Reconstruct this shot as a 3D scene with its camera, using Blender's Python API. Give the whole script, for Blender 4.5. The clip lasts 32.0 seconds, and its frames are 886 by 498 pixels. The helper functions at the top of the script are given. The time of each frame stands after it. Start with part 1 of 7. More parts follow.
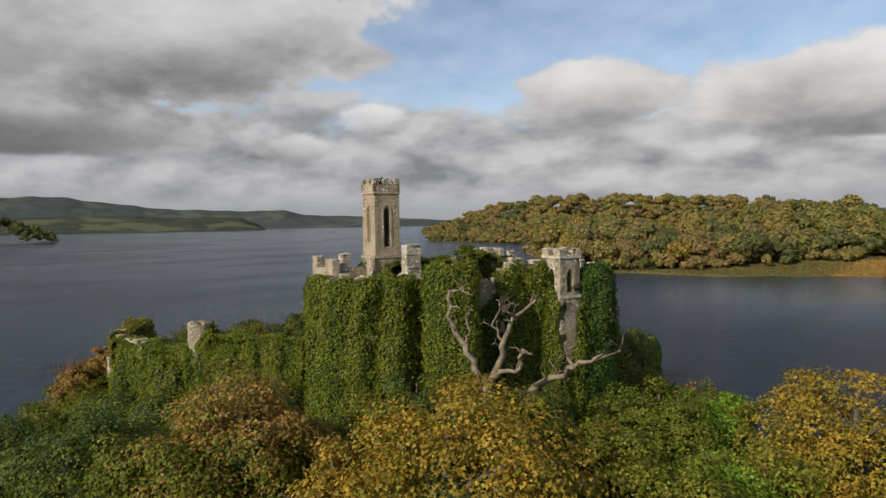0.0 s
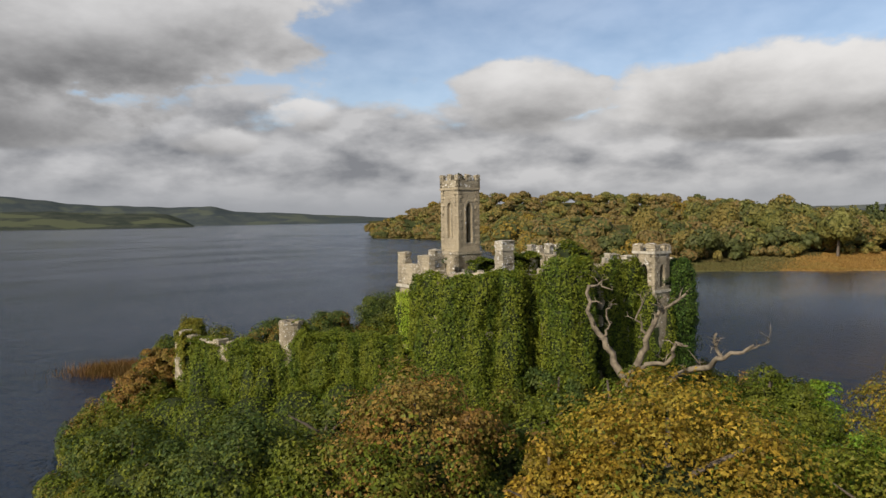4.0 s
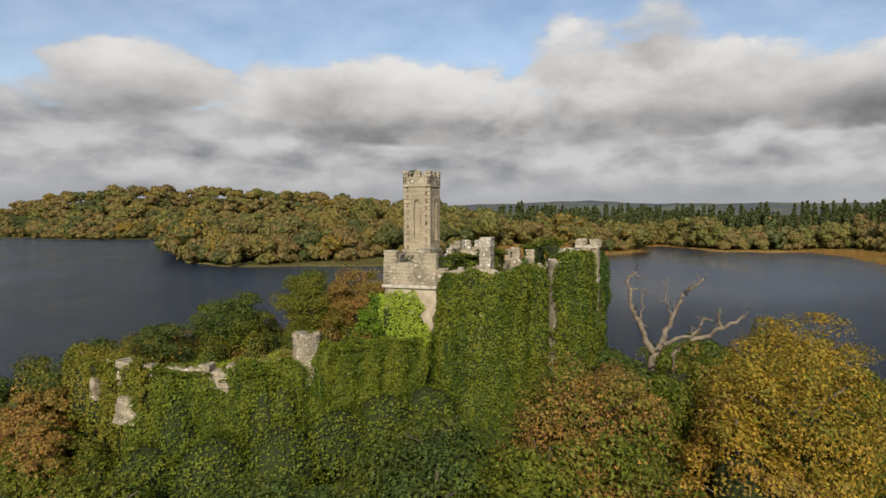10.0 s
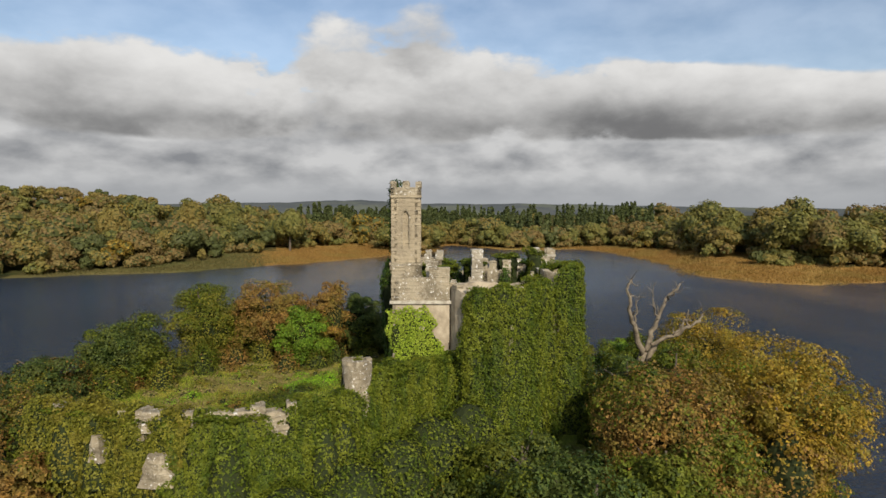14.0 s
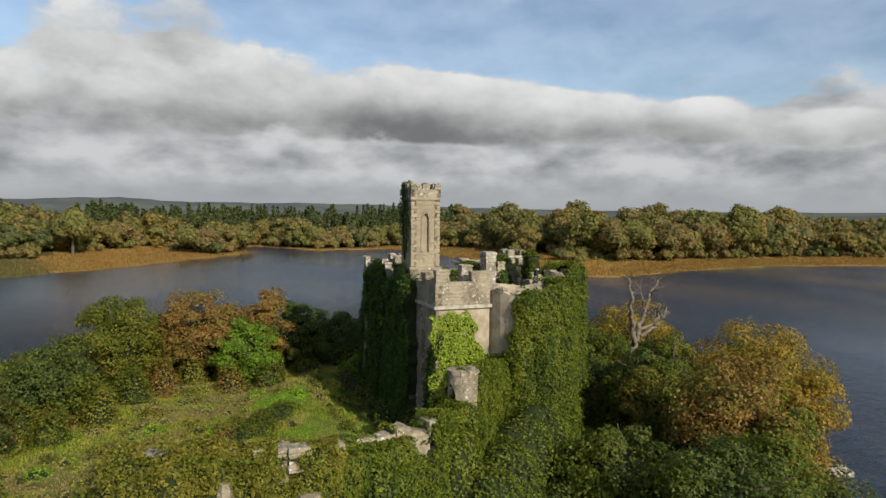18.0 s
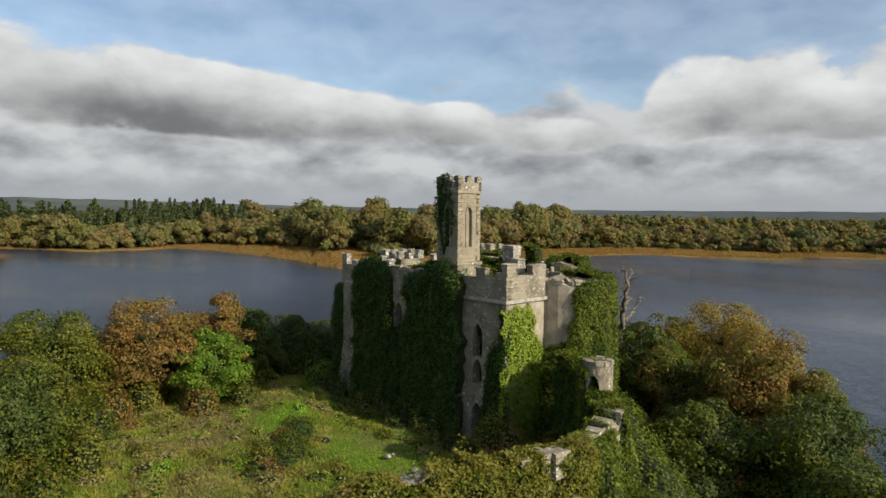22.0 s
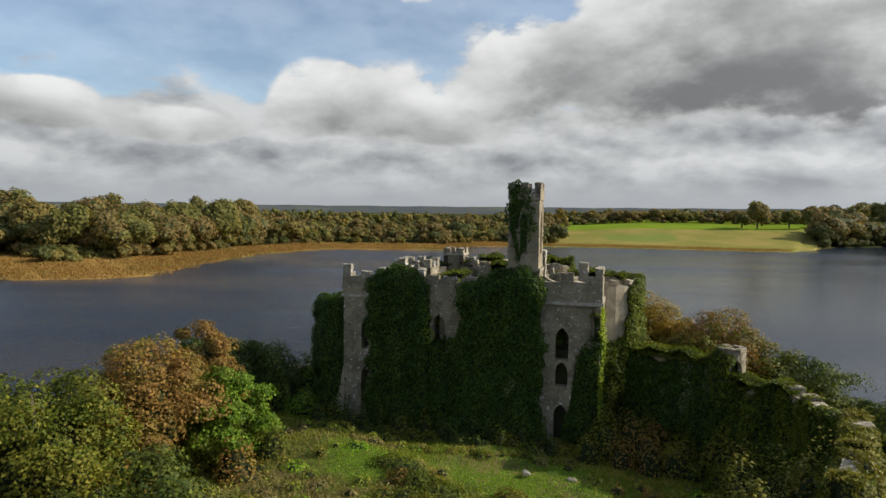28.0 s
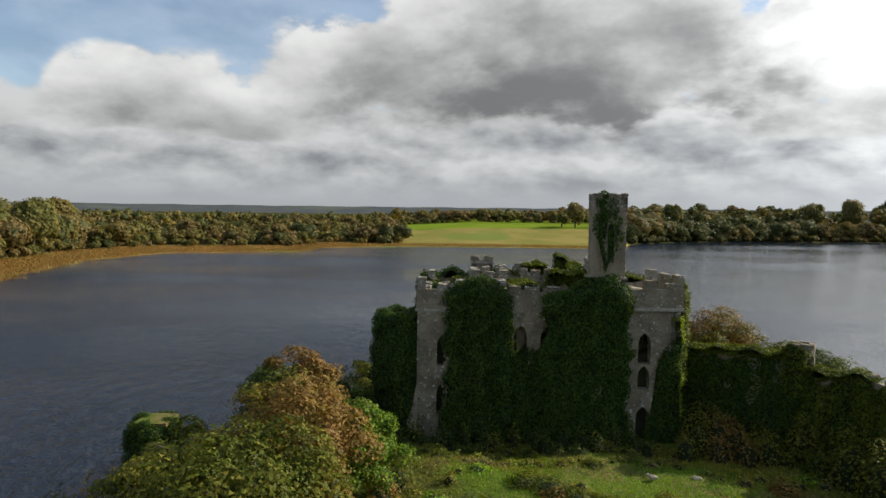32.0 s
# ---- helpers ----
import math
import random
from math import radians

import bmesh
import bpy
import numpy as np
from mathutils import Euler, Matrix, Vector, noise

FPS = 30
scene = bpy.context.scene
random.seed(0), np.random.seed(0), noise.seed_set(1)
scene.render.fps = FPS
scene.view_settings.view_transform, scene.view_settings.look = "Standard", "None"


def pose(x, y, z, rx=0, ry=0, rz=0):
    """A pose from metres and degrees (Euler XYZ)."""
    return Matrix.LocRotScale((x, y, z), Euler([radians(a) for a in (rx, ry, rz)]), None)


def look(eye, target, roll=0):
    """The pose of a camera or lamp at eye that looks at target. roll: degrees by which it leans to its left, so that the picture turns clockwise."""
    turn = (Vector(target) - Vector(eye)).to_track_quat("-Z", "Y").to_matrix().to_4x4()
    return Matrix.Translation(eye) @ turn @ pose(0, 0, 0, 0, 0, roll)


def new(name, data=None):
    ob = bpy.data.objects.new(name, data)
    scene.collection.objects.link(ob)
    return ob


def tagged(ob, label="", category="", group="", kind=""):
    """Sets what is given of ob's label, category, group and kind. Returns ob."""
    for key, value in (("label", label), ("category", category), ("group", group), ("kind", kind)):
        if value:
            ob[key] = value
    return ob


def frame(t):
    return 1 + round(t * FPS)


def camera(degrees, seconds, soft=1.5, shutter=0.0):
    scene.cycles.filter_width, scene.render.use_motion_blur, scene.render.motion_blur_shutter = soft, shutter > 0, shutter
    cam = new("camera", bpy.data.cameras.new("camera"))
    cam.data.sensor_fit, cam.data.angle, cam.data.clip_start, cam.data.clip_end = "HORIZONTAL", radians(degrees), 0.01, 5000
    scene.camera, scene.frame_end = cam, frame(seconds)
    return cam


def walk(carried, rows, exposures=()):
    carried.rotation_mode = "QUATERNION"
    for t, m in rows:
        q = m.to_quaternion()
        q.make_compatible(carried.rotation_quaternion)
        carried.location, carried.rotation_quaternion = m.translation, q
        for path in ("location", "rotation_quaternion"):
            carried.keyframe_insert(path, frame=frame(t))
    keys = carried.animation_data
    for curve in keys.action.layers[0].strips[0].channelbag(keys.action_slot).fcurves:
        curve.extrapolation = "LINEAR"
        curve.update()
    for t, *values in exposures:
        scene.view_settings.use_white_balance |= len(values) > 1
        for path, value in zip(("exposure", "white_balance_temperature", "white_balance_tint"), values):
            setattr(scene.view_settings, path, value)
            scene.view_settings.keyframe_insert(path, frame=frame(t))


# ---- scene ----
cam = camera(69.3, 32.0)
METRES, EYE, TILT, LEAN, TURN = 160.0, 21.0, -0.4, 0.0, 0.0
ROWS = [
    (0.0, 0.0, 0.0, 0.0, -0.03, -2.02, 0.88),
    (0.5, -0.003, -0.0003, 0.0002, -0.15, -2.04, 0.88),
    (1.0, -0.0085, -0.0004, 0.0002, -0.32, -2.08, 0.87),
    (1.5, -0.0165, -0.0004, 0.0003, -0.64, -2.11, 0.88),
    (2.0, -0.0263, -0.0001, 0.0003, -1.01, -2.13, 0.86),
    (2.5, -0.0382, 0.0002, 0.0004, -1.46, -2.16, 0.84),
    (3.0, -0.0516, 0.001, 0.0004, -2.64, -2.22, 0.83),
    (3.5, -0.0662, 0.0023, 0.0005, -4.16, -2.28, 0.8),
    (5.5, -0.1299, 0.0135, 0.0004, -13.52, -2.53, 0.63),
    (6.0, -0.1447, 0.0178, 0.0005, -16.45, -2.6, 0.61),
    (6.5, -0.1589, 0.023, 0.0006, -19.38, -2.66, 0.59),
    (7.0, -0.1727, 0.029, 0.0005, -22.21, -2.7, 0.57),
    (7.5, -0.1861, 0.0354, 0.0004, -25.04, -2.72, 0.51),
    (8.0, -0.1988, 0.0425, 0.0008, -27.7, -2.81, 0.47),
    (8.5, -0.2114, 0.0501, 0.0011, -30.39, -2.85, 0.43),
    (9.0, -0.2235, 0.0582, 0.0015, -33.13, -2.88, 0.43),
    (9.5, -0.2353, 0.0668, 0.002, -35.86, -2.92, 0.38),
    (10.0, -0.2465, 0.0761, 0.0025, -38.61, -2.95, 0.34),
    (10.5, -0.2573, 0.0858, 0.0032, -41.38, -2.99, 0.32),
    (11.0, -0.2677, 0.096, 0.0041, -44.09, -3.01, 0.33),
    (11.5, -0.2774, 0.107, 0.0049, -46.74, -3.04, 0.28),
    (12.0, -0.2868, 0.1181, 0.0059, -49.27, -3.07, 0.3),
    (12.5, -0.2957, 0.1299, 0.0069, -51.84, -3.11, 0.23),
    (13.0, -0.3039, 0.142, 0.0079, -54.3, -3.13, 0.2),
    (13.5, -0.3115, 0.1546, 0.009, -56.73, -3.13, 0.19),
    (14.0, -0.3187, 0.1676, 0.0099, -59.16, -3.14, 0.15),
    (14.5, -0.3255, 0.1811, 0.0107, -61.55, -3.12, 0.11),
    (16.5, -0.3478, 0.238, 0.0123, -70.32, -3.16, -0.03),
    (17.0, -0.3522, 0.2532, 0.0122, -73.27, -3.16, -0.06),
    (17.5, -0.3557, 0.2689, 0.0119, -76.16, -3.18, -0.09),
    (18.0, -0.3584, 0.2851, 0.0116, -78.96, -3.18, -0.12),
    (18.5, -0.3602, 0.3011, 0.0111, -81.63, -3.18, -0.14),
    (19.0, -0.3614, 0.3182, 0.0106, -84.33, -3.22, -0.16),
    (19.5, -0.3617, 0.3354, 0.0103, -86.99, -3.25, -0.18),
    (20.0, -0.361, 0.3529, 0.01, -89.64, -3.29, -0.18),
    (20.5, -0.3598, 0.3705, 0.0098, -92.3, -3.35, -0.19),
    (21.0, -0.3579, 0.388, 0.0097, -94.93, -3.34, -0.2),
    (21.5, -0.3552, 0.4055, 0.0097, -97.47, -3.39, -0.22),
    (22.0, -0.3518, 0.423, 0.0097, -99.82, -3.41, -0.23),
    (22.5, -0.3478, 0.4402, 0.0095, -102.46, -3.42, -0.26),
    (23.0, -0.3428, 0.4571, 0.0094, -105.44, -3.45, -0.27),
    (23.5, -0.3367, 0.474, 0.0097, -108.25, -3.51, -0.33),
    (24.0, -0.33, 0.4903, 0.0097, -111.01, -3.5, -0.35),
    (24.5, -0.3224, 0.5063, 0.0099, -113.8, -3.53, -0.35),
    (26.5, -0.2834, 0.5669, 0.0122, -124.89, -3.7, -0.39),
    (27.0, -0.2715, 0.5811, 0.013, -127.5, -3.73, -0.41),
    (27.5, -0.2588, 0.5949, 0.0137, -129.76, -3.74, -0.44),
    (28.0, -0.2456, 0.6082, 0.0146, -132.23, -3.76, -0.45),
    (28.5, -0.2317, 0.621, 0.0155, -135.08, -3.79, -0.51),
    (29.0, -0.217, 0.6331, 0.0163, -137.95, -3.78, -0.55),
    (29.5, -0.2019, 0.6446, 0.0172, -140.79, -3.79, -0.57),
    (30.0, -0.1865, 0.6552, 0.0177, -143.38, -3.77, -0.62),
    (30.5, -0.1716, 0.6649, 0.0181, -145.22, -3.77, -0.65),
    (31.0, -0.1576, 0.6735, 0.0184, -147.01, -3.73, -0.65),
    (31.5, -0.1443, 0.6809, 0.0186, -148.73, -3.72, -0.66),
    (32.0, -0.133, 0.687, 0.0188, -148.86, -3.7, -0.64),
]
walk(cam, [(t, pose(0, 0, EYE, TILT, LEAN, TURN) @ pose(METRES * x, METRES * y, METRES * z, 90 + pitch, roll, yaw)) for t, x, y, z, yaw, pitch, roll in ROWS],
     [(0, -0.05, 6500, 12), (13, -0.06, 6480, 11), (18, -0.05, 6330, 9), (24, 0.03, 6280, 9), (28, 0.06, 6320, 9), (32, 0.03, 6340, 9)])

# ---- world and sun ----
SUN_AZ, SUN_EL = 227.0, 30.0      # degrees, anticlockwise from +x
sun_dir = Vector((math.cos(radians(SUN_AZ)) * math.cos(radians(SUN_EL)), math.sin(radians(SUN_AZ)) * math.cos(radians(SUN_EL)), math.sin(radians(SUN_EL))))
sun = new("sun", bpy.data.lights.new("sun", "SUN"))
sun.data.energy, sun.data.angle, sun.data.color = 5.0, radians(0.6), (1.0, 0.89, 0.72)
sun.matrix_world = look(sun_dir * 400, (0, 0, 0))

world = bpy.data.worlds.new("sky")
scene.world = world
world.use_nodes = True
wt = world.node_tree
wt.nodes.clear()


class Nodes:
    """Short hand for building node trees."""

    def __init__(self, tree):
        self.tree = tree

    def add(self, kind):
        return self.tree.nodes.new(kind)

    def put(self, socket, value):
        if isinstance(value, bpy.types.NodeSocket):
            self.tree.links.new(value, socket)
        elif value is not None:
            socket.default_value = value

    def math(self, op, a, b=None, c=None, clamp=False):
        n = self.add("ShaderNodeMath")
        n.operation, n.use_clamp = op, clamp
        for i, v in enumerate((a, b, c)):
            self.put(n.inputs[i], v)
        return n.outputs[0]

    def vmath(self, op, a, b=None, scale=None):
        n = self.add("ShaderNodeVectorMath")
        n.operation = op
        self.put(n.inputs[0], a)
        self.put(n.inputs[1], b)
        if scale is not None:
            self.put(n.inputs["Scale"], scale)
        return n.outputs["Value"] if op in ("DOT_PRODUCT", "LENGTH") else n.outputs[0]

    def noise(self, vector, scale, detail=4.0, rough=0.5, warp=0.0):
        n = self.add("ShaderNodeTexNoise")
        self.put(n.inputs["Vector"], vector)
        n.inputs["Scale"].default_value, n.inputs["Detail"].default_value = scale, detail
        n.inputs["Roughness"].default_value, n.inputs["Distortion"].default_value = rough, warp
        return n.outputs[0]

    def ramp(self, value, lo, hi, smooth=True):
        n = self.add("ShaderNodeMapRange")
        n.interpolation_type = "SMOOTHSTEP" if smooth else "LINEAR"
        self.put(n.inputs["Value"], value)
        n.inputs["From Min"].default_value, n.inputs["From Max"].default_value = lo, hi
        return n.outputs[0]

    def mix(self, fac, a, b, kind="MIX"):
        n = self.add("ShaderNodeMix")
        n.data_type, n.blend_type = "RGBA", kind
        self.put(n.inputs[0], fac)
        for s, v in ((n.inputs[6], a), (n.inputs[7], b)):
            self.put(s, (*v, 1) if isinstance(v, tuple) and len(v) == 3 else v)
        return n.outputs[2]

    def split(self, v):
        n = self.add("ShaderNodeSeparateXYZ")
        self.put(n.inputs[0], v)
        return n.outputs

    def join(self, x, y, z):
        n = self.add("ShaderNodeCombineXYZ")
        for s, v in zip(n.inputs, (x, y, z)):
            self.put(s, v)
        return n.outputs[0]


def build_sky():
    w = Nodes(wt)
    ray = w.vmath("NORMALIZE", w.add("ShaderNodeTexCoord").outputs["Generated"])
    x, y, z = w.split(ray)
    sky = w.add("ShaderNodeTexSky")
    sky.sky_type, sky.sun_disc = "NISHITA", False
    sky.sun_elevation, sky.sun_rotation = radians(SUN_EL), radians(90 - SUN_AZ)
    sky.air_density, sky.dust_density, sky.ozone_density = 1.0, 0.6, 1.5
    zc = w.math("MAXIMUM", z, 0.0)
    # cumulus: lumps wider than high, on a common flat base; below it a closed layer of smaller rolls down to the horizon
    low = w.join(w.math("MULTIPLY", x, 2.4), w.math("MULTIPLY", y, 2.4), w.math("MULTIPLY", z, 4.6))
    roll = w.join(w.math("MULTIPLY", x, 5.0), w.math("MULTIPLY", y, 5.0), w.math("MULTIPLY", z, 11.0))
    puff = w.noise(low, 2.0, 8.0, 0.55, 0.10)
    wide = w.noise(low, 0.9, 3.0, 0.5)
    dens = w.math("ADD", w.math("MULTIPLY", wide, 0.30), w.math("MULTIPLY", puff, 0.62))
    # cloud banks and gaps: azimuth and elevation of the middle, the half widths, how much
    # azimuth counted from the middle of the view, so that its seam lies behind
    ca, sa = math.cos(radians(MIDDLE)), math.sin(radians(MIDDLE))
    az = w.math("ARCTAN2", w.math("SUBTRACT", w.math("MULTIPLY", x, ca), w.math("MULTIPLY", y, sa)), w.math("ADD", w.math("MULTIPLY", x, sa), w.math("MULTIPLY", y, ca)))
    shade = 0.0
    el = w.math("ARCSINE", z)
    wob = w.math("SUBTRACT", w.noise(low, 3.4, 5.0, 0.55), 0.5)
    for a0, e0, wa, we, k, grey in CLOUDS:
        da = w.math("DIVIDE", w.math("SUBTRACT", az, radians(a0 - MIDDLE)), radians(wa))
        de = w.math("DIVIDE", w.math("SUBTRACT", el, radians(e0)), radians(we))
        r = w.math("SQRT", w.math("ADD", w.math("MULTIPLY", da, da), w.math("MULTIPLY", de, de)))
        r = w.math("ADD", r, w.math("MULTIPLY", wob, 1.3))
        inside = w.math("SUBTRACT", 1.0, w.ramp(r, 0.45, 1.2))
        dens = w.math("ADD", dens, w.math("MULTIPLY", inside, k))
        if k > 0:
            shade = w.math("ADD", shade, w.math("MULTIPLY", inside, w.math("SUBTRACT", w.math("MULTIPLY", w.math("ADD", de, 0.05), 0.42), grey)))
    # flat bases
    foot = w.math("ADD", zc, w.math("MULTIPLY", wob, 0.05))
    dens = w.math("SUBTRACT", dens, w.math("MULTIPLY", w.math("SUBTRACT", 1.0, w.ramp(foot, 0.075, 0.115)), 0.45))
    cover = w.ramp(dens, 0.46, 0.67)
    thick = w.ramp(dens, 0.52, 1.25)
    # tops catch the light, bases are grey
    up = w.vmath("ADD", low, (-0.08, -0.09, 0.27))
    lit = w.math("SUBTRACT", puff, w.noise(up, 2.0, 8.0, 0.55, 0.10))
    tone = w.math("ADD", w.math("MULTIPLY", lit, 1.35), shade)
    tone = w.math("SUBTRACT", tone, w.math("MULTIPLY", w.math("SUBTRACT", 1.0, w.ramp(zc, 0.115, 0.185)), 0.34))
    tone = w.ramp(w.math("ADD", w.math("SUBTRACT", 0.70, w.math("MULTIPLY", thick, 0.26)), tone), -0.30, 1.15)
    body = w.mix(tone, (0.215, 0.215, 0.215), (0.97, 0.96, 0.93))
    # the low layer
    n1 = w.noise(roll, 1.5, 6.0, 0.52, 0.1)
    n2 = w.noise(w.vmath("ADD", roll, (-0.05, -0.05, 0.30)), 1.5, 6.0, 0.52, 0.1)
    tone2 = w.math("ADD", 0.62, w.math("ADD", w.math("MULTIPLY", w.math("SUBTRACT", n1, n2), 3.0), w.math("MULTIPLY", w.math("SUBTRACT", n1, 0.5), -0.5)), clamp=True)
    under = w.mix(tone2, (0.30, 0.31, 0.325), (0.73, 0.73, 0.72))
    under = w.mix(w.ramp(zc, 0.0, 0.075), (0.46, 0.475, 0.49), under)
    cover2 = w.ramp(w.math("ADD", w.math("SUBTRACT", 0.188, zc), w.math("MULTIPLY", w.math("SUBTRACT", n1, 0.5), 0.20)), -0.01, 0.035)
    body = w.mix(cover, under, body)
    # thicker, greyer cloud in the north-west
    body = w.mix(w.ramp(az, radians(-20 - MIDDLE), radians(30 - MIDDLE)), w.mix(1.0, body, (0.88, 0.89, 0.91), "MULTIPLY"), body)
    # a thin veil over the blue
    cover = w.math("MAXIMUM", w.math("MAXIMUM", cover, cover2), w.math("ADD", 0.16, w.math("MULTIPLY", wide, 0.26)))
    cloud = w.add("ShaderNodeBackground")
    w.put(cloud.inputs[0], body)
    # thin cloud towards the sun glows
    near_sun = w.math("MAXIMUM", w.vmath("DOT_PRODUCT", ray, tuple(sun_dir)), 0.0)
    w.put(cloud.inputs[1], w.math("ADD", w.math("ADD", 0.86, w.math("MULTIPLY", w.math("POWER", near_sun, 4.0), 1.4)), w.math("MULTIPLY", w.math("POWER", near_sun, 7.0), 2.0)))
    clear = w.add("ShaderNodeBackground")
    w.put(clear.inputs[0], sky.outputs[0])
    clear.inputs[1].default_value = 0.145
    both = w.add("ShaderNodeMixShader")
    # haze round the sun
    w.put(both.inputs[0], w.math("MAXIMUM", cover, w.math("MULTIPLY", w.math("POWER", near_sun, 6.0), 0.9)))
    w.tree.links.new(clear.outputs[0], both.inputs[1])
    w.tree.links.new(cloud.outputs[0], both.inputs[2])
    out = w.add("ShaderNodeOutputWorld")
    w.tree.links.new(both.outputs[0], out.inputs[0])


MIDDLE = 75.0
# azimuth clockwise from +y, elevation, half widths in degrees, how much
CLOUDS = [
    (-25, 15.5, 22, 6.5, 0.48, 0.10), (-33, 8.0, 14, 4.5, 0.40, 0.12), (-13, 6.0, 4.5, 1.8, 0.25, 0.08), (-5, 9.0, 4.5, 1.6, 0.16, 0.0), (12.9, 10.4, 6.5, 3.4, 0.36, -0.08), (33, 9.6, 13, 4.6, 0.34, 0.04), (50, 13.6, 5.0, 3.5, 0.18, 0.04),
    (62, 9.8, 20, 4.4, 0.34, 0.03), (57.0, 15.0, 4.2, 3.2, 0.15, 0.08), (80, 9.0, 11, 3.6, 0.32, 0.0), (92, 8.3, 8, 2.8, 0.30, -0.10), (101, 7.5, 3.6, 2.4, 0.36, -0.18), (110, 6.4, 6, 2.2, 0.32, -0.06), (120, 10.2, 4.6, 4.2, 0.42, -0.18),
    (126.2, 9.2, 4.8, 3.5, 0.38, -0.16), (132.5, 7.8, 6, 3, 0.30, -0.06), (138, 11.5, 6, 4, 0.28, -0.10), (150, 13, 13, 6, 0.42, 0.18), (163, 14, 15, 8, 0.42, 0.34), (185, 14, 15, 10, 0.26, 0.0),
    (4, 16, 7, 3.5, -0.30, 0), (1, 9.5, 5, 2.6, -0.14, 0), (20, 16.5, 10, 3, -0.30, 0), (34, 16.2, 12, 2.4, -0.22, 0), (84, 14.2, 10, 3, -0.30, 0), (98, 13.5, 13, 4, -0.34, 0), (112, 13.0, 11, 5, -0.36, 0), (126, 15.6, 7, 2.5, -0.30, 0), (112, 42, 45, 22, -0.22, 0),
]
build_sky()


# ---- materials ----
def material(name, rough=0.9, metal=0.0):
    m = bpy.data.materials.new(name)
    m.use_nodes = True
    n = Nodes(m.node_tree)
    b = m.node_tree.nodes["Principled BSDF"]
    b.inputs["Roughness"].default_value, b.inputs["Metallic"].default_value = rough, metal
    b.inputs["Specular IOR Level"].default_value = 0.25
    return m, n, b


def place(n):
    return n.add("ShaderNodeNewGeometry").outputs["Position"]


def bump(n, b, height, strength, distance):
    k = n.add("ShaderNodeBump")
    k.inputs["Strength"].default_value, k.inputs["Distance"].default_value = strength, distance
    n.put(k.inputs["Height"], height)
    n.put(b.inputs["Normal"], k.outputs[0])


def leaf_material(name, dark, light, tint, amount=0.25, through_light=0.3, gain=1.0, grain=0.55, drape=1.0, depth=0.0, vary=1.0):
    """Leaves: two greens and a tint, varied leaf by leaf and in patches; drape < 1 stretches the patches downward,
    depth mixes in bluish green streaks."""
    dark, light, tint = (tuple(v * gain for v in c) for c in (dark, light, tint))
    m, n, b = material(name, 0.55)
    b.inputs["Specular IOR Level"].default_value = 0.14
    geo = n.add("ShaderNodeNewGeometry")
    rnd = geo.outputs["Random Per Island"]
    p = n.vmath("MULTIPLY", geo.outputs["Position"], (1.0, 1.0, drape))
    patch = n.noise(p, grain, 3.0)
    c = n.mix(n.math("ADD", 0.5 - 0.5 * vary, n.math("MULTIPLY", n.math("POWER", rnd, 1.4), vary)), tuple(v * 0.75 for v in dark), tuple(v * 1.12 for v in light))
    far = n.math("ADD", n.ramp(patch, 0.42, 0.66), n.math("MULTIPLY", n.math("SUBTRACT", rnd, 0.5), 0.5), clamp=True)
    c = n.mix(n.math("MULTIPLY", far, amount), c, tint)
    if depth:
        cool = n.ramp(n.noise(n.vmath("ADD", p, (31.0, 7.0, 3.0)), grain * 1.9, 2.0), 0.50, 0.60)
        c = n.mix(n.math("MULTIPLY", cool, depth), c, (dark[0] * 0.62, dark[1] * 0.85, dark[2] * 1.3))
    n.put(b.inputs["Base Color"], c)
    t = n.add("ShaderNodeBsdfTranslucent")
    n.put(t.inputs[0], n.mix(1.0, c, (1.4, 1.3, 0.6), "MULTIPLY"))
    mixed = n.add("ShaderNodeMixShader")
    mixed.inputs[0].default_value = through_light
    n.tree.links.new(b.outputs[0], mixed.inputs[1])
    n.tree.links.new(t.outputs[0], mixed.inputs[2])
    n.tree.links.new(mixed.outputs[0], n.tree.nodes["Material Output"].inputs[0])
    return m


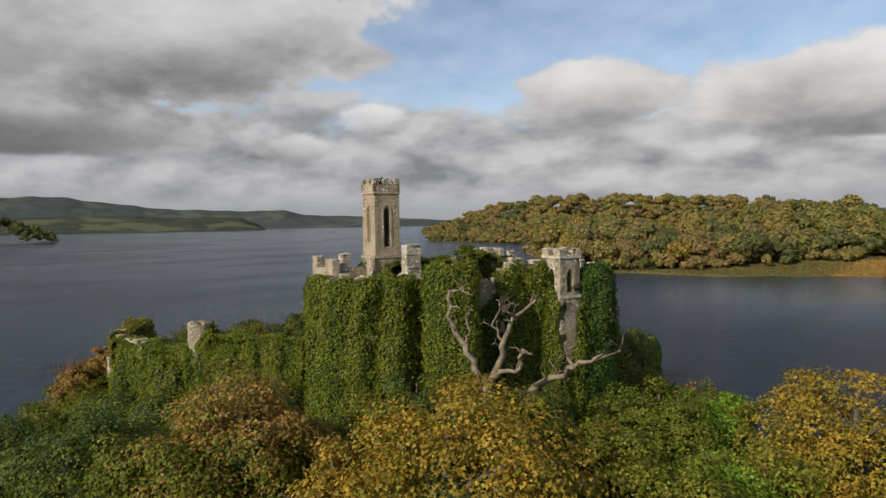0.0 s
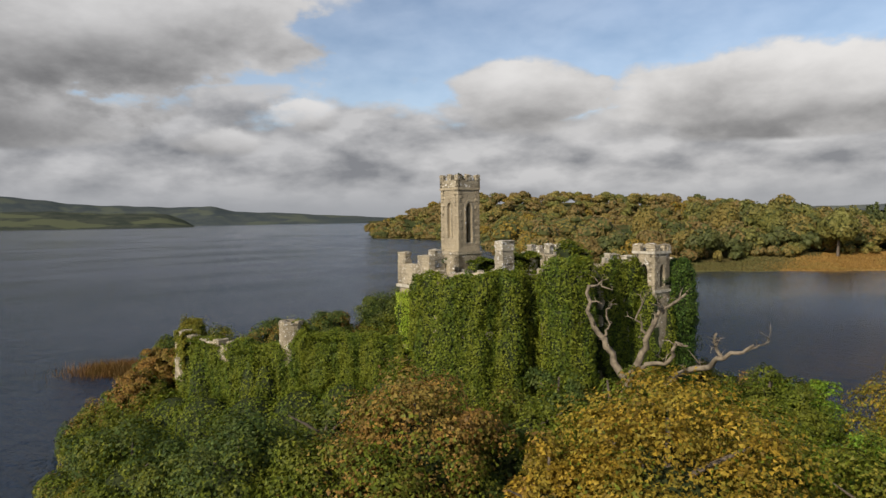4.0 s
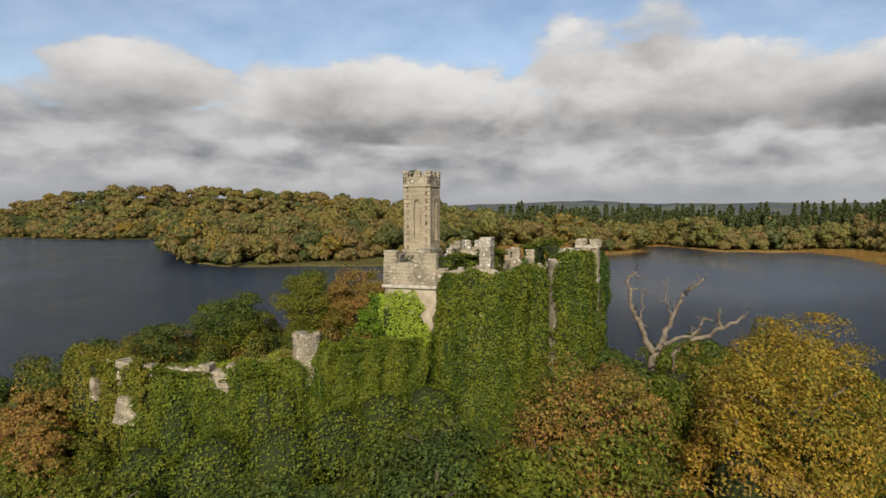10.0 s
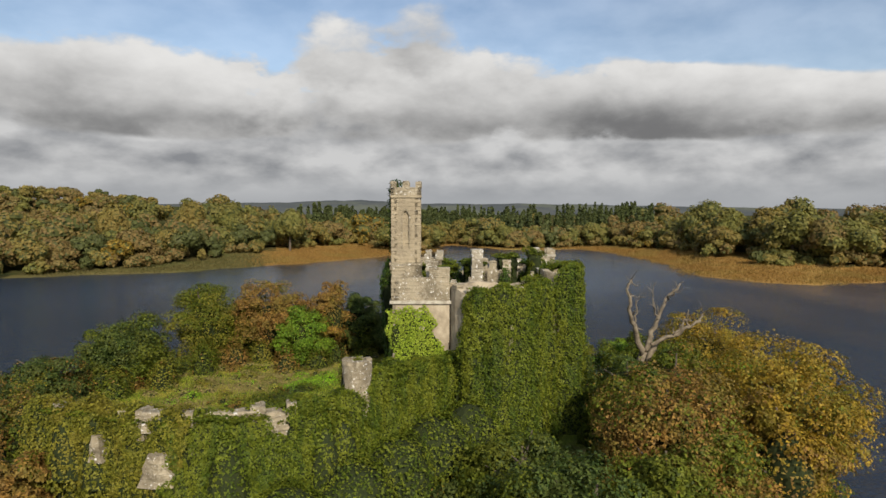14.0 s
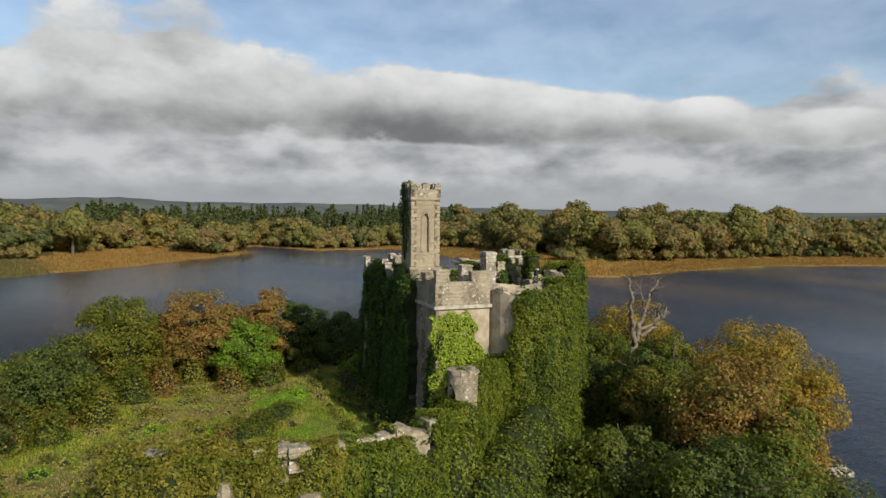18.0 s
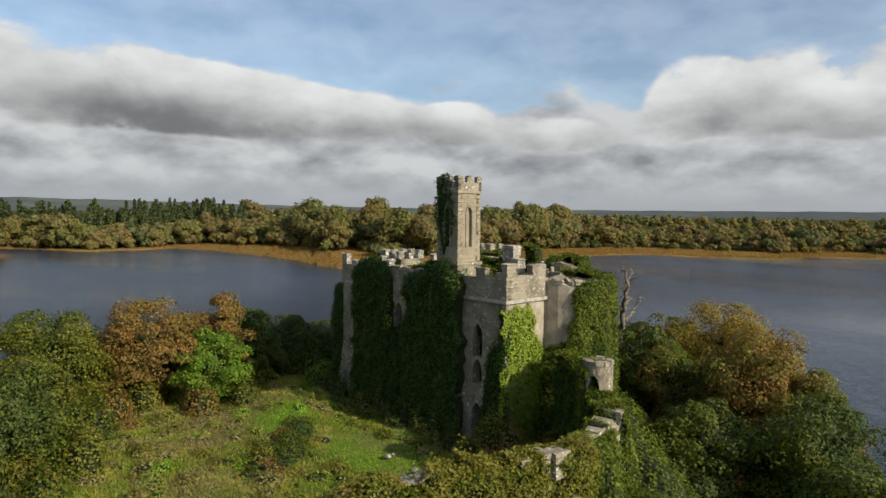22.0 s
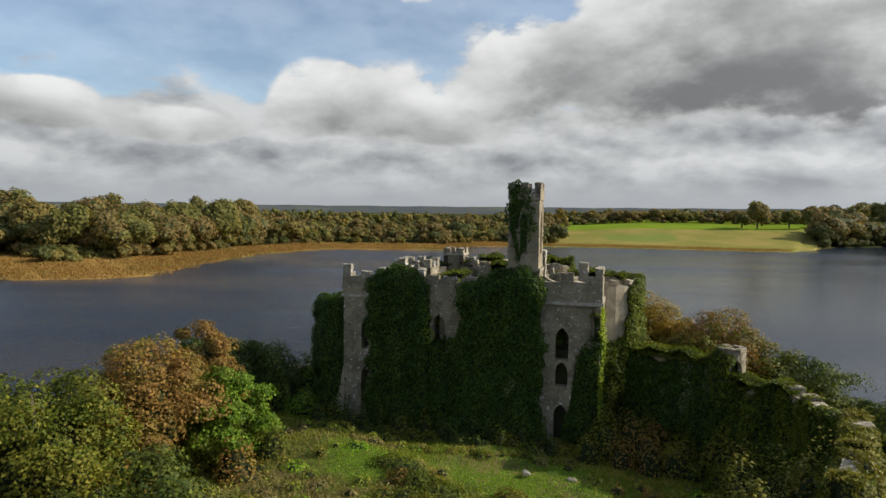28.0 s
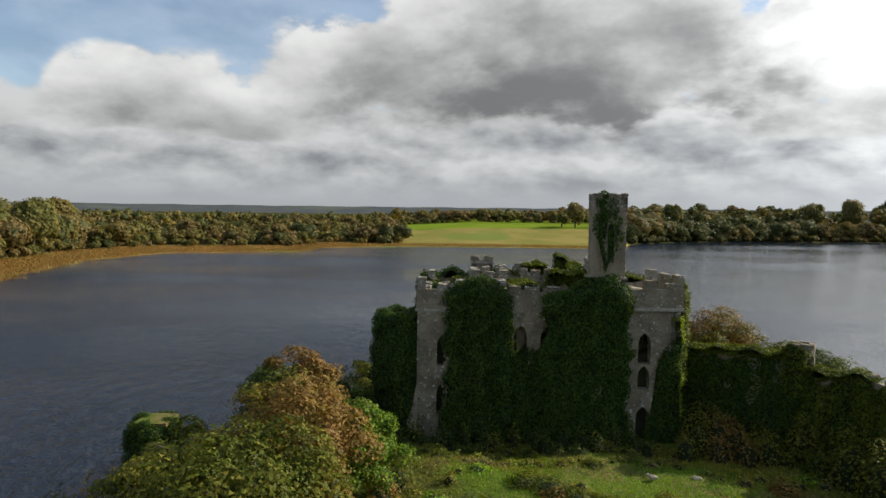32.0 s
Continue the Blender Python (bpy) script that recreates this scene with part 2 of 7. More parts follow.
def stone_material(name, base, pale, dark, lichen=0.5, course=0.27, joint=0.80):
    """Coursed limestone rubble: stones, pale joints, lichen spots, dark weathering."""
    m, n, b = material(name, 0.92)
    p = place(n)
    x, y, z = n.split(p)
    # courses run along the two walls' directions
    along = n.math("ADD", n.math("MULTIPLY", x, 0.85 + 0.53), n.math("MULTIPLY", y, 0.53 - 0.85))
    wob = n.math("MULTIPLY", n.math("SUBTRACT", n.noise(p, 1.6, 2.0), 0.5), 0.25)
    brick = n.add("ShaderNodeTexBrick")
    brick.offset, brick.squash, brick.squash_frequency = 0.5, 1.4, 3
    n.put(brick.inputs["Vector"], n.join(n.math("ADD", along, wob), n.math("ADD", z, wob), 0.0))
    brick.inputs["Scale"].default_value = 1.0
    brick.inputs["Brick Width"].default_value, brick.inputs["Row Height"].default_value = course * 2.1, course
    brick.inputs["Mortar Size"].default_value, brick.inputs["Mortar Smooth"].default_value, brick.inputs["Bias"].default_value = 0.022, 0.4, 0.0
    brick.inputs["Color1"].default_value, brick.inputs["Color2"].default_value = (*base, 1), (*[v * 0.90 for v in base], 1)
    brick.inputs["Mortar"].default_value = (*[v * joint for v in base], 1)
    c = n.mix(n.ramp(n.noise(p, 0.9, 4.0), 0.40, 0.70), brick.outputs["Color"], dark)
    c = n.mix(n.math("MULTIPLY", n.ramp(n.noise(p, 5.0, 4.0, 0.6), 0.46, 0.66), 0.45), c, pale)
    c = n.mix(n.math("MULTIPLY", n.ramp(n.noise(p, 0.35, 4.0, 0.6), 0.45, 0.62), 0.5), c, dark)
    spots = n.math("MULTIPLY", n.ramp(n.noise(p, 3.4, 4.0, 0.6), 0.71 - 0.13 * lichen, 0.75 - 0.13 * lichen), min(lichen, 1.0))
    c = n.mix(spots, c, (0.70, 0.69, 0.65))
    c = n.mix(n.math("MULTIPLY", n.ramp(n.noise(p, 13.0, 3.0, 0.6), 0.64, 0.70), lichen * 0.7), c, (0.66, 0.65, 0.60))
    n.put(b.inputs["Base Color"], c)
    h = n.math("ADD", n.math("MULTIPLY", brick.outputs["Fac"], -0.7), n.math("MULTIPLY", n.noise(p, 9.0, 5.0, 0.65), 0.8))
    bump(n, b, h, 0.9, 0.06)
    return m


def plain_material(name, base, other, scale=3.0, rough=0.9, height=0.03):
    m, n, b = material(name, rough)
    p = place(n)
    c = n.mix(n.ramp(n.noise(p, scale, 5.0, 0.6), 0.35, 0.68), base, other)
    c = n.mix(n.math("MULTIPLY", n.noise(p, scale * 7, 3.0), 0.4), c, tuple(v * 0.6 for v in base))
    n.put(b.inputs["Base Color"], c)
    bump(n, b, n.noise(p, scale * 5, 5.0, 0.6), 0.6, height)
    return m


STONE = stone_material("limestone", (0.335, 0.285, 0.195), (0.43, 0.385, 0.29), (0.165, 0.138, 0.092), 0.75)
ASHLAR = stone_material("tower_ashlar", (0.34, 0.285, 0.19), (0.40, 0.345, 0.245), (0.24, 0.20, 0.135), 0.30, 0.34, 0.90)
STONE_PALE = stone_material("pale_limestone", (0.40, 0.36, 0.275), (0.52, 0.48, 0.39), (0.17, 0.145, 0.10), 0.95)
RENDERED = plain_material("old_lime_render", (0.45, 0.385, 0.28), (0.235, 0.19, 0.13), 0.9, 0.95)
CAPSTONE = plain_material("lichened_capstone", (0.48, 0.445, 0.36), (0.27, 0.24, 0.185), 2.2, 0.95)
BARK = plain_material("bark", (0.13, 0.105, 0.08), (0.08, 0.065, 0.05), 4.0)
DEADWOOD = plain_material("bleached_dead_wood", (0.225, 0.185, 0.13), (0.075, 0.06, 0.042), 2.2)
EARTH = plain_material("dark_earth", (0.035, 0.038, 0.02), (0.06, 0.06, 0.03), 0.8)

IVY = leaf_material("ivy_leaves", (0.062, 0.088, 0.008), (0.135, 0.168, 0.016), (0.20, 0.21, 0.022), 0.5, gain=1.02, grain=0.7, drape=0.22, depth=0.5)
IVY_BRIGHT = leaf_material("creeper_and_sun_painted_ivy", (0.17, 0.25, 0.018), (0.28, 0.36, 0.035), (0.32, 0.36, 0.05), 0.3, gain=1.05)
# darker copy of the ivy; on walls facing off the sun it carries their shade
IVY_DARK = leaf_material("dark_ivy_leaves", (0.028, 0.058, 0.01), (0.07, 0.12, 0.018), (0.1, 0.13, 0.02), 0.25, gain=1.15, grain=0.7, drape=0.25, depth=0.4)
LEAF_GREEN = leaf_material("green_leaves", (0.055, 0.078, 0.008), (0.135, 0.165, 0.016), (0.19, 0.18, 0.03), 0.35, gain=0.95)
LEAF_BRIGHT = leaf_material("fresh_green_leaves", (0.075, 0.145, 0.012), (0.15, 0.245, 0.02), (0.18, 0.23, 0.025), 0.3, gain=1.1)
LEAF_OLIVE = leaf_material("olive_willow_leaves", (0.105, 0.115, 0.013), (0.215, 0.21, 0.026), (0.26, 0.20, 0.035), 0.4, gain=0.97)
LEAF_BROWN = leaf_material("russet_leaves", (0.15, 0.09, 0.028), (0.33, 0.185, 0.045), (0.15, 0.15, 0.03), 0.55, gain=1.05)
LEAF_GOLD = leaf_material("golden_leaves", (0.17, 0.115, 0.016), (0.40, 0.26, 0.03), (0.16, 0.16, 0.025), 0.6, gain=1.0)
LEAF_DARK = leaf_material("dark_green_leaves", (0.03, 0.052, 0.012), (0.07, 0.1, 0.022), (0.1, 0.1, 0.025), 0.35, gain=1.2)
GRASS_BLADE = leaf_material("grass_blades", (0.10, 0.14, 0.014), (0.20, 0.235, 0.026), (0.32, 0.25, 0.05), 0.55, gain=1.42)
LUSH = leaf_material("lush_grass", (0.10, 0.21, 0.010), (0.20, 0.36, 0.018), (0.24, 0.33, 0.03), 0.3, gain=1.25)
STRAW = leaf_material("dry_grass", (0.22, 0.18, 0.07), (0.36, 0.29, 0.12), (0.12, 0.15, 0.03), 0.4)
REED = leaf_material("dry_reeds", (0.225, 0.13, 0.036), (0.32, 0.19, 0.056), (0.21, 0.17, 0.05), 0.5, grain=0.06)
RUSTY_REED = leaf_material("rusty_reeds", (0.10, 0.055, 0.022), (0.21, 0.105, 0.035), (0.12, 0.09, 0.03), 0.5, grain=0.3)
SEDGE = leaf_material("olive_sedge", (0.10, 0.088, 0.032), (0.155, 0.13, 0.045), (0.10, 0.10, 0.034), 0.5, grain=0.06)
CONIFER = leaf_material("conifer_needles", (0.05, 0.07, 0.026), (0.095, 0.115, 0.04), (0.11, 0.115, 0.035), 0.3)
FAR_GREEN = leaf_material("far_green_leaves", (0.10, 0.104, 0.028), (0.155, 0.15, 0.04), (0.17, 0.14, 0.042), 0.45, gain=1.3, grain=0.11, vary=0.5)
FAR_OLIVE = leaf_material("far_olive_leaves", (0.13, 0.112, 0.03), (0.19, 0.152, 0.042), (0.18, 0.128, 0.042), 0.45, gain=1.3, grain=0.11, vary=0.5)
FAR_RUSSET = leaf_material("far_russet_leaves", (0.135, 0.098, 0.038), (0.19, 0.132, 0.048), (0.14, 0.122, 0.04), 0.45, gain=1.3, grain=0.11, vary=0.5)
# dark leaves; also colours far crowns' inner lobes, as shade between their leaves
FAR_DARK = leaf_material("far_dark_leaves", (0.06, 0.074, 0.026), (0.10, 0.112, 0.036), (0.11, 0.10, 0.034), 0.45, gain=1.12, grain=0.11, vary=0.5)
FAR_GOLD = leaf_material("far_golden_leaves", (0.200, 0.130, 0.025), (0.320, 0.210, 0.035), (0.16, 0.15, 0.03), 0.5)
# near-black green that stands in for the shade inside crowns, mounds and ivy
INNER_SHADE = plain_material("painted_inner_shade", (0.016, 0.024, 0.006), (0.030, 0.038, 0.009), 3.0)


def grass_material():
    m, n, b = material("rough_grass", 0.95)
    p = place(n)
    c = n.mix(n.noise(p, 2.2, 5.0, 0.6), (0.075, 0.105, 0.011), (0.17, 0.215, 0.022))
    c = n.mix(n.ramp(n.noise(p, 0.20, 4.0, 0.55), 0.49, 0.60), c, (0.21, 0.165, 0.055))
    c = n.mix(n.math("MULTIPLY", n.ramp(n.noise(p, 0.45, 3.0), 0.52, 0.66), 0.6), c, (0.05, 0.055, 0.02))
    n.put(b.inputs["Base Color"], c)
    bump(n, b, n.noise(p, 5.0, 6.0, 0.7), 1.0, 0.25)
    return m


GRASS = grass_material()


def far_land_material(name, a, b_, c_, scale):
    m, n, b = material(name, 1.0)
    b.inputs["Specular IOR Level"].default_value = 0.0
    p = place(n)
    c = n.mix(n.ramp(n.noise(p, scale, 5.0, 0.6), 0.38, 0.62), a, b_)
    c = n.mix(n.ramp(n.noise(p, scale * 0.4, 3.0, 0.5), 0.52, 0.60), c, c_)
    n.put(b.inputs["Base Color"], c)
    return m


FOREST_FLOOR = far_land_material("forest_floor", (0.05, 0.055, 0.02), (0.09, 0.075, 0.03), (0.04, 0.05, 0.02), 0.05)
REED_BED = far_land_material("reed_bed_ground", (0.235, 0.14, 0.04), (0.31, 0.19, 0.058), (0.22, 0.175, 0.052), 0.03)
SEDGE_BED = far_land_material("sedge_bed_ground", (0.105, 0.092, 0.034), (0.15, 0.125, 0.045), (0.095, 0.095, 0.032), 0.03)
PASTURE = far_land_material("green_pasture", (0.13, 0.19, 0.018), (0.17, 0.235, 0.025), (0.15, 0.20, 0.022), 0.03)
MARSH = far_land_material("marsh_grass", (0.20, 0.19, 0.05), (0.27, 0.22, 0.07), (0.17, 0.20, 0.05), 0.03)
# distance haze is mixed into these two hill colours: bluish, the second also paler
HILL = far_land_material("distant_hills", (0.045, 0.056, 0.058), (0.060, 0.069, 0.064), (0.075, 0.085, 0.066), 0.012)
HAZE_HILL = far_land_material("hazed_far_hills", (0.075, 0.085, 0.09), (0.09, 0.098, 0.095), (0.105, 0.115, 0.095), 0.01)
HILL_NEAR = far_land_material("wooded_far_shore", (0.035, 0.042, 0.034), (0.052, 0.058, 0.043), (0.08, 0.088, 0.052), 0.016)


def water_material():
    m, n, b = material("lake_water", 0.1)
    p = place(n)
    n.put(b.inputs["Base Color"], n.mix(n.noise(p, 0.012, 3.0), (0.007, 0.015, 0.029), (0.011, 0.021, 0.041)))
    b.inputs["IOR"].default_value, b.inputs["Specular IOR Level"].default_value = 1.333, 0.5
    x, y, z = n.split(p)
    # wind from the south-west: short crests across it, gusts in streaks
    a = n.math("ADD", n.math("MULTIPLY", x, 0.75), n.math("MULTIPLY", y, 0.66))
    c = n.math("ADD", n.math("MULTIPLY", x, -0.66), n.math("MULTIPLY", y, 0.75))
    crest = n.join(a, n.math("MULTIPLY", c, 0.55), 0.0)
    h = n.math("ADD", n.noise(crest, 0.50, 5.0, 0.68, 0.3), n.math("MULTIPLY", n.noise(crest, 2.6, 3.0, 0.6), 0.25))
    gust = n.ramp(n.noise(n.join(n.math("MULTIPLY", a, 0.35), c, 2.0), 0.02, 4.0), 0.35, 0.68)
    # calmer and rougher streaks
    n.put(b.inputs["Roughness"], n.math("ADD", 0.06, n.math("MULTIPLY", gust, 0.16)))
    k = n.add("ShaderNodeBump")
    # the water lies calmer towards the south and in the bay to the north-east
    south = n.math("MULTIPLY", n.ramp(n.math("MULTIPLY", y, -1.0), -40.0, 5.0), n.math("SUBTRACT", 1.0, n.ramp(x, 45.0, 150.0)))
    bay = n.math("SUBTRACT", 1.0, n.ramp(n.vmath("LENGTH", n.vmath("SUBTRACT", p, (175.0, 165.0, 0.0))), 80.0, 170.0))
    lee = n.math("MAXIMUM", south, bay)
    n.put(k.inputs["Strength"], n.math("MULTIPLY", n.math("ADD", 0.55, n.math("MULTIPLY", gust, 0.45)), n.math("SUBTRACT", 1.0, n.math("MULTIPLY", lee, 0.80))))
    k.inputs["Distance"].default_value = 1.7
    n.put(k.inputs["Height"], h)
    n.put(b.inputs["Normal"], k.outputs[0])
    return m


WATER = water_material()


# ---- mesh helpers ----
def link(name, mesh, mats, parent=None, label="", smooth=False):
    for m in mats if isinstance(mats, (list, tuple)) else [mats]:
        mesh.materials.append(m)
    if smooth:
        mesh.shade_smooth()
    ob = new(name, mesh)
    if parent is not None:
        ob.parent = parent
    return tagged(ob, label)


def part(name, bm, mats, parent=None, label="", smooth=False):
    mesh = bpy.data.meshes.new(name)
    bm.normal_update()
    bm.to_mesh(mesh)
    bm.free()
    return link(name, mesh, mats, parent, label, smooth)


def quads(name, v, mats, parent=None, label="", index=None, smooth=False):
    """A mesh of loose faces from an array of n x 3 x 3 or n x 4 x 3."""
    n, k = v.shape[:2]
    mesh = bpy.data.meshes.new(name)
    mesh.vertices.add(k * n)
    mesh.vertices.foreach_set("co", np.ascontiguousarray(v, dtype=np.float32).ravel())
    mesh.loops.add(k * n)
    mesh.loops.foreach_set("vertex_index", np.arange(k * n, dtype=np.int32))
    mesh.polygons.add(n)
    mesh.polygons.foreach_set("loop_start", np.arange(0, k * n, k, dtype=np.int32))
    if index is not None:
        mesh.polygons.foreach_set("material_index", np.asarray(index, dtype=np.int32))
    mesh.update(calc_edges=True)
    return link(name, mesh, mats, parent, label, smooth)


def sheet(name, grid, mats, parent=None, label="", smooth=True, index=None):
    """A mesh from an array of rows x columns x 3."""
    r, c = grid.shape[:2]
    k = np.arange(r * c).reshape(r, c)
    f = np.stack([k[:-1, :-1], k[1:, :-1], k[1:, 1:], k[:-1, 1:]], -1).reshape(-1, 4)
    mesh = bpy.data.meshes.new(name)
    mesh.from_pydata(grid.reshape(-1, 3).tolist(), [], f.tolist())
    if index is not None:
        mesh.polygons.foreach_set("material_index", np.asarray(index, dtype=np.int32).ravel())
    return link(name, mesh, mats, parent, label, smooth)


def unit(a):
    return a / np.maximum(np.linalg.norm(a, axis=-1, keepdims=True), 1e-9)


def leaves(p, nrm, size, rng, droop=0.3, loose=0.7, long=1.35):
    """Small pointed leaves at the points p that face nrm more or less. Returns n x 3 x 3."""
    n = len(p)
    d = unit(nrm + rng.normal(0, loose, (n, 3)) + np.array([0, 0, droop]))
    ref = unit(rng.normal(0, 1, (n, 3)))
    a = unit(np.cross(d, ref))
    b = np.cross(d, a)
    s = (size * rng.uniform(0.6, 1.35, n))[:, None] if np.ndim(size) == 0 else (size * rng.uniform(0.7, 1.3, n))[:, None]
    w, h = s * 0.5, s * 0.5 * long
    dip = d * s * 0.12
    return np.stack([p - b * h, p + a * w + b * h * 0.7 - dip, p - a * w + b * h * 0.8 + dip], 1)


def halves(q):
    """Quads cut into triangles."""
    return np.concatenate([q[:, (0, 1, 2)], q[:, (0, 2, 3)]])


def bumpy(p, scale, seed):
    """Cheap smooth noise of points, about -1 to 1."""
    q = np.asarray(p) * scale
    s = seed * 1.7
    return (np.sin(q[..., 0] * 1.0 + 1.3 * np.sin(q[..., 1] * 0.8 + s) + s) + np.sin(q[..., 1] * 1.27 + 1.1 * np.sin(q[..., 2] * 1.1 + s * 2) + 2 * s)
            + np.sin(q[..., 2] * 1.13 + 1.2 * np.sin(q[..., 0] * 0.9 + 3 * s) + 3 * s)) / 3


def box(bm, x0, x1, y0, y1, z0, z1, m=None, jitter=0.0, bevel=0.0):
    vs = []
    for x, y, z in ((x0, y0, z0), (x1, y0, z0), (x1, y1, z0), (x0, y1, z0), (x0, y0, z1), (x1, y0, z1), (x1, y1, z1), (x0, y1, z1)):
        v = Vector((x, y, z))
        if jitter:
            v += Vector((random.uniform(-jitter, jitter), random.uniform(-jitter, jitter), random.uniform(-jitter, jitter)))
        vs.append(bm.verts.new(m @ v if m is not None else v))
    fs = [bm.faces.new([vs[i] for i in f]) for f in ((3, 2, 1, 0), (4, 5, 6, 7), (0, 1, 5, 4), (1, 2, 6, 5), (2, 3, 7, 6), (3, 0, 4, 7))]
    if bevel:
        bmesh.ops.bevel(bm, geom=list({e for f in fs for e in f.edges}), offset=bevel, segments=1, affect="EDGES")
    return fs


def tube(bm, points, radii, sides=7):
    """A tapered, bent limb."""
    rings = []
    for i, (p, r) in enumerate(zip(points, radii)):
        d = (points[min(i + 1, len(points) - 1)] - points[max(i - 1, 0)]).normalized()
        a = d.orthogonal().normalized() if not rings else (last - last.project(d)).normalized()
        last = a
        b = d.cross(a)
        rings.append([bm.verts.new(p + (a * math.cos(k * math.tau / sides) + b * math.sin(k * math.tau / sides)) * r * (1 + 0.12 * math.sin(k * 2.3 + i))) for k in range(sides)])
    for lo, hi in zip(rings, rings[1:]):
        for k in range(sides):
            bm.faces.new((lo[k], lo[(k + 1) % sides], hi[(k + 1) % sides], hi[k]))
    bm.faces.new(rings[-1])
    bm.faces.new(rings[0][::-1])


# ---- water ----
def lake():
    n = 96
    r = np.concatenate([[0.0], np.geomspace(8, 4950, 60)])
    a = np.linspace(0, math.tau, n)
    g = np.stack([r[:, None] * np.cos(a), 60 + r[:, None] * np.sin(a), np.zeros((len(r), n))], -1)
    tagged(sheet("water", g, WATER), "wind-rippled dark blue lake", "lake", kind="structure")


lake()

# ---- island ----
CENTRE = np.array([-8.0, 60.0])
SHORE = [(0, 33), (30, 38), (60, 42), (90, 42), (120, 39), (150, 35), (180, 34), (205, 30), (235, 30), (265, 36), (290, 36), (315, 36), (340, 33), (360, 33)]


def shore_r(a):
    d = np.degrees(a) % 360
    return np.interp(d, [s[0] for s in SHORE], [s[1] for s in SHORE]) + 1.2 * np.sin(a * 7 + 1) + 0.7 * np.sin(a * 17)


def ground_z(x, y):
    """Height of the island."""
    dx, dy = np.asarray(x) - CENTRE[0], np.asarray(y) - CENTRE[1]
    k = np.hypot(dx, dy) / shore_r(np.arctan2(dy, dx))
    inside = np.clip((1.0 - k) / 0.32, 0, 1)
    z = 4.3 * inside * inside * (3 - 2 * inside)
    z = z + np.where(k > 1, -1.5 * np.clip((k - 1) * 6, 0, 1), 0)
    # bank along the castle's north side, hollow beyond the yard wall
    z = z + 1.0 * np.exp(-(((np.asarray(x) - 2) / 8.0) ** 2 + ((np.asarray(y) - 71.5) / 3.0) ** 2))
    z = z - 1.6 * np.exp(-(((np.asarray(x) + 27) / 8.0) ** 2 + ((np.asarray(y) - 44) / 8.0) ** 2)) * inside
    p = np.stack([np.asarray(x) * 1.0, np.asarray(y) * 1.0, 0 * np.asarray(x)], -1)
    return z + 0.22 * bumpy(p, 0.7, 3) * inside


def island():
    a = np.linspace(0, math.tau, 181)
    k = np.linspace(0, 1.12, 60)
    r = k[:, None] * shore_r(a)[None, :]
    x, y = CENTRE[0] + r * np.cos(a), CENTRE[1] + r * np.sin(a)
    tagged(sheet("ground", np.stack([x, y, ground_z(x, y)], -1), GRASS), "rough grass and scrub ground of the small island", "ground", kind="structure")


island()

# ---- the castle: u runs along its north wall, v towards its south side ----
TH = radians(32)
UX, VX = Vector((math.cos(TH), math.sin(TH), 0)), Vector((math.sin(TH), -math.cos(TH), 0))
CASTLE = Matrix.Translation((-11.1, 55.1, 0)) @ Matrix((( UX.x, VX.x, 0, 0), (UX.y, VX.y, 0, 0), (0, 0, 1, 0), (0, 0, 0, 1)))
FOOT = 3.6


def uv(u, v, z=0.0):
    return CASTLE @ Vector((u, v, z))


def pointed(s, half):
    """Height of a pointed arch above its spring, s from the middle, for an opening of that half width."""
    s = min(abs(s), half)
    return math.sqrt(max((2 * half) ** 2 - (s + half) ** 2, 0.0))


def wall(name, a, b, z0, z1, thick, mat, parent, openings=(), ragged=0.0, seed=1, label="", flare=0.0):
    """A wall from a to b (u, v); its outer face is to the left of a to b. openings: (middle, half width, sill, spring) with pointed heads."""
    rng = random.Random(seed)
    a, b = Vector((*a, 0)), Vector((*b, 0))
    d = (b - a).normalized()
    inward = Vector((-d.y, d.x, 0))
    length = (b - a).length
    cuts = {0.0, length}
    for mid, half, sill, spring in openings:
        cuts |= {mid + half * k / 4 for k in range(-4, 5)}
    step = 0.55 if ragged else 3.0
    k = step
    while k < length:
        if all(abs(k - c) > 0.2 for c in cuts):
            cuts.add(k)
        k += step
    cuts = sorted(c for c in cuts if -1e-6 <= c <= length + 1e-6)
    tops = {c: z1 - (ragged * rng.random() ** 1.5 if ragged else 0) for c in cuts}
    bm = bmesh.new()
    for c0, c1 in zip(cuts, cuts[1:]):
        spans = [((z0, z0), (tops[c0], tops[c1]))]
        for mid, half, sill, spring in sorted(openings, key=lambda o: o[2]):
            if mid - half - 1e-4 <= c0 and c1 <= mid + half + 1e-4:
                lo, hi = spans.pop()
                head = (spring + pointed(c0 - mid, half), spring + pointed(c1 - mid, half))
                spans += [(lo, (sill, sill)), (head, hi)]
        for lo, hi in spans:
            if max(hi[0] - lo[0], hi[1] - lo[1]) < 0.02:
                continue
            vs = []
            for off in (0.0, thick):
                for c, zz in ((c0, lo[0]), (c1, lo[1]), (c1, hi[1]), (c0, hi[0])):
                    out = -flare * max(0.0, 1 - (zz - z0) / 3.0) if off == 0 else 0.0
                    p = a + d * c + inward * (off + out)
                    vs.append(bm.verts.new(CASTLE @ Vector((p.x, p.y, zz))))
            for f in ((0, 1, 2, 3), (7, 6, 5, 4), (1, 5, 6, 2), (4, 0, 3, 7), (3, 2, 6, 7), (4, 5, 1, 0)):
                bm.faces.new([vs[i] for i in f])
    bmesh.ops.remove_doubles(bm, verts=bm.verts, dist=1e-3)
    bmesh.ops.recalc_face_normals(bm, faces=bm.faces)
    return part(name, bm, mat, parent, label)


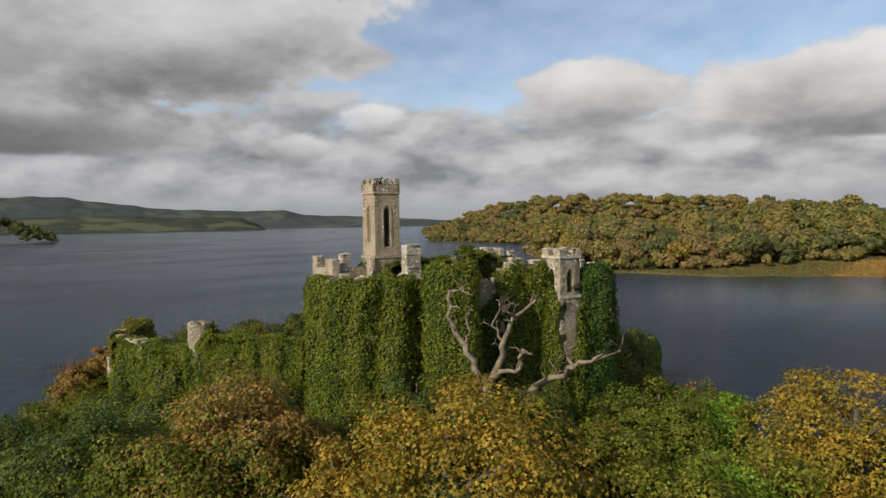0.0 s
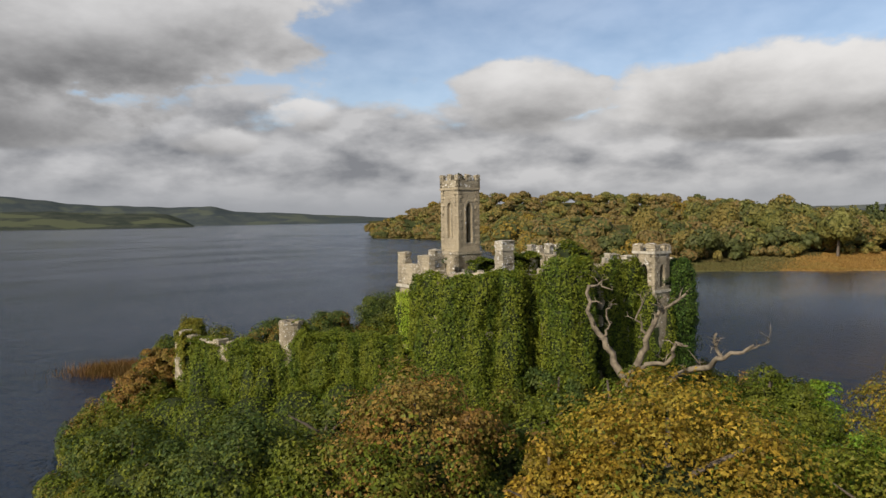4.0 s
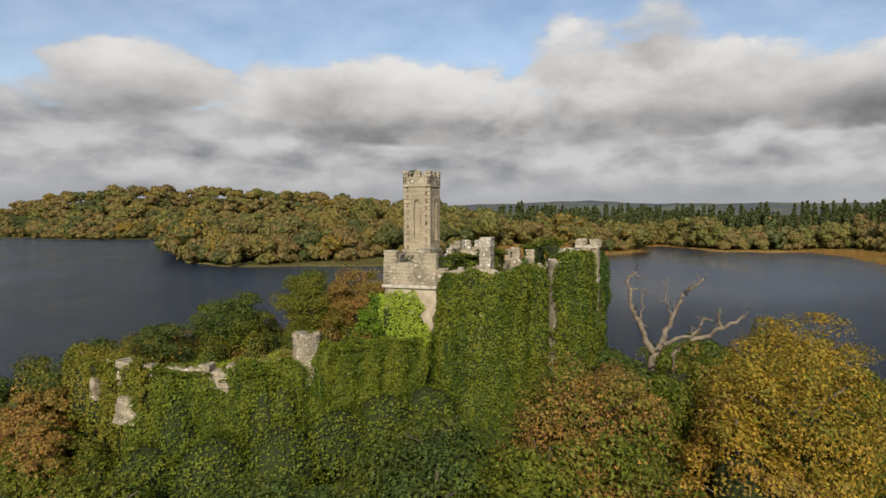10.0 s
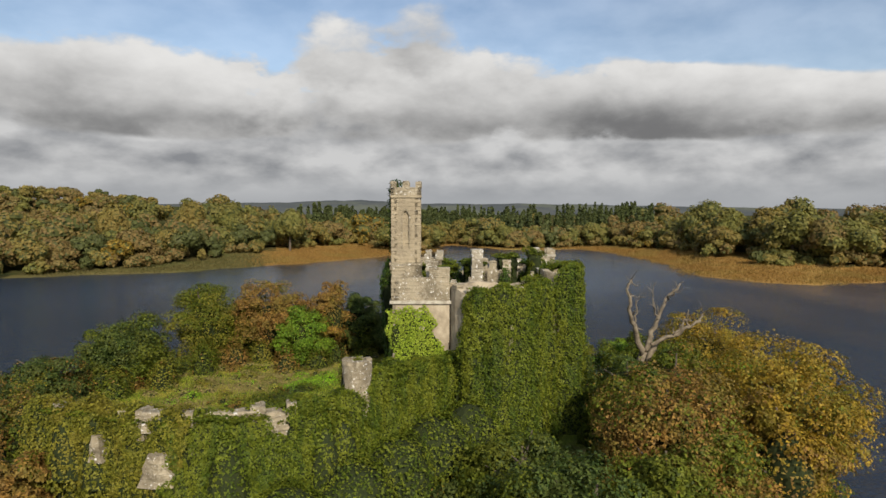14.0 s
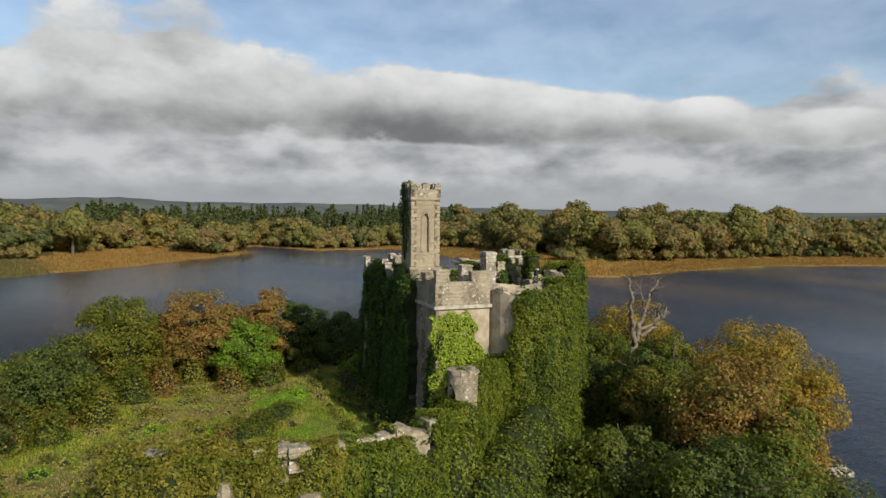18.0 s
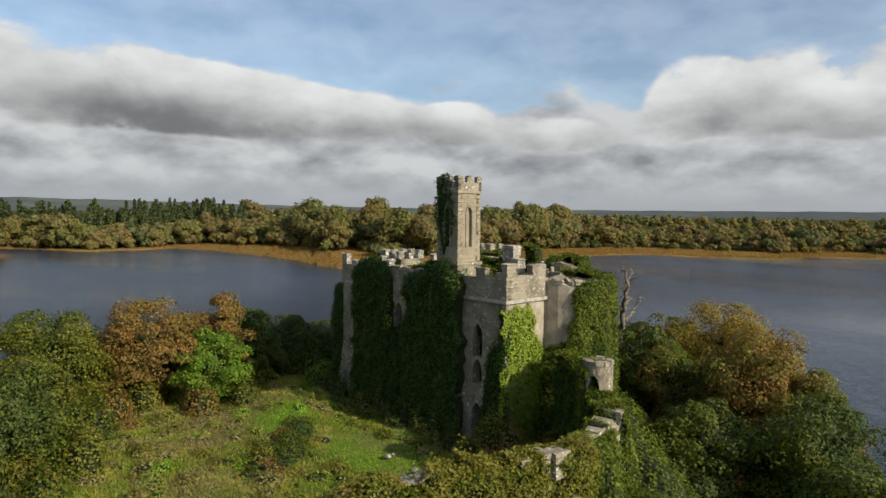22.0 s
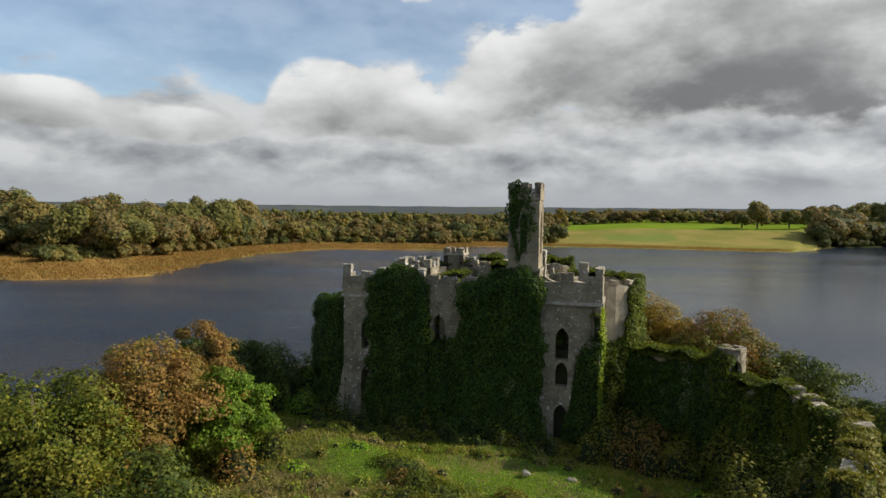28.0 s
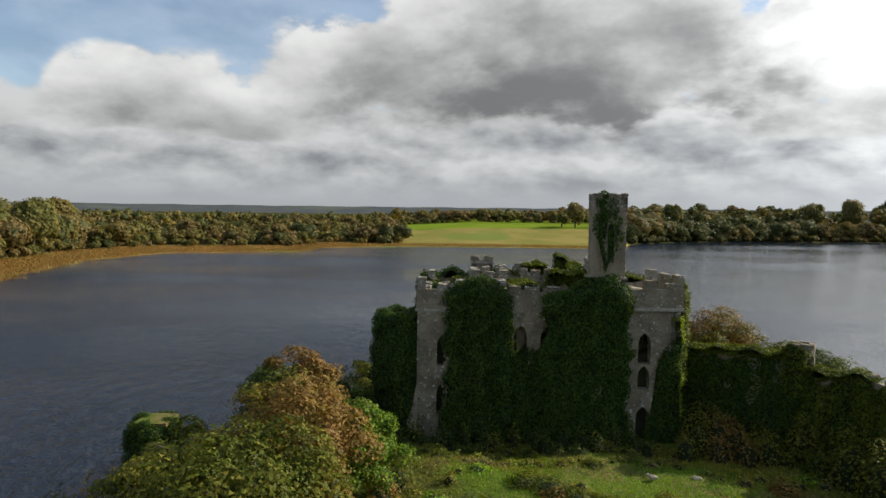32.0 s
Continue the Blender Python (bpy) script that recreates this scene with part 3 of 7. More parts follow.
def block(m, where, width, thick, height, cap, rng):
    """A coursed stump of masonry in one piece: rings with recessed joints, and a worn coping."""
    bm = bmesh.new()
    rows = max(2, round(height / 0.36))
    rings = []

    def ring(z, grow, wob):
        rings.append([bm.verts.new(m @ Vector((x + rng.uniform(-wob, wob), y + rng.uniform(-wob, wob), z + rng.uniform(-wob, wob) * 0.6)))
                      for x, y in ((where - grow, -grow), (where + width * 0.48, -grow), (where + width + grow, -grow), (where + width + grow, thick + grow), (where + width * 0.5, thick + grow), (where - grow, thick + grow))])

    h = (height - cap) / rows
    for r in range(rows):
        e = rng.uniform(-0.03, 0.03)
        ring(r * h, -0.025, 0.012)
        ring(r * h + 0.03, 0.01 + e, 0.02)
        ring(r * h + h - 0.03, 0.01 + e, 0.02)
    if cap:
        ring(height - cap, -0.01, 0.01)
        ring(height - cap + 0.02, 0.055, 0.035)
        ring(height - 0.03, 0.035, 0.07)
    ring(height, -0.02 if cap else -0.06, 0.12)
    for lo, hi in zip(rings, rings[1:]):
        for k in range(6):
            bm.faces.new((lo[k], lo[(k + 1) % 6], hi[(k + 1) % 6], hi[k]))
    bm.faces.new(rings[-1])
    bm.faces.new(rings[0][::-1])
    bmesh.ops.recalc_face_normals(bm, faces=bm.faces)
    return bm


def merlons(a, b, z, sizes, thick, parent, mat, cap=0.14, seed=0):
    """Merlons along a line: (where, width, height) each; a block with a worn coping."""
    rng = random.Random(seed)
    a, b = Vector((*a, 0)), Vector((*b, 0))
    d = (b - a).normalized()
    inward = Vector((-d.y, d.x, 0))
    for where, width, height in sizes:
        m = CASTLE @ Matrix(((d.x, inward.x, 0, a.x), (d.y, inward.y, 0, a.y), (0, 0, 1, z), (0, 0, 0, 1)))
        part("merlon", block(m, where, width, thick, height, cap if height > 0.5 else 0.0, rng), mat, parent)


def ring_wall(name, centre, radius, z0, z1, thick, mat, parent, a0=0.0, a1=360.0, sides=28, ragged=0.0, seed=0, label="", taper=0.0):
    """A round tower's wall, open inside."""
    rng = random.Random(seed)
    bm = bmesh.new()
    cols = []
    n = max(3, round(sides * (a1 - a0) / 360))
    for k in range(n + 1):
        t = radians(a0 + (a1 - a0) * k / n)
        top = z1 - ragged * rng.random()
        col = []
        for r, z in ((radius + taper, z0), (radius, z0 + 0.55 * (z1 - z0)), (radius, top), (radius - thick, top), (radius - thick, z0)):
            col.append(bm.verts.new(uv(centre[0] + r * math.cos(t), centre[1] + r * math.sin(t), z)))
        cols.append(col)
    for c0, c1 in zip(cols, cols[1:]):
        for i in range(4):
            bm.faces.new((c0[i], c1[i], c1[i + 1], c0[i + 1]))
    if a1 - a0 < 359.9:
        bm.faces.new(cols[0])
        bm.faces.new(cols[-1][::-1])
    bmesh.ops.remove_doubles(bm, verts=bm.verts, dist=1e-4)
    bmesh.ops.recalc_face_normals(bm, faces=bm.faces)
    return part(name, bm, mat, parent, label)


def band(name, a, b, z, h, out, parent, mat=None):
    """A string course or sill that stands proud of the wall from a to b."""
    a, b = Vector((*a, 0)), Vector((*b, 0))
    d = (b - a).normalized()
    inward = Vector((-d.y, d.x, 0))
    m = CASTLE @ Matrix(((d.x, inward.x, 0, a.x), (d.y, inward.y, 0, a.y), (0, 0, 1, z), (0, 0, 0, 1)))
    bm = bmesh.new()
    length = (b - a).length
    n = max(1, round(length / 0.9))
    for k in range(n):
        box(bm, -out * 0.8 * (k == 0) + length * k / n, length * (k + 1) / n + out * 0.8 * (k == n - 1), -out, 0.1, 0, h, m)
    bmesh.ops.remove_doubles(bm, verts=bm.verts, dist=1e-3)
    return part(name, bm, mat or CAPSTONE, parent)


def thing(name, label, category, group="", at=(0, 0, 0)):
    e = new(name)
    e.empty_display_size = 0.5
    return tagged(e, label, category, group)


castle = thing("castle", "roofless ivy-clad limestone castle ruin with battlements", "castle")

# gable block at the west corner
wall("wall", (0, 4.35), (0, 0), FOOT, 15.35, 0.8, RENDERED, castle, label="pale rendered west wall")
wall("wall", (0.003, 0), (4.6, 0), FOOT, 15.35, 0.8, STONE, castle,
     [(2.9, 0.52, 10.9, 12.6), (2.9, 0.5, 8.8, 9.9), (2.9, 0.55, 4.3, 6.4)], label="grey stone north wall with pointed windows", seed=2)
wall("wall", (-0.1, 4.35), (-0.1, -0.1), 15.6, 17.35, 0.55, STONE, castle, seed=3)
wall("wall", (-0.1, -0.103), (4.6, -0.103), 15.6, 17.1, 0.55, STONE, castle, seed=4)
band("string_course", (-0.1, 4.4), (-0.1, -0.1), 15.35, 0.25, 0.12, castle)
band("string_course", (-0.1, -0.1), (4.6, -0.1), 15.35, 0.25, 0.12, castle)
merlons((-0.1, 4.35), (-0.1, -0.1), 17.35, [(0.0, 1.55, 0.75), (3.35, 1.05, 0.95)], 0.55, castle, STONE, seed=5)
merlons((-0.1, -0.1), (4.6, -0.1), 17.1, [(0.6, 0.5, 0.5), (2.2, 1.0, 0.8)], 0.5, castle, STONE, seed=6)
merlons((1.2, 3.4), (1.2, 2.4), 17.0, [(0.0, 0.85, 1.5)], 0.7, castle, STONE_PALE, seed=7)
wall("wall", (4.55, 4.35), (0.06, 4.35), FOOT, 16.2, 0.7, STONE, castle, ragged=0.5, seed=8)

# slender stair tower
TU0, TU1, TV0, TV1 = 4.85, 7.26, -0.39, 2.03
tower = new("stair_tower")
tower.parent = castle
tagged(tower, "slender square stair tower with lancet openings")


def square(u0, u1, v0, v1):
    return [((u0, v1), (u0, v0)), ((u0, v0), (u1, v0)), ((u1, v0), (u1, v1)), ((u1, v1), (u0, v1))]


for i, (a, b) in enumerate(square(TU0 - 0.12, TU1 + 0.12, TV0 - 0.12, TV1 + 0.12)):
    wall("plinth", a, b, FOOT, 17.9, 0.6, STONE, tower, seed=20 + i)
    band("ledge", a, b, 17.9, 0.22, 0.06, tower, STONE)
for i, (a, b) in enumerate(square(TU0, TU1, TV0, TV1)):
    length = (Vector(a) - Vector(b)).length
    hole = [(length / 2, 0.30, 18.9, 21.9)] if i == 3 else [(length / 2, 0.26, 19.3, 22.0)] if i < 2 else []
    wall("shaft", a, b, 18.12, 23.55, 0.45, ASHLAR, tower, hole, seed=30 + i)
    band("cornice", a, b, 23.55, 0.2, 0.08, tower, ASHLAR)
# the blind lancets' backs, set deep in the recess
for a, b in (((TU0 + 0.2, TV1 - 0.5), (TU0 + 0.2, TV0 + 0.5)), ((TU0 + 0.5, TV0 + 0.2), (TU1 - 0.5, TV0 + 0.2))):
    wall("recess_back", a, b, 19.0, 22.9, 0.2, ASHLAR, tower)
for i, (a, b) in enumerate(square(TU0 - 0.06, TU1 + 0.06, TV0 - 0.06, TV1 + 0.06)):
    wall("parapet", a, b, 23.75, 24.4, 0.3, STONE, tower, seed=40 + i)
    merlons(a, b, 24.4, [(0.0, 0.46, 0.48), (0.98, 0.55, 0.48), (2.05, 0.46, 0.48)], 0.32, tower, STONE, cap=0.08, seed=50 + i)


def lancet(a, b, parent, half, sill, spring):
    """A blind lancet: a recess with a proud stone frame."""
    a, b = Vector((*a, 0)), Vector((*b, 0))
    d = (b - a).normalized()
    inward = Vector((-d.y, d.x, 0))
    mid = (a + b) / 2
    bm = bmesh.new()
    pts_in, pts_out = [], []
    for h, pts in ((half, pts_in), (half + 0.12, pts_out)):
        pts.append((-h, sill))
        for k in range(-5, 6):
            pts.append((h * k / 5, spring + pointed(h * k / 5, h)))
        pts.append((h, sill))
    front_in = [bm.verts.new(CASTLE @ Vector(((mid + d * s - inward * 0.05).x, (mid + d * s - inward * 0.05).y, z))) for s, z in pts_in]
    front_out = [bm.verts.new(CASTLE @ Vector(((mid + d * s - inward * 0.05).x, (mid + d * s - inward * 0.05).y, z))) for s, z in pts_out]
    back_in = [bm.verts.new(CASTLE @ Vector(((mid + d * s + inward * 0.02).x, (mid + d * s + inward * 0.02).y, z))) for s, z in pts_in]
    back_out = [bm.verts.new(CASTLE @ Vector(((mid + d * s + inward * 0.02).x, (mid + d * s + inward * 0.02).y, z))) for s, z in pts_out]
    for i in range(len(pts_in) - 1):
        bm.faces.new((front_in[i], front_in[i + 1], front_out[i + 1], front_out[i]))
        bm.faces.new((front_in[i], back_in[i], back_in[i + 1], front_in[i + 1]))
        bm.faces.new((front_out[i], front_out[i + 1], back_out[i + 1], back_out[i]))
    return part("lancet_frame", bm, STONE, parent)


lancet((TU0, TV1), (TU0, TV0), tower, 0.27, 19.28, 22.0)
lancet((TU0, TV0), (TU1, TV0), tower, 0.27, 19.28, 22.0)
lancet((TU1, TV1), (TU0, TV1), tower, 0.36, 18.9, 21.9)

# north wall
wall("wall", (7.6, 0.25), (9.9, 0.25), FOOT, 16.6, 0.9, STONE, castle, seed=9, ragged=0.4)
wall("wall", (9.9, 0.25), (14.2, 0.25), FOOT, 16.6, 0.9, STONE, castle, [(1.0, 0.55, 10.2, 13.0), (3.2, 0.55, 10.2, 13.0)], seed=10)
wall("wall", (14.2, 0.25), (19.0, 0.25), FOOT, 17.1, 0.9, STONE, castle, seed=11, ragged=0.4)
wall("wall", (19.0, 0.0), (21.6, 0.0), FOOT, 15.1, 0.9, STONE, castle, [(0.55, 0.42, 10.6, 12.4), (0.55, 0.42, 6.6, 8.4)], seed=12, flare=0.0, label="bare pale end pier")
band("string_course", (19.0, 0.0), (21.7, 0.0), 15.1, 0.22, 0.12, castle)
wall("wall", (19.0, -0.1), (21.7, -0.1), 15.32, 16.9, 0.5, STONE, castle, seed=13)
merlons((19.0, -0.1), (21.7, -0.1), 16.9, [(0.2, 0.8, 0.45), (1.9, 0.75, 1.0)], 0.5, castle, STONE_PALE, seed=14)
merlons((9.9, 0.2), (14.2, 0.2), 16.6, [(0.1, 0.9, 0.6), (1.75, 0.8, 0.35), (3.3, 0.85, 0.62)], 0.6, castle, STONE, seed=15)
merlons((14.2, 0.2), (19.0, 0.2), 17.1, [(0.2, 0.5, 0.6), (1.35, 0.55, 0.85), (2.5, 0.7, 0.4), (3.8, 0.5, 0.6)], 0.6, castle, STONE_PALE, seed=16)
# battered foot of the end pier
bm = bmesh.new()
for v0, v1 in ((-0.05, 0.85),):
    prof = [(21.55, 3.4), (23.3, 3.4), (23.0, 4.6), (22.4, 5.8), (21.95, 7.2), (21.62, 9.0), (21.55, 9.0)]
    f0 = [bm.verts.new(uv(a, v0, z)) for a, z in prof]
    f1 = [bm.verts.new(uv(a, v1, z)) for a, z in prof]
    bm.faces.new(f0)
    bm.faces.new(f1[::-1])
    for k in range(len(prof)):
        bm.faces.new((f0[k], f0[(k + 1) % len(prof)], f1[(k + 1) % len(prof)], f1[k]))
part("buttress", bm, RENDERED, castle, "pale buttress spreading at its foot")
# turret behind the north wall
for i, (a, b) in enumerate(square(14.2, 17.2, 1.3, 4.0)):
    wall("turret_wall", a, b, 12.0, 17.7, 0.5, STONE, castle, seed=60 + i)
    merlons(a, b, 17.7, [(0.0, 0.6, 0.7), (1.15, 0.55, 0.5 + 0.1 * i), (2.3, 0.6, 0.75)], 0.4, castle, STONE_PALE, seed=70 + i)
# east end
wall("wall", (21.6, 0.0), (21.0, 11.0), FOOT, 15.6, 0.9, STONE, castle, seed=17, ragged=0.9)
merlons((21.6, 0.0), (21.0, 11.0), 15.3, [(0.1, 0.8, 1.9), (7.5, 1.0, 1.0), (9.4, 1.0, 1.1)], 0.6, castle, STONE_PALE, seed=18)
# round tower at the south-west corner
ring_wall("round_tower", (0.45, 7.9), 3.5, FOOT, 16.75, 0.8, RENDERED, castle, ragged=0.35, seed=1, label="round corner tower, rendered where bare", taper=0.25)
for k in range(9):
    t0 = radians(150 + 15 * k)
    p = (0.45 + 3.5 * math.cos(t0), 7.9 + 3.5 * math.sin(t0))
    q = (0.45 + 3.5 * math.cos(t0 + 0.2), 7.9 + 3.5 * math.sin(t0 + 0.2))
    if k % 2 == 0:
        merlons(p, q, 16.5, [(0.0, 0.75, 0.42)], 0.5, castle, STONE, seed=80 + k)
# south side: bays between round bastions
ring_wall("bastion", (5.05, 13.9), 1.7, FOOT, 17.6, 0.6, STONE, castle, ragged=0.4, seed=2)
ring_wall("bastion", (1.9, 10.9), 1.4, FOOT, 16.6, 0.6, STONE, castle, ragged=0.5, seed=3)
wall("wall", (7.6, 12.2), (3.0, 11.2), FOOT, 16.9, 0.9, STONE, castle, seed=19, ragged=0.8)
wall("wall", (10.4, 12.6), (6.0, 12.2), FOOT, 16.6, 0.9, STONE, castle, seed=24, ragged=0.8)
wall("wall", (14.3, 13.6), (10.2, 13.2), FOOT, 17.4, 0.9, STONE, castle, seed=25, ragged=0.6)
merlons((14.3, 13.6), (10.2, 13.2), 17.1, [(0.3, 1.0, 0.8), (2.2, 1.0, 1.0)], 0.6, castle, STONE_PALE, seed=26)
for i, (a, b) in enumerate(square(14.3, 16.4, 13.2, 15.2)):
    length = (Vector(a) - Vector(b)).length
    wall("pier_wall", a, b, FOOT, 18.0, 0.5, STONE, castle, [(length / 2, 0.34, 15.3, 16.6)] if i in (0, 3) else [], seed=90 + i, label="square pier turret with a lancet")
    band("ledge", a, b, 14.85, 0.22, 0.08, castle)
    band("ledge", a, b, 18.0, 0.2, 0.1, castle)
    merlons(a, b, 18.2, [(0.0, 0.75, 0.55), (1.35, 0.75, 0.5)], 0.4, castle, STONE, cap=0.1, seed=95 + i)
ring_wall("bastion", (18.6, 12.4), 2.7, FOOT, 16.9, 0.7, STONE, castle, ragged=0.7, seed=4)
merlons((20.6, 10.2), (21.2, 13.2), 16.6, [(0.2, 0.8, 0.9), (1.7, 0.8, 0.7)], 0.5, castle, STONE_PALE, seed=27)
# inner walls and chimney stacks
wall("inner_wall", (5.0, 7.6), (5.0, 2.4), FOOT, 16.3, 0.7, STONE, castle, seed=101, ragged=0.8)
wall("inner_wall", (9.5, 6.8), (4.2, 6.8), FOOT, 16.9, 0.7, STONE, castle, seed=102, ragged=0.9)
wall("inner_wall", (12.6, 12.6), (12.6, 1.2), FOOT, 16.4, 0.7, STONE, castle, seed=103, ragged=1.2)
merlons((5.1, 6.4), (6.5, 6.4), 16.2, [(0.0, 1.25, 3.0)], 0.9, castle, STONE_PALE, cap=0.2, seed=104)
merlons((8.4, 6.6), (9.4, 6.6), 16.5, [(0.0, 0.9, 1.2)], 0.6, castle, STONE_PALE, seed=105)
merlons((6.7, 12.2), (8.0, 12.2), 16.6, [(0.0, 0.8, 0.9)], 0.6, castle, STONE_PALE, seed=106)
merlons((11.0, 9.2), (12.4, 9.2), 16.4, [(0.0, 1.0, 1.1)], 0.6, castle, STONE_PALE, seed=107)
for i, (a, b) in enumerate(square(9.2, 12.0, 7.6, 10.2)):
    wall("turret_wall", a, b, 12.0, 17.4, 0.5, STONE, castle, seed=110 + i, ragged=0.5)
    merlons(a, b, 17.2, [(0.0, 0.7, 0.8), (1.3, 0.7, 0.7)], 0.45, castle, STONE, seed=115 + i)
# the rubble and soil inside
bm = bmesh.new()
box(bm, 0.9, 20.6, 0.95, 12.0, 3.0, 11.5, CASTLE)
part("rubble_fill", bm, EARTH, castle, "dark overgrown rubble inside the walls")


# ---- corner stones, and broken stones lying on the wall heads ----
def stone_mesh(seed, mat=None):
    """One rough squared stone, about 1 x 1 x 1."""
    rng = random.Random(seed)
    bm = bmesh.new()
    box(bm, -0.5, 0.5, -0.5, 0.5, -0.5, 0.5)
    bmesh.ops.bevel(bm, geom=list(bm.edges), offset=0.07, segments=1, affect="EDGES")
    for v in bm.verts:
        v.co += Vector((rng.uniform(-1, 1), rng.uniform(-1, 1), rng.uniform(-1, 1))) * 0.05
    mesh = bpy.data.meshes.new("stone")
    bm.to_mesh(mesh)
    bm.free()
    mesh.materials.append(mat or (STONE if seed % 2 else STONE_PALE))
    return mesh


STONES = [stone_mesh(k) for k in range(8)]
TOWER_STONES = [stone_mesh(k + 20, ASHLAR) for k in range(4)]


def put_stone(name, mesh, m, size, parent):
    ob = new(name, mesh)
    ob.parent = parent
    ob.matrix_world = m @ Matrix.Diagonal((*size, 1))
    return tagged(ob)


def quoins(u, v, z0, z1, su, sv, parent, rng, stones=(), proud=0.025):
    """Long and short work up a corner; su, sv point into the building."""
    z, k = z0, 0
    while z < z1 - 0.2:
        h = rng.uniform(0.27, 0.36)
        a, b = ((0.52, 0.30), (0.30, 0.52))[k % 2]
        a, b = a * rng.uniform(0.85, 1.15), b * rng.uniform(0.85, 1.15)
        m = CASTLE @ Matrix.Translation((u + su * (a / 2 - proud), v + sv * (b / 2 - proud), z + h / 2))
        put_stone("quoin", rng.choice(stones or [STONES[1], STONES[3], STONES[5], STONES[7]]), m, (a, b, h - 0.012), parent)
        z, k = z + h, k + 1


rng = random.Random(77)
for u, v, su, sv in ((TU0, TV0, 1, 1), (TU1, TV0, -1, 1), (TU0, TV1, 1, -1), (TU1, TV1, -1, -1)):
    quoins(u, v, 18.14, 23.5, su, sv, tower, rng, TOWER_STONES, 0.032)
quoins(0, 0, 9.0, 15.3, 1, 1, castle, rng)
quoins(-0.1, -0.1, 15.62, 17.1, 1, 1, castle, rng)
quoins(19.0, 0.0, 7.0, 15.0, 1, 1, castle, rng)
quoins(14.3, 15.2, 12.0, 17.9, 1, -1, castle, rng)

# (from, to, height of the head, how many)
for a, b, z, count in [((0.2, 4.0), (4.3, 4.2), 16.0, 10), ((4.9, 2.6), (4.9, 7.2), 16.0, 14), ((4.6, 6.7), (9.3, 6.7), 16.5, 16), ((12.5, 1.6), (12.5, 12.0), 15.9, 22), ((3.2, 11.0), (7.4, 12.0), 16.5, 14), ((6.2, 12.0), (10.2, 12.4), 16.2, 12),
                       ((10.4, 13.0), (14.0, 13.4), 17.1, 14), ((21.2, 0.8), (20.7, 10.6), 15.3, 20), ((7.7, 0.6), (9.8, 0.6), 16.5, 8), ((14.4, 0.6), (18.8, 0.6), 17.0, 14), ((9.4, 7.8), (11.8, 7.8), 17.2, 8), ((9.4, 10.0), (11.8, 10.0), 17.2, 8),
                       ((10.1, 0.5), (14.0, 0.5), 16.6, 10), ((14.5, 3.8), (17.0, 3.8), 17.7, 8)]:
    for k in range(count):
        f = rng.random()
        w, d, h = rng.uniform(0.3, 0.62), rng.uniform(0.28, 0.5), rng.uniform(0.2, 0.42)
        for up in range(1 if rng.random() < 0.6 else 2):
            m = CASTLE @ Matrix.Translation((a[0] + (b[0] - a[0]) * f + rng.uniform(-0.1, 0.1), a[1] + (b[1] - a[1]) * f + rng.uniform(-0.12, 0.12), z - 0.12 + h * (up + 0.5))) @ Matrix.Rotation(math.atan2(b[1] - a[1], b[0] - a[0]) + rng.uniform(-0.25, 0.25), 4, "Z")
            put_stone("broken_stone", rng.choice(STONES), m, (w * (1 - 0.2 * up), d, h), castle)


# ---- ivy ----
CM = np.array([[UX.x, VX.x], [UX.y, VX.y]])
CO = np.array([-11.1, 55.1])


def along_line(a, b, out=0.0):
    a, b = np.array(a, float), np.array(b, float)
    d = (b - a) / np.linalg.norm(b - a)
    n = np.array([d[1], -d[0]])

    def f(s):
        return a + d * s[..., None] + n * out, np.broadcast_to(n, s.shape + (2,))
    return f, float(np.linalg.norm(b - a))


def along_ring(c, r, a0, a1):
    c = np.array(c, float)

    def f(s):
        t = np.radians(a0) + s / r * np.sign(a1 - a0)
        n = np.stack([np.cos(t), np.sin(t)], -1)
        return c + n * r, n
    return f, abs(math.radians(a1 - a0)) * r


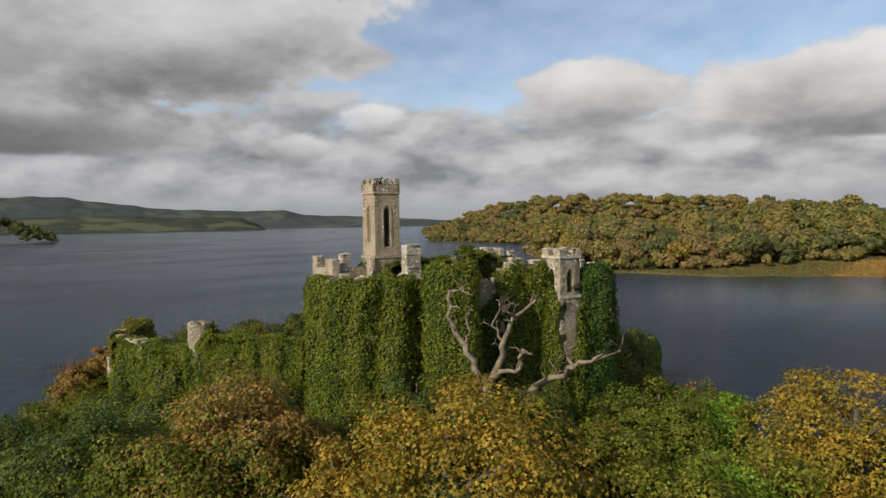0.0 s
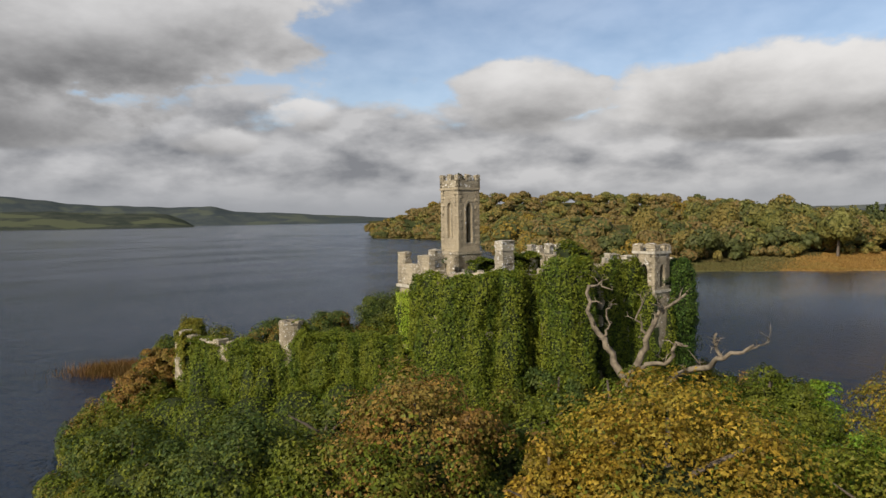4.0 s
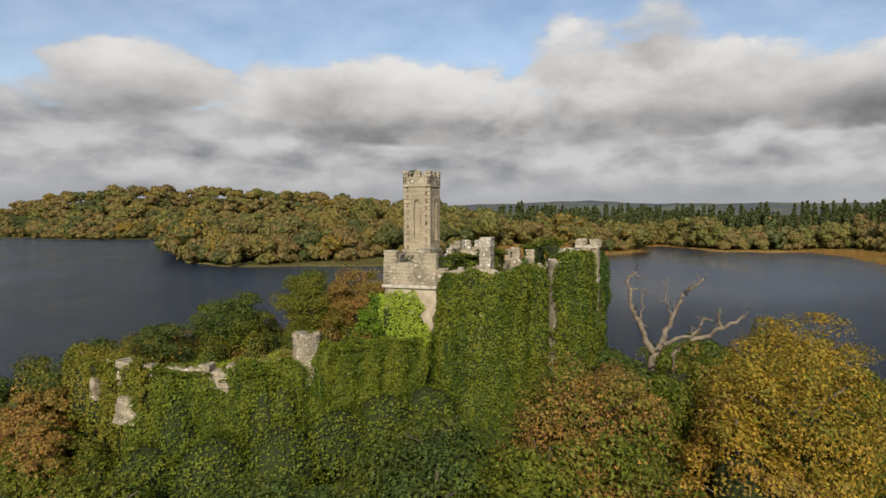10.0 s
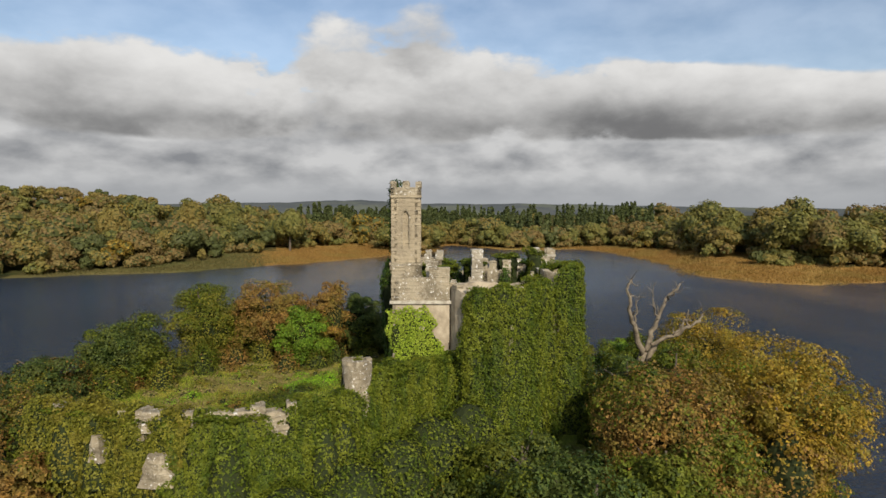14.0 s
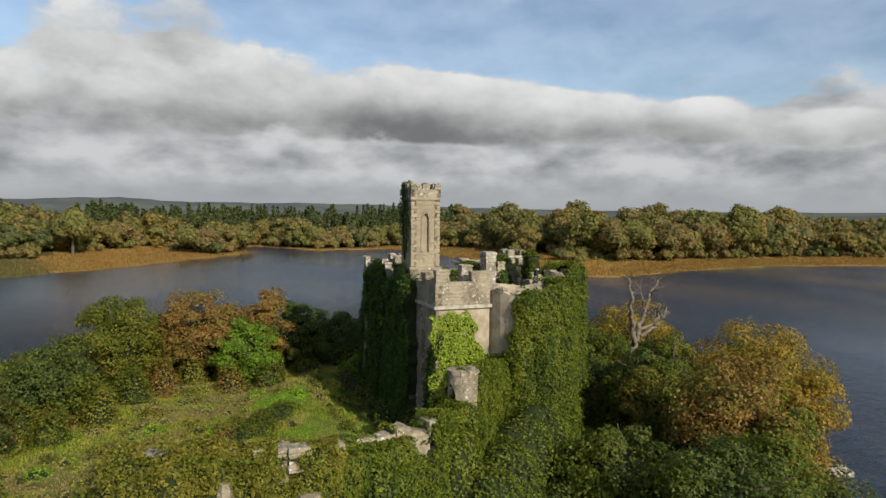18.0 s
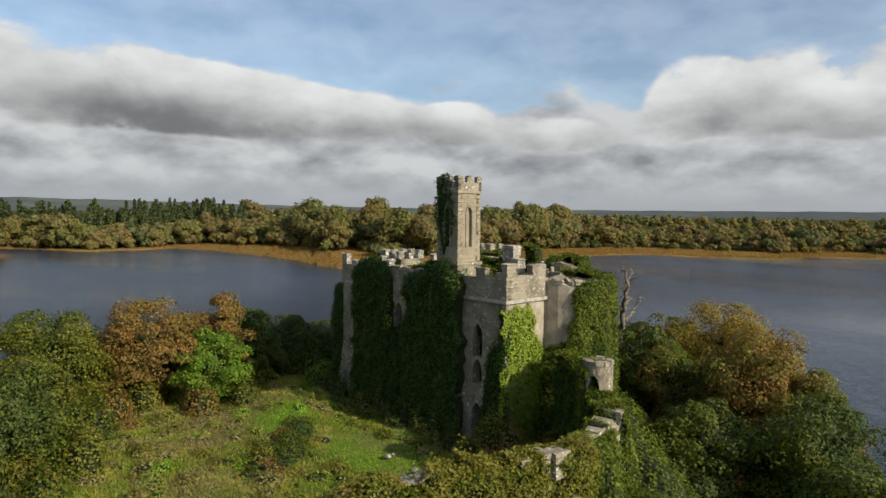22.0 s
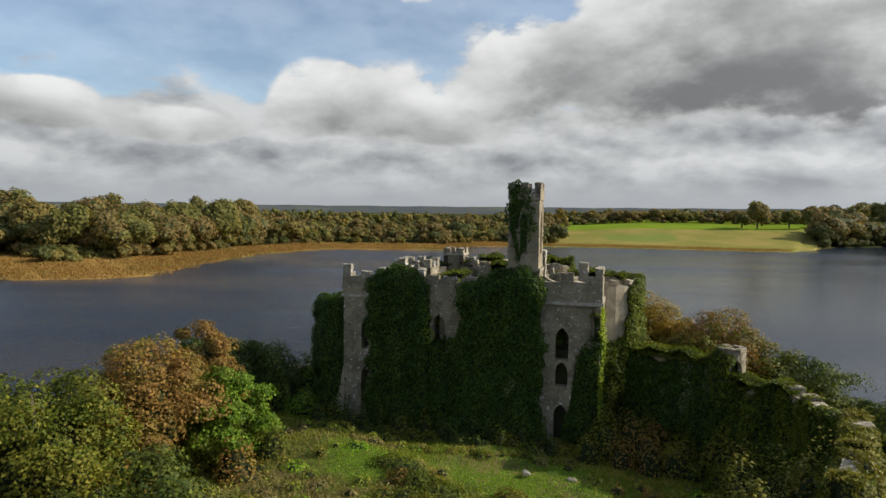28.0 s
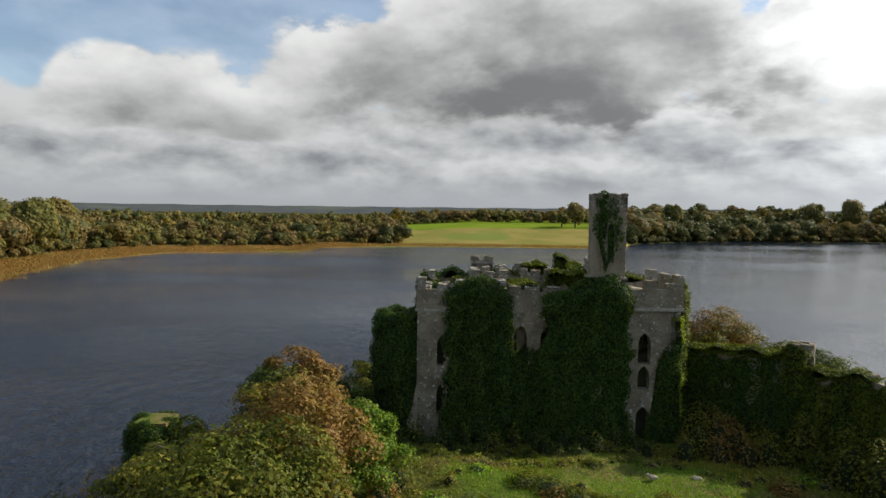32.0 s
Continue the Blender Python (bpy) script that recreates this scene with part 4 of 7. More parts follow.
def ivy(course, z0, z1, depth, mat, seed, label, density=34, size=0.30, edge=0.5, hang=None, world_frame=False, lean=0.0):
    """Ivy over a face: a dark uneven mat under thousands of leaves. z1 is a number or a function of the place along the face;
    hang: the least height as a function of that place; lean: how far the foot spreads outward."""
    f, length = course
    density, size = density * 1.75, size * 0.72
    rng = np.random.default_rng(seed)
    top = z1 if callable(z1) else (lambda s: np.full_like(s, z1))
    low = hang if hang is not None else (lambda s: np.full_like(s, z0))
    sway = min(0.45, 0.12 * length)

    def shape(s, k):
        zt, zb = top(s) + edge * 0.5 * bumpy(np.stack([s * 2.3, s * 0 + seed, s * 0], -1), 1.0, seed), low(s)
        z = zb + (zt - zb) * k
        # uneven sides
        w0, w1 = (sway * (bumpy(np.stack([z * 1.9, z * 0.8, z * 0 + seed], -1), 1.0, seed + q) + 0.5 * bumpy(np.stack([z * 5.1, z * 3.0, z * 0], -1), 1.0, seed + q + 4)) for q in (1, 2))
        p, n = f(np.clip(s + (1 - s / length) * w0 - s / length * w1, -0.6, length + 0.6))
        q = np.stack([p[..., 0] + 0.55 * z, p[..., 1] - 0.45 * z, z * 0.8 + 0.4 * p[..., 0]], -1)
        # hanging folds, and tufts on them
        fold = bumpy(np.stack([s * 3.1 + 0.5 * np.sin(z * 0.55 + seed), z * 0.35, s * 0 + seed], -1), 1.0, seed + 3)
        tuft = bumpy(np.stack([s * 6.3, z * 4.4, s * 2.0 - z * 2.0], -1), 1.0, seed + 9)
        bulge = depth * (0.62 + 0.30 * bumpy(q, 0.9, seed) + 0.22 * bumpy(q, 2.6, seed + 5)) + min(depth, 0.55) * (0.60 * fold + 0.22 * tuft) + lean * np.clip(1 - (z - z0) / 6.0, 0, 1) ** 2
        bulge = np.maximum(bulge, 0.06) * np.clip((1.04 - k) * 12, 0.25, 1) * np.clip(1 + np.minimum(s, length - s) / 0.6, 0.12, 1)
        p = p + n * bulge[..., None]
        if world_frame:
            xy, nn = p, n
        else:
            xy, nn = CO + p @ CM.T, n @ CM.T
        return np.concatenate([xy, z[..., None]], -1), np.concatenate([nn, 0 * z[..., None]], -1), z

    ns, nz = max(5, int(length / 0.22)), 40
    s, k = np.meshgrid(np.linspace(0, length, ns), np.linspace(0, 1, nz), indexing="ij")
    g, n, z = shape(s, k)
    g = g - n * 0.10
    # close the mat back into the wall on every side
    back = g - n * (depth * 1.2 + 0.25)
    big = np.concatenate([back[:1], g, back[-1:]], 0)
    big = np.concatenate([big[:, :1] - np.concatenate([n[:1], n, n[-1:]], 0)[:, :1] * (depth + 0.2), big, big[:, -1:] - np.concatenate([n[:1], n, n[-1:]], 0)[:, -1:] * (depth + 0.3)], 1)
    # the mat's dark colour paints the shade beneath the leaves
    thing_ = tagged(sheet("ivy", big, INNER_SHADE), label, "ivy", "ivy on the ruins", "stuff")
    area = length * float(np.mean(top(np.linspace(0, length, 9)) - low(np.linspace(0, length, 9))))
    count = int(area * density)
    s, k = rng.uniform(-0.55, length + 0.55, count), rng.uniform(0, 1.03, count)
    reach = 0.55 * np.clip(0.45 + 0.9 * bumpy(np.stack([k * 9, s * 0.4, k * 4], -1), 1.6, seed), 0.1, 1)
    keep = (s > -reach) & (s < length + reach)
    s, k, count = s[keep], k[keep], int(keep.sum())
    p, n, z = shape(s, k)
    # leaves face out of the bulges
    face = unit(np.cross(shape(s + 0.12, k)[0] - p, shape(s, k + 0.012)[0] - p))
    face = np.where((face * n).sum(-1, keepdims=True) < 0, -face, face)
    p = p + n * rng.uniform(-0.05, 0.12, (count, 1)) + rng.normal(0, 0.04, (count, 3))
    tufts = rng.random(count) < 0.05
    p[tufts] += n[tufts] * rng.uniform(0.05, 0.3, (tufts.sum(), 1))
    body = leaves(p, face + 0.25 * n, size, rng, droop=0.22, loose=0.45)
    # over the head of the wall
    count = int(length * (depth + 0.7) * density * 1.1)
    s = rng.uniform(-0.1, length + 0.1, count)
    p, n, z = shape(np.clip(s, 0, length), np.ones(count))
    back = rng.uniform(-0.1, depth + 0.75, count)
    p = p - n * back[:, None] + rng.normal(0, 0.05, (count, 3))
    p[:, 2] += 0.10 + 0.16 * bumpy(p, 2.2, seed) + 0.12 * np.sin(np.clip(back / (depth + 0.6), 0, 1) * math.pi)
    head = leaves(p, np.array([0, 0, 1.0]) + 0 * p, size, rng, droop=0.2, loose=0.5)
    quads("leaves", np.concatenate([body, head]), mat, thing_)
    return thing_


def lump(heights, length):
    xs = np.linspace(0, length, len(heights))
    return lambda s: np.interp(s, xs, heights)


def clad():
    # walls turned from the sun get the dark ivy, shade put into its colour
    dark, mid = "dense dark green ivy hanging on the castle wall", "thick green ivy covering the castle wall"
    # gable block: bright creeper on the west face, a dark curtain on the north
    c = along_line((0, 4.2), (0, 0.05))
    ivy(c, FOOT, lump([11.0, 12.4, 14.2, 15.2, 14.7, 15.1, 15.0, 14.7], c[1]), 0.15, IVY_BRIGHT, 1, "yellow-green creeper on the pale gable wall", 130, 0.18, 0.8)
    c = along_line((2.5, 0), (4.4, 0))
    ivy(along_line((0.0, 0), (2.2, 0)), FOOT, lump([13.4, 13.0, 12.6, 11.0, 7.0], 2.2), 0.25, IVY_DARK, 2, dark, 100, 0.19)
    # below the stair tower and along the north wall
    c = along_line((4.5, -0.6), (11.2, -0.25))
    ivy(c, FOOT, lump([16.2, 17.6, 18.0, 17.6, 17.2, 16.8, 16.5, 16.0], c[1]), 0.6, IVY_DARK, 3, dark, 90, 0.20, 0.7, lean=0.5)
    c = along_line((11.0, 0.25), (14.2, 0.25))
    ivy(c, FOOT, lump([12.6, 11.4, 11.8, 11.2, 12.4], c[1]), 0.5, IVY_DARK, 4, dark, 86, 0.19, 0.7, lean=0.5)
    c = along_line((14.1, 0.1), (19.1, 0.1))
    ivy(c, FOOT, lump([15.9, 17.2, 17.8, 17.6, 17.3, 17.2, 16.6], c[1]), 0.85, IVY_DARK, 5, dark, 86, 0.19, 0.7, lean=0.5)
    # sunlight on this tongue is painted with the bright creeper colour
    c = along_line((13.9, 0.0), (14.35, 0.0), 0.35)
    ivy(c, 11.6, lump([14.6, 15.0, 14.2], c[1]), 0.25, IVY_BRIGHT, 6, "a tongue of ivy coloured bright as if sunlit", 120, 0.18)
    # stair tower's north face
    c = along_line((TU0 + 0.75, TV0), (TU1 - 0.25, TV0))
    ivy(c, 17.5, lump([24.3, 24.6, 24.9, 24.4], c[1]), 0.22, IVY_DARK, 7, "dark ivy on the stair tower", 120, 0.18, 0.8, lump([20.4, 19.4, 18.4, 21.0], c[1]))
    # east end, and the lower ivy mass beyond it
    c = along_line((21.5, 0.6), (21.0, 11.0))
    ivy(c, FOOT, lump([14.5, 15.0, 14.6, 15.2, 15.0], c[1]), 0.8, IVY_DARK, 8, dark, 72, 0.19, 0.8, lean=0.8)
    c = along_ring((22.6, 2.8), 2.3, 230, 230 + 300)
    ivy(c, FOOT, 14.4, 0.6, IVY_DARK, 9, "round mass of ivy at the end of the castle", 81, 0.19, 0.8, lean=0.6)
    # round tower
    c = along_ring((0.45, 7.9), 3.5, 60, 226)
    ivy(c, FOOT, lump([16.4, 16.9, 17.0, 16.9, 16.6, 16.8, 16.6, 16.7, 16.8, 16.7, 16.6, 15.6], c[1]), 0.5, IVY, 10, mid, 105, 0.19, 0.6, lump([FOOT] * 10 + [5.0, 8.0], c[1]), lean=1.2)
    c = along_line((-1.9, 5.2), (-0.05, 4.2))
    ivy(c, FOOT, lump([12.4, 11.6, 11.8], c[1]), 0.4, IVY, 21, mid, 100, 0.19, 0.7, lean=1.0)
    c = along_ring((1.9, 10.9), 1.4, -10, 150)
    ivy(c, FOOT, 16.7, 0.5, IVY, 11, mid, 105, 0.19, 0.7, lean=0.8)
    c = along_line((4.4, 12.0), (2.6, 11.4))
    ivy(c, FOOT, 16.5, 0.4, IVY, 12, mid, 96, 0.19, 0.7, lean=0.8)
    c = along_ring((5.05, 13.9), 1.7, -60, 200)
    ivy(c, FOOT, lump([17.5, 17.9, 18.0, 17.7, 17.9, 17.6], c[1]), 0.5, IVY, 13, mid, 105, 0.19, 0.6, lean=0.9)
    c = along_line((10.4, 12.6), (6.2, 12.2))
    ivy(c, FOOT, lump([15.5, 14.0, 13.2, 14.5], c[1]), 0.45, IVY_DARK, 14, dark, 86, 0.19, 0.7, lean=0.9)
    c = along_line((14.3, 13.6), (10.2, 13.2))
    ivy(c, FOOT, lump([16.8, 17.2, 16.9, 17.3, 16.4], c[1]), 0.6, IVY, 15, mid, 96, 0.19, 0.7, lean=1.0)
    c = along_ring((18.6, 12.4), 2.7, -60, 130)
    ivy(c, FOOT, lump([16.0, 16.8, 17.0, 16.8, 17.2, 16.8], c[1]), 0.7, IVY_DARK, 16, dark, 86, 0.19, 0.7, lean=1.0)
    c = along_line((16.4, 15.2), (15.9, 15.2))
    ivy(c, FOOT, 12.0, 0.4, IVY, 17, mid, 96, 0.19, 0.7, lump([8, 9], c[1]))
    c = along_line((14.25, 15.2), (14.25, 13.3))
    ivy(c, FOOT, lump([14.0, 15.5, 16.8], c[1]), 0.4, IVY, 18, mid, 96, 0.19, 0.7, lean=0.8)
    c = along_line((16.5, 15.25), (14.2, 15.25))
    ivy(c, FOOT, lump([14.6, 11.0, 9.6, 9.0], c[1]), 0.35, IVY, 19, mid, 96, 0.19, 0.7, lean=0.8)
    c = along_line((16.45, 13.0), (16.45, 15.2))
    ivy(c, FOOT, lump([17.0, 16.8, 15.4], c[1]), 0.5, IVY_DARK, 20, dark, 96, 0.19, 0.7, lean=0.8)
    # growth on wall heads
    for k, (a, b, z, d) in enumerate([((9.6, 6.6), (6.4, 6.6), 17.6, 0.9), ((7.4, 3.6), (5.4, 3.2), 17.2, 0.9), ((11.8, 9.9), (9.4, 9.9), 18.2, 0.8), ((12.6, 5.5), (12.6, 2.0), 16.9, 0.8),
                                      ((8.2, 12.0), (7.0, 12.0), 18.6, 0.7), ((18.4, 4.4), (15.0, 4.4), 17.3, 0.7)]):
        for c, q in ((along_line(a, b), 30), (along_line(b, a), 50)):
            ivy(c, z - 3.2, z, d * 0.7, IVY, q + k, "clump of ivy over an inner wall head", 96, 0.19, 1.0)


clad()


# ---- plants ----
def crown(rng, base, height, radius, clumps, per, size, squash=1.0, low=0.25, spiky=0.0):
    """Leaf points and normals of a crown made of many uneven clumps."""
    pts, nrm = [], []
    mid = np.array([0, 0, height * (low + (1 - low) * 0.5)])
    half = np.array([radius, radius, height * (1 - low) * 0.5 * squash * 0.86])
    for i in range(clumps):
        d = unit(rng.normal(0, 1, 3))
        d[2] = d[2] * 0.9 + 0.12
        k = rng.uniform(0.55, 1.0)
        c = mid + d * half * k
        r = radius * rng.uniform(0.19, 0.35) * np.array([1, 1, rng.uniform(0.6, 0.95) + spiky])
        n = int(per * rng.uniform(0.6, 1.4))
        e = unit(rng.normal(0, 1, (n, 3)))
        e[:, 2] = np.where(e[:, 2] < -0.45, -e[:, 2], e[:, 2])
        shell = rng.uniform(0.72, 1.08, (n, 1))
        pts.append(c + e * r * shell * (1 + 0.22 * bumpy(e * 3, 1.0, i)[:, None]))
        nrm.append(unit(e + 0.35 * d))
    # thinner growth inside, seen through the gaps
    n = clumps * 30
    e = unit(rng.normal(0, 1, (n, 3)))
    pts.append(mid + e * half * rng.uniform(0.55, 0.72, (n, 1)))
    nrm.append(e)
    return np.concatenate(pts) + base, np.concatenate(nrm)


def blob(rng, base, height, radius, low, squash, k=0.74, n=14):
    """The dense inside of a crown, as quads."""
    t, f = np.meshgrid(np.linspace(0.02, math.pi - 0.02, n), np.linspace(0, math.tau, n * 2), indexing="ij")
    d = np.stack([np.sin(t) * np.cos(f), np.sin(t) * np.sin(f), np.cos(t)], -1)
    r = k * (1 + 0.18 * bumpy(d * 2.6, 1.0, radius + height))
    g = d * r[..., None] * np.array([radius, radius, height * (1 - low) * 0.5 * squash]) + np.array([0, 0, height * (low + (1 - low) * 0.5)]) + base
    return halves(np.stack([g[:-1, :-1], g[1:, :-1], g[1:, 1:], g[:-1, 1:]], 2).reshape(-1, 4, 3))


def tree(name, x, y, top, radius, mats, seed, label, category="tree", clumps=46, per=150, size=0.30, low=0.2, squash=1.0, base=None, mix=0.3, spiky=0.0, inner=0.46):
    rng = np.random.default_rng(seed)
    z = float(ground_z(x, y)) if base is None else base
    z = max(z, 0.2)
    h = top - z
    ob = thing(name, label, category)
    ob.location = (x, y, z)
    o = np.zeros(3)
    p, n = crown(rng, o, h, radius, clumps, per, size, squash, low, spiky)
    v = leaves(p, n, size, rng, droop=0.2, loose=0.34)
    # the core is coloured dark, as shade seen between the clumps
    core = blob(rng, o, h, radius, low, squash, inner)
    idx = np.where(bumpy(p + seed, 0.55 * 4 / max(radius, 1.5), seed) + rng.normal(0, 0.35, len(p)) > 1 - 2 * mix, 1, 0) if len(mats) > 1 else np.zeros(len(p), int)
    quads("crown", np.concatenate([v, core]), list(mats) + [INNER_SHADE], ob, index=np.concatenate([idx, np.full(len(core), len(mats))]))
    bm = bmesh.new()
    r0 = 0.05 * radius + 0.05
    lean = Vector((rng.normal(0, 0.05), rng.normal(0, 0.05), 1))
    spine = [lean * (h * k) + Vector((0.15 * math.sin(k * 7 + seed), 0.15 * math.cos(k * 5 + seed), 0)) for k in (-0.04, 0.15, 0.35, 0.6, 0.85)]
    tube(bm, spine, [r0 * 1.5, r0 * 1.1, r0 * 0.9, r0 * 0.6, r0 * 0.25])
    for k in range(6):
        a = k * 1.05 + seed
        s = spine[1 + k % 3]
        e = Vector((math.cos(a), math.sin(a), 0.7)) * radius * 0.6
        tube(bm, [s, s + e * 0.5 + Vector((0, 0, 0.1)), s + e], [r0 * 0.55, r0 * 0.35, r0 * 0.12], 5)
    part("trunk", bm, BARK, ob)
    return ob


def dead_tree():
    ob = thing("dead_tree", "bleached leafless dead tree with twisted bare limbs", "tree")
    base = Vector((2.6, 40.2, 3.5))
    rng = random.Random(4)

    def limb(name, pts, r0, r1):
        pts = [Vector(p) for p in pts]
        fine = []
        for i in range(len(pts) - 1):
            for k in range(3):
                t = k / 3
                fine.append(pts[i].lerp(pts[i + 1], t) + Vector((rng.uniform(-1, 1), rng.uniform(-1, 1), rng.uniform(-1, 1))) * 0.15)
        fine.append(pts[-1])
        bm = bmesh.new()
        tube(bm, fine, [r0 + (r1 - r0) * i / (len(fine) - 1) for i in range(len(fine))], 8)
        for k in range(5):
            s = fine[rng.randrange(len(fine) // 3, len(fine))]
            e = Vector((rng.uniform(-1, 1), rng.uniform(-1, 1), rng.uniform(-0.2, 1.2))) * rng.uniform(0.3, 0.95)
            h = s + e * 0.5 + Vector((rng.uniform(-0.15, 0.15), rng.uniform(-0.15, 0.15), 0.12))
            tube(bm, [s, h, s + e], [r1 * 0.6 + 0.012, r1 * 0.4 + 0.01, 0.008], 5)
            g = Vector((rng.uniform(-1, 1), rng.uniform(-1, 1), rng.uniform(0, 1))) * 0.35
            tube(bm, [h, h + g * 0.5, h + g], [0.018, 0.013, 0.006], 4)
        part(name, bm, DEADWOOD, ob, smooth=True)

    for pts, r0, r1 in DEAD_BOUGHS:
        limb("limb" if r0 > 0.14 else "branch", pts, r0 * 0.72, r1 * 0.75)


DEAD_BOUGHS = [
    ([(2.4, 40.3, 3.6), (2.5, 40.0, 8.0), (2.6, 39.4, 10.9)], 0.50, 0.42),
    ([(2.6, 39.5, 10.6), (1.7, 39.8, 12.2), (1.0, 40.0, 13.6), (0.35, 40.1, 15.2), (0.4, 40.2, 16.7)], 0.36, 0.13),
    ([(0.4, 40.2, 16.6), (1.1, 40.1, 16.9), (1.8, 39.8, 16.4)], 0.13, 0.04),
    ([(1.2, 40.0, 13.2), (1.6, 39.9, 14.0), (1.3, 39.8, 15.0), (1.7, 39.7, 15.6)], 0.13, 0.04),
    ([(2.6, 39.4, 10.9), (3.4, 39.0, 12.4), (3.6, 38.5, 13.8), (4.2, 38.0, 15.2), (5.4, 37.2, 16.4)], 0.36, 0.09),
    ([(3.6, 38.5, 13.8), (3.0, 38.9, 14.6), (3.4, 39.0, 15.8)], 0.13, 0.04),
    ([(4.2, 38.0, 15.2), (3.8, 37.4, 15.6), (3.5, 36.7, 16.1)], 0.11, 0.03),
    ([(2.9, 39.1, 11.4), (3.4, 38.2, 12.0), (4.3, 37.2, 12.3), (4.4, 36.8, 13.2), (4.6, 36.5, 13.6), (5.0, 36.2, 13.4)], 0.22, 0.08),
    ([(4.6, 39.8, 8.6), (5.6, 39.4, 10.6), (6.4, 38.9, 11.4), (7.0, 37.6, 11.9), (7.4, 36.6, 12.6), (7.9, 36.0, 12.9), (8.9, 35.9, 13.4)], 0.36, 0.10),
    ([(7.4, 36.7, 12.5), (7.1, 36.9, 13.3), (7.1, 36.8, 14.0)], 0.18, 0.08),
    ([(8.4, 35.9, 13.1), (9.2, 36.0, 13.2), (10.0, 36.0, 13.6)], 0.10, 0.03),
]
dead_tree()

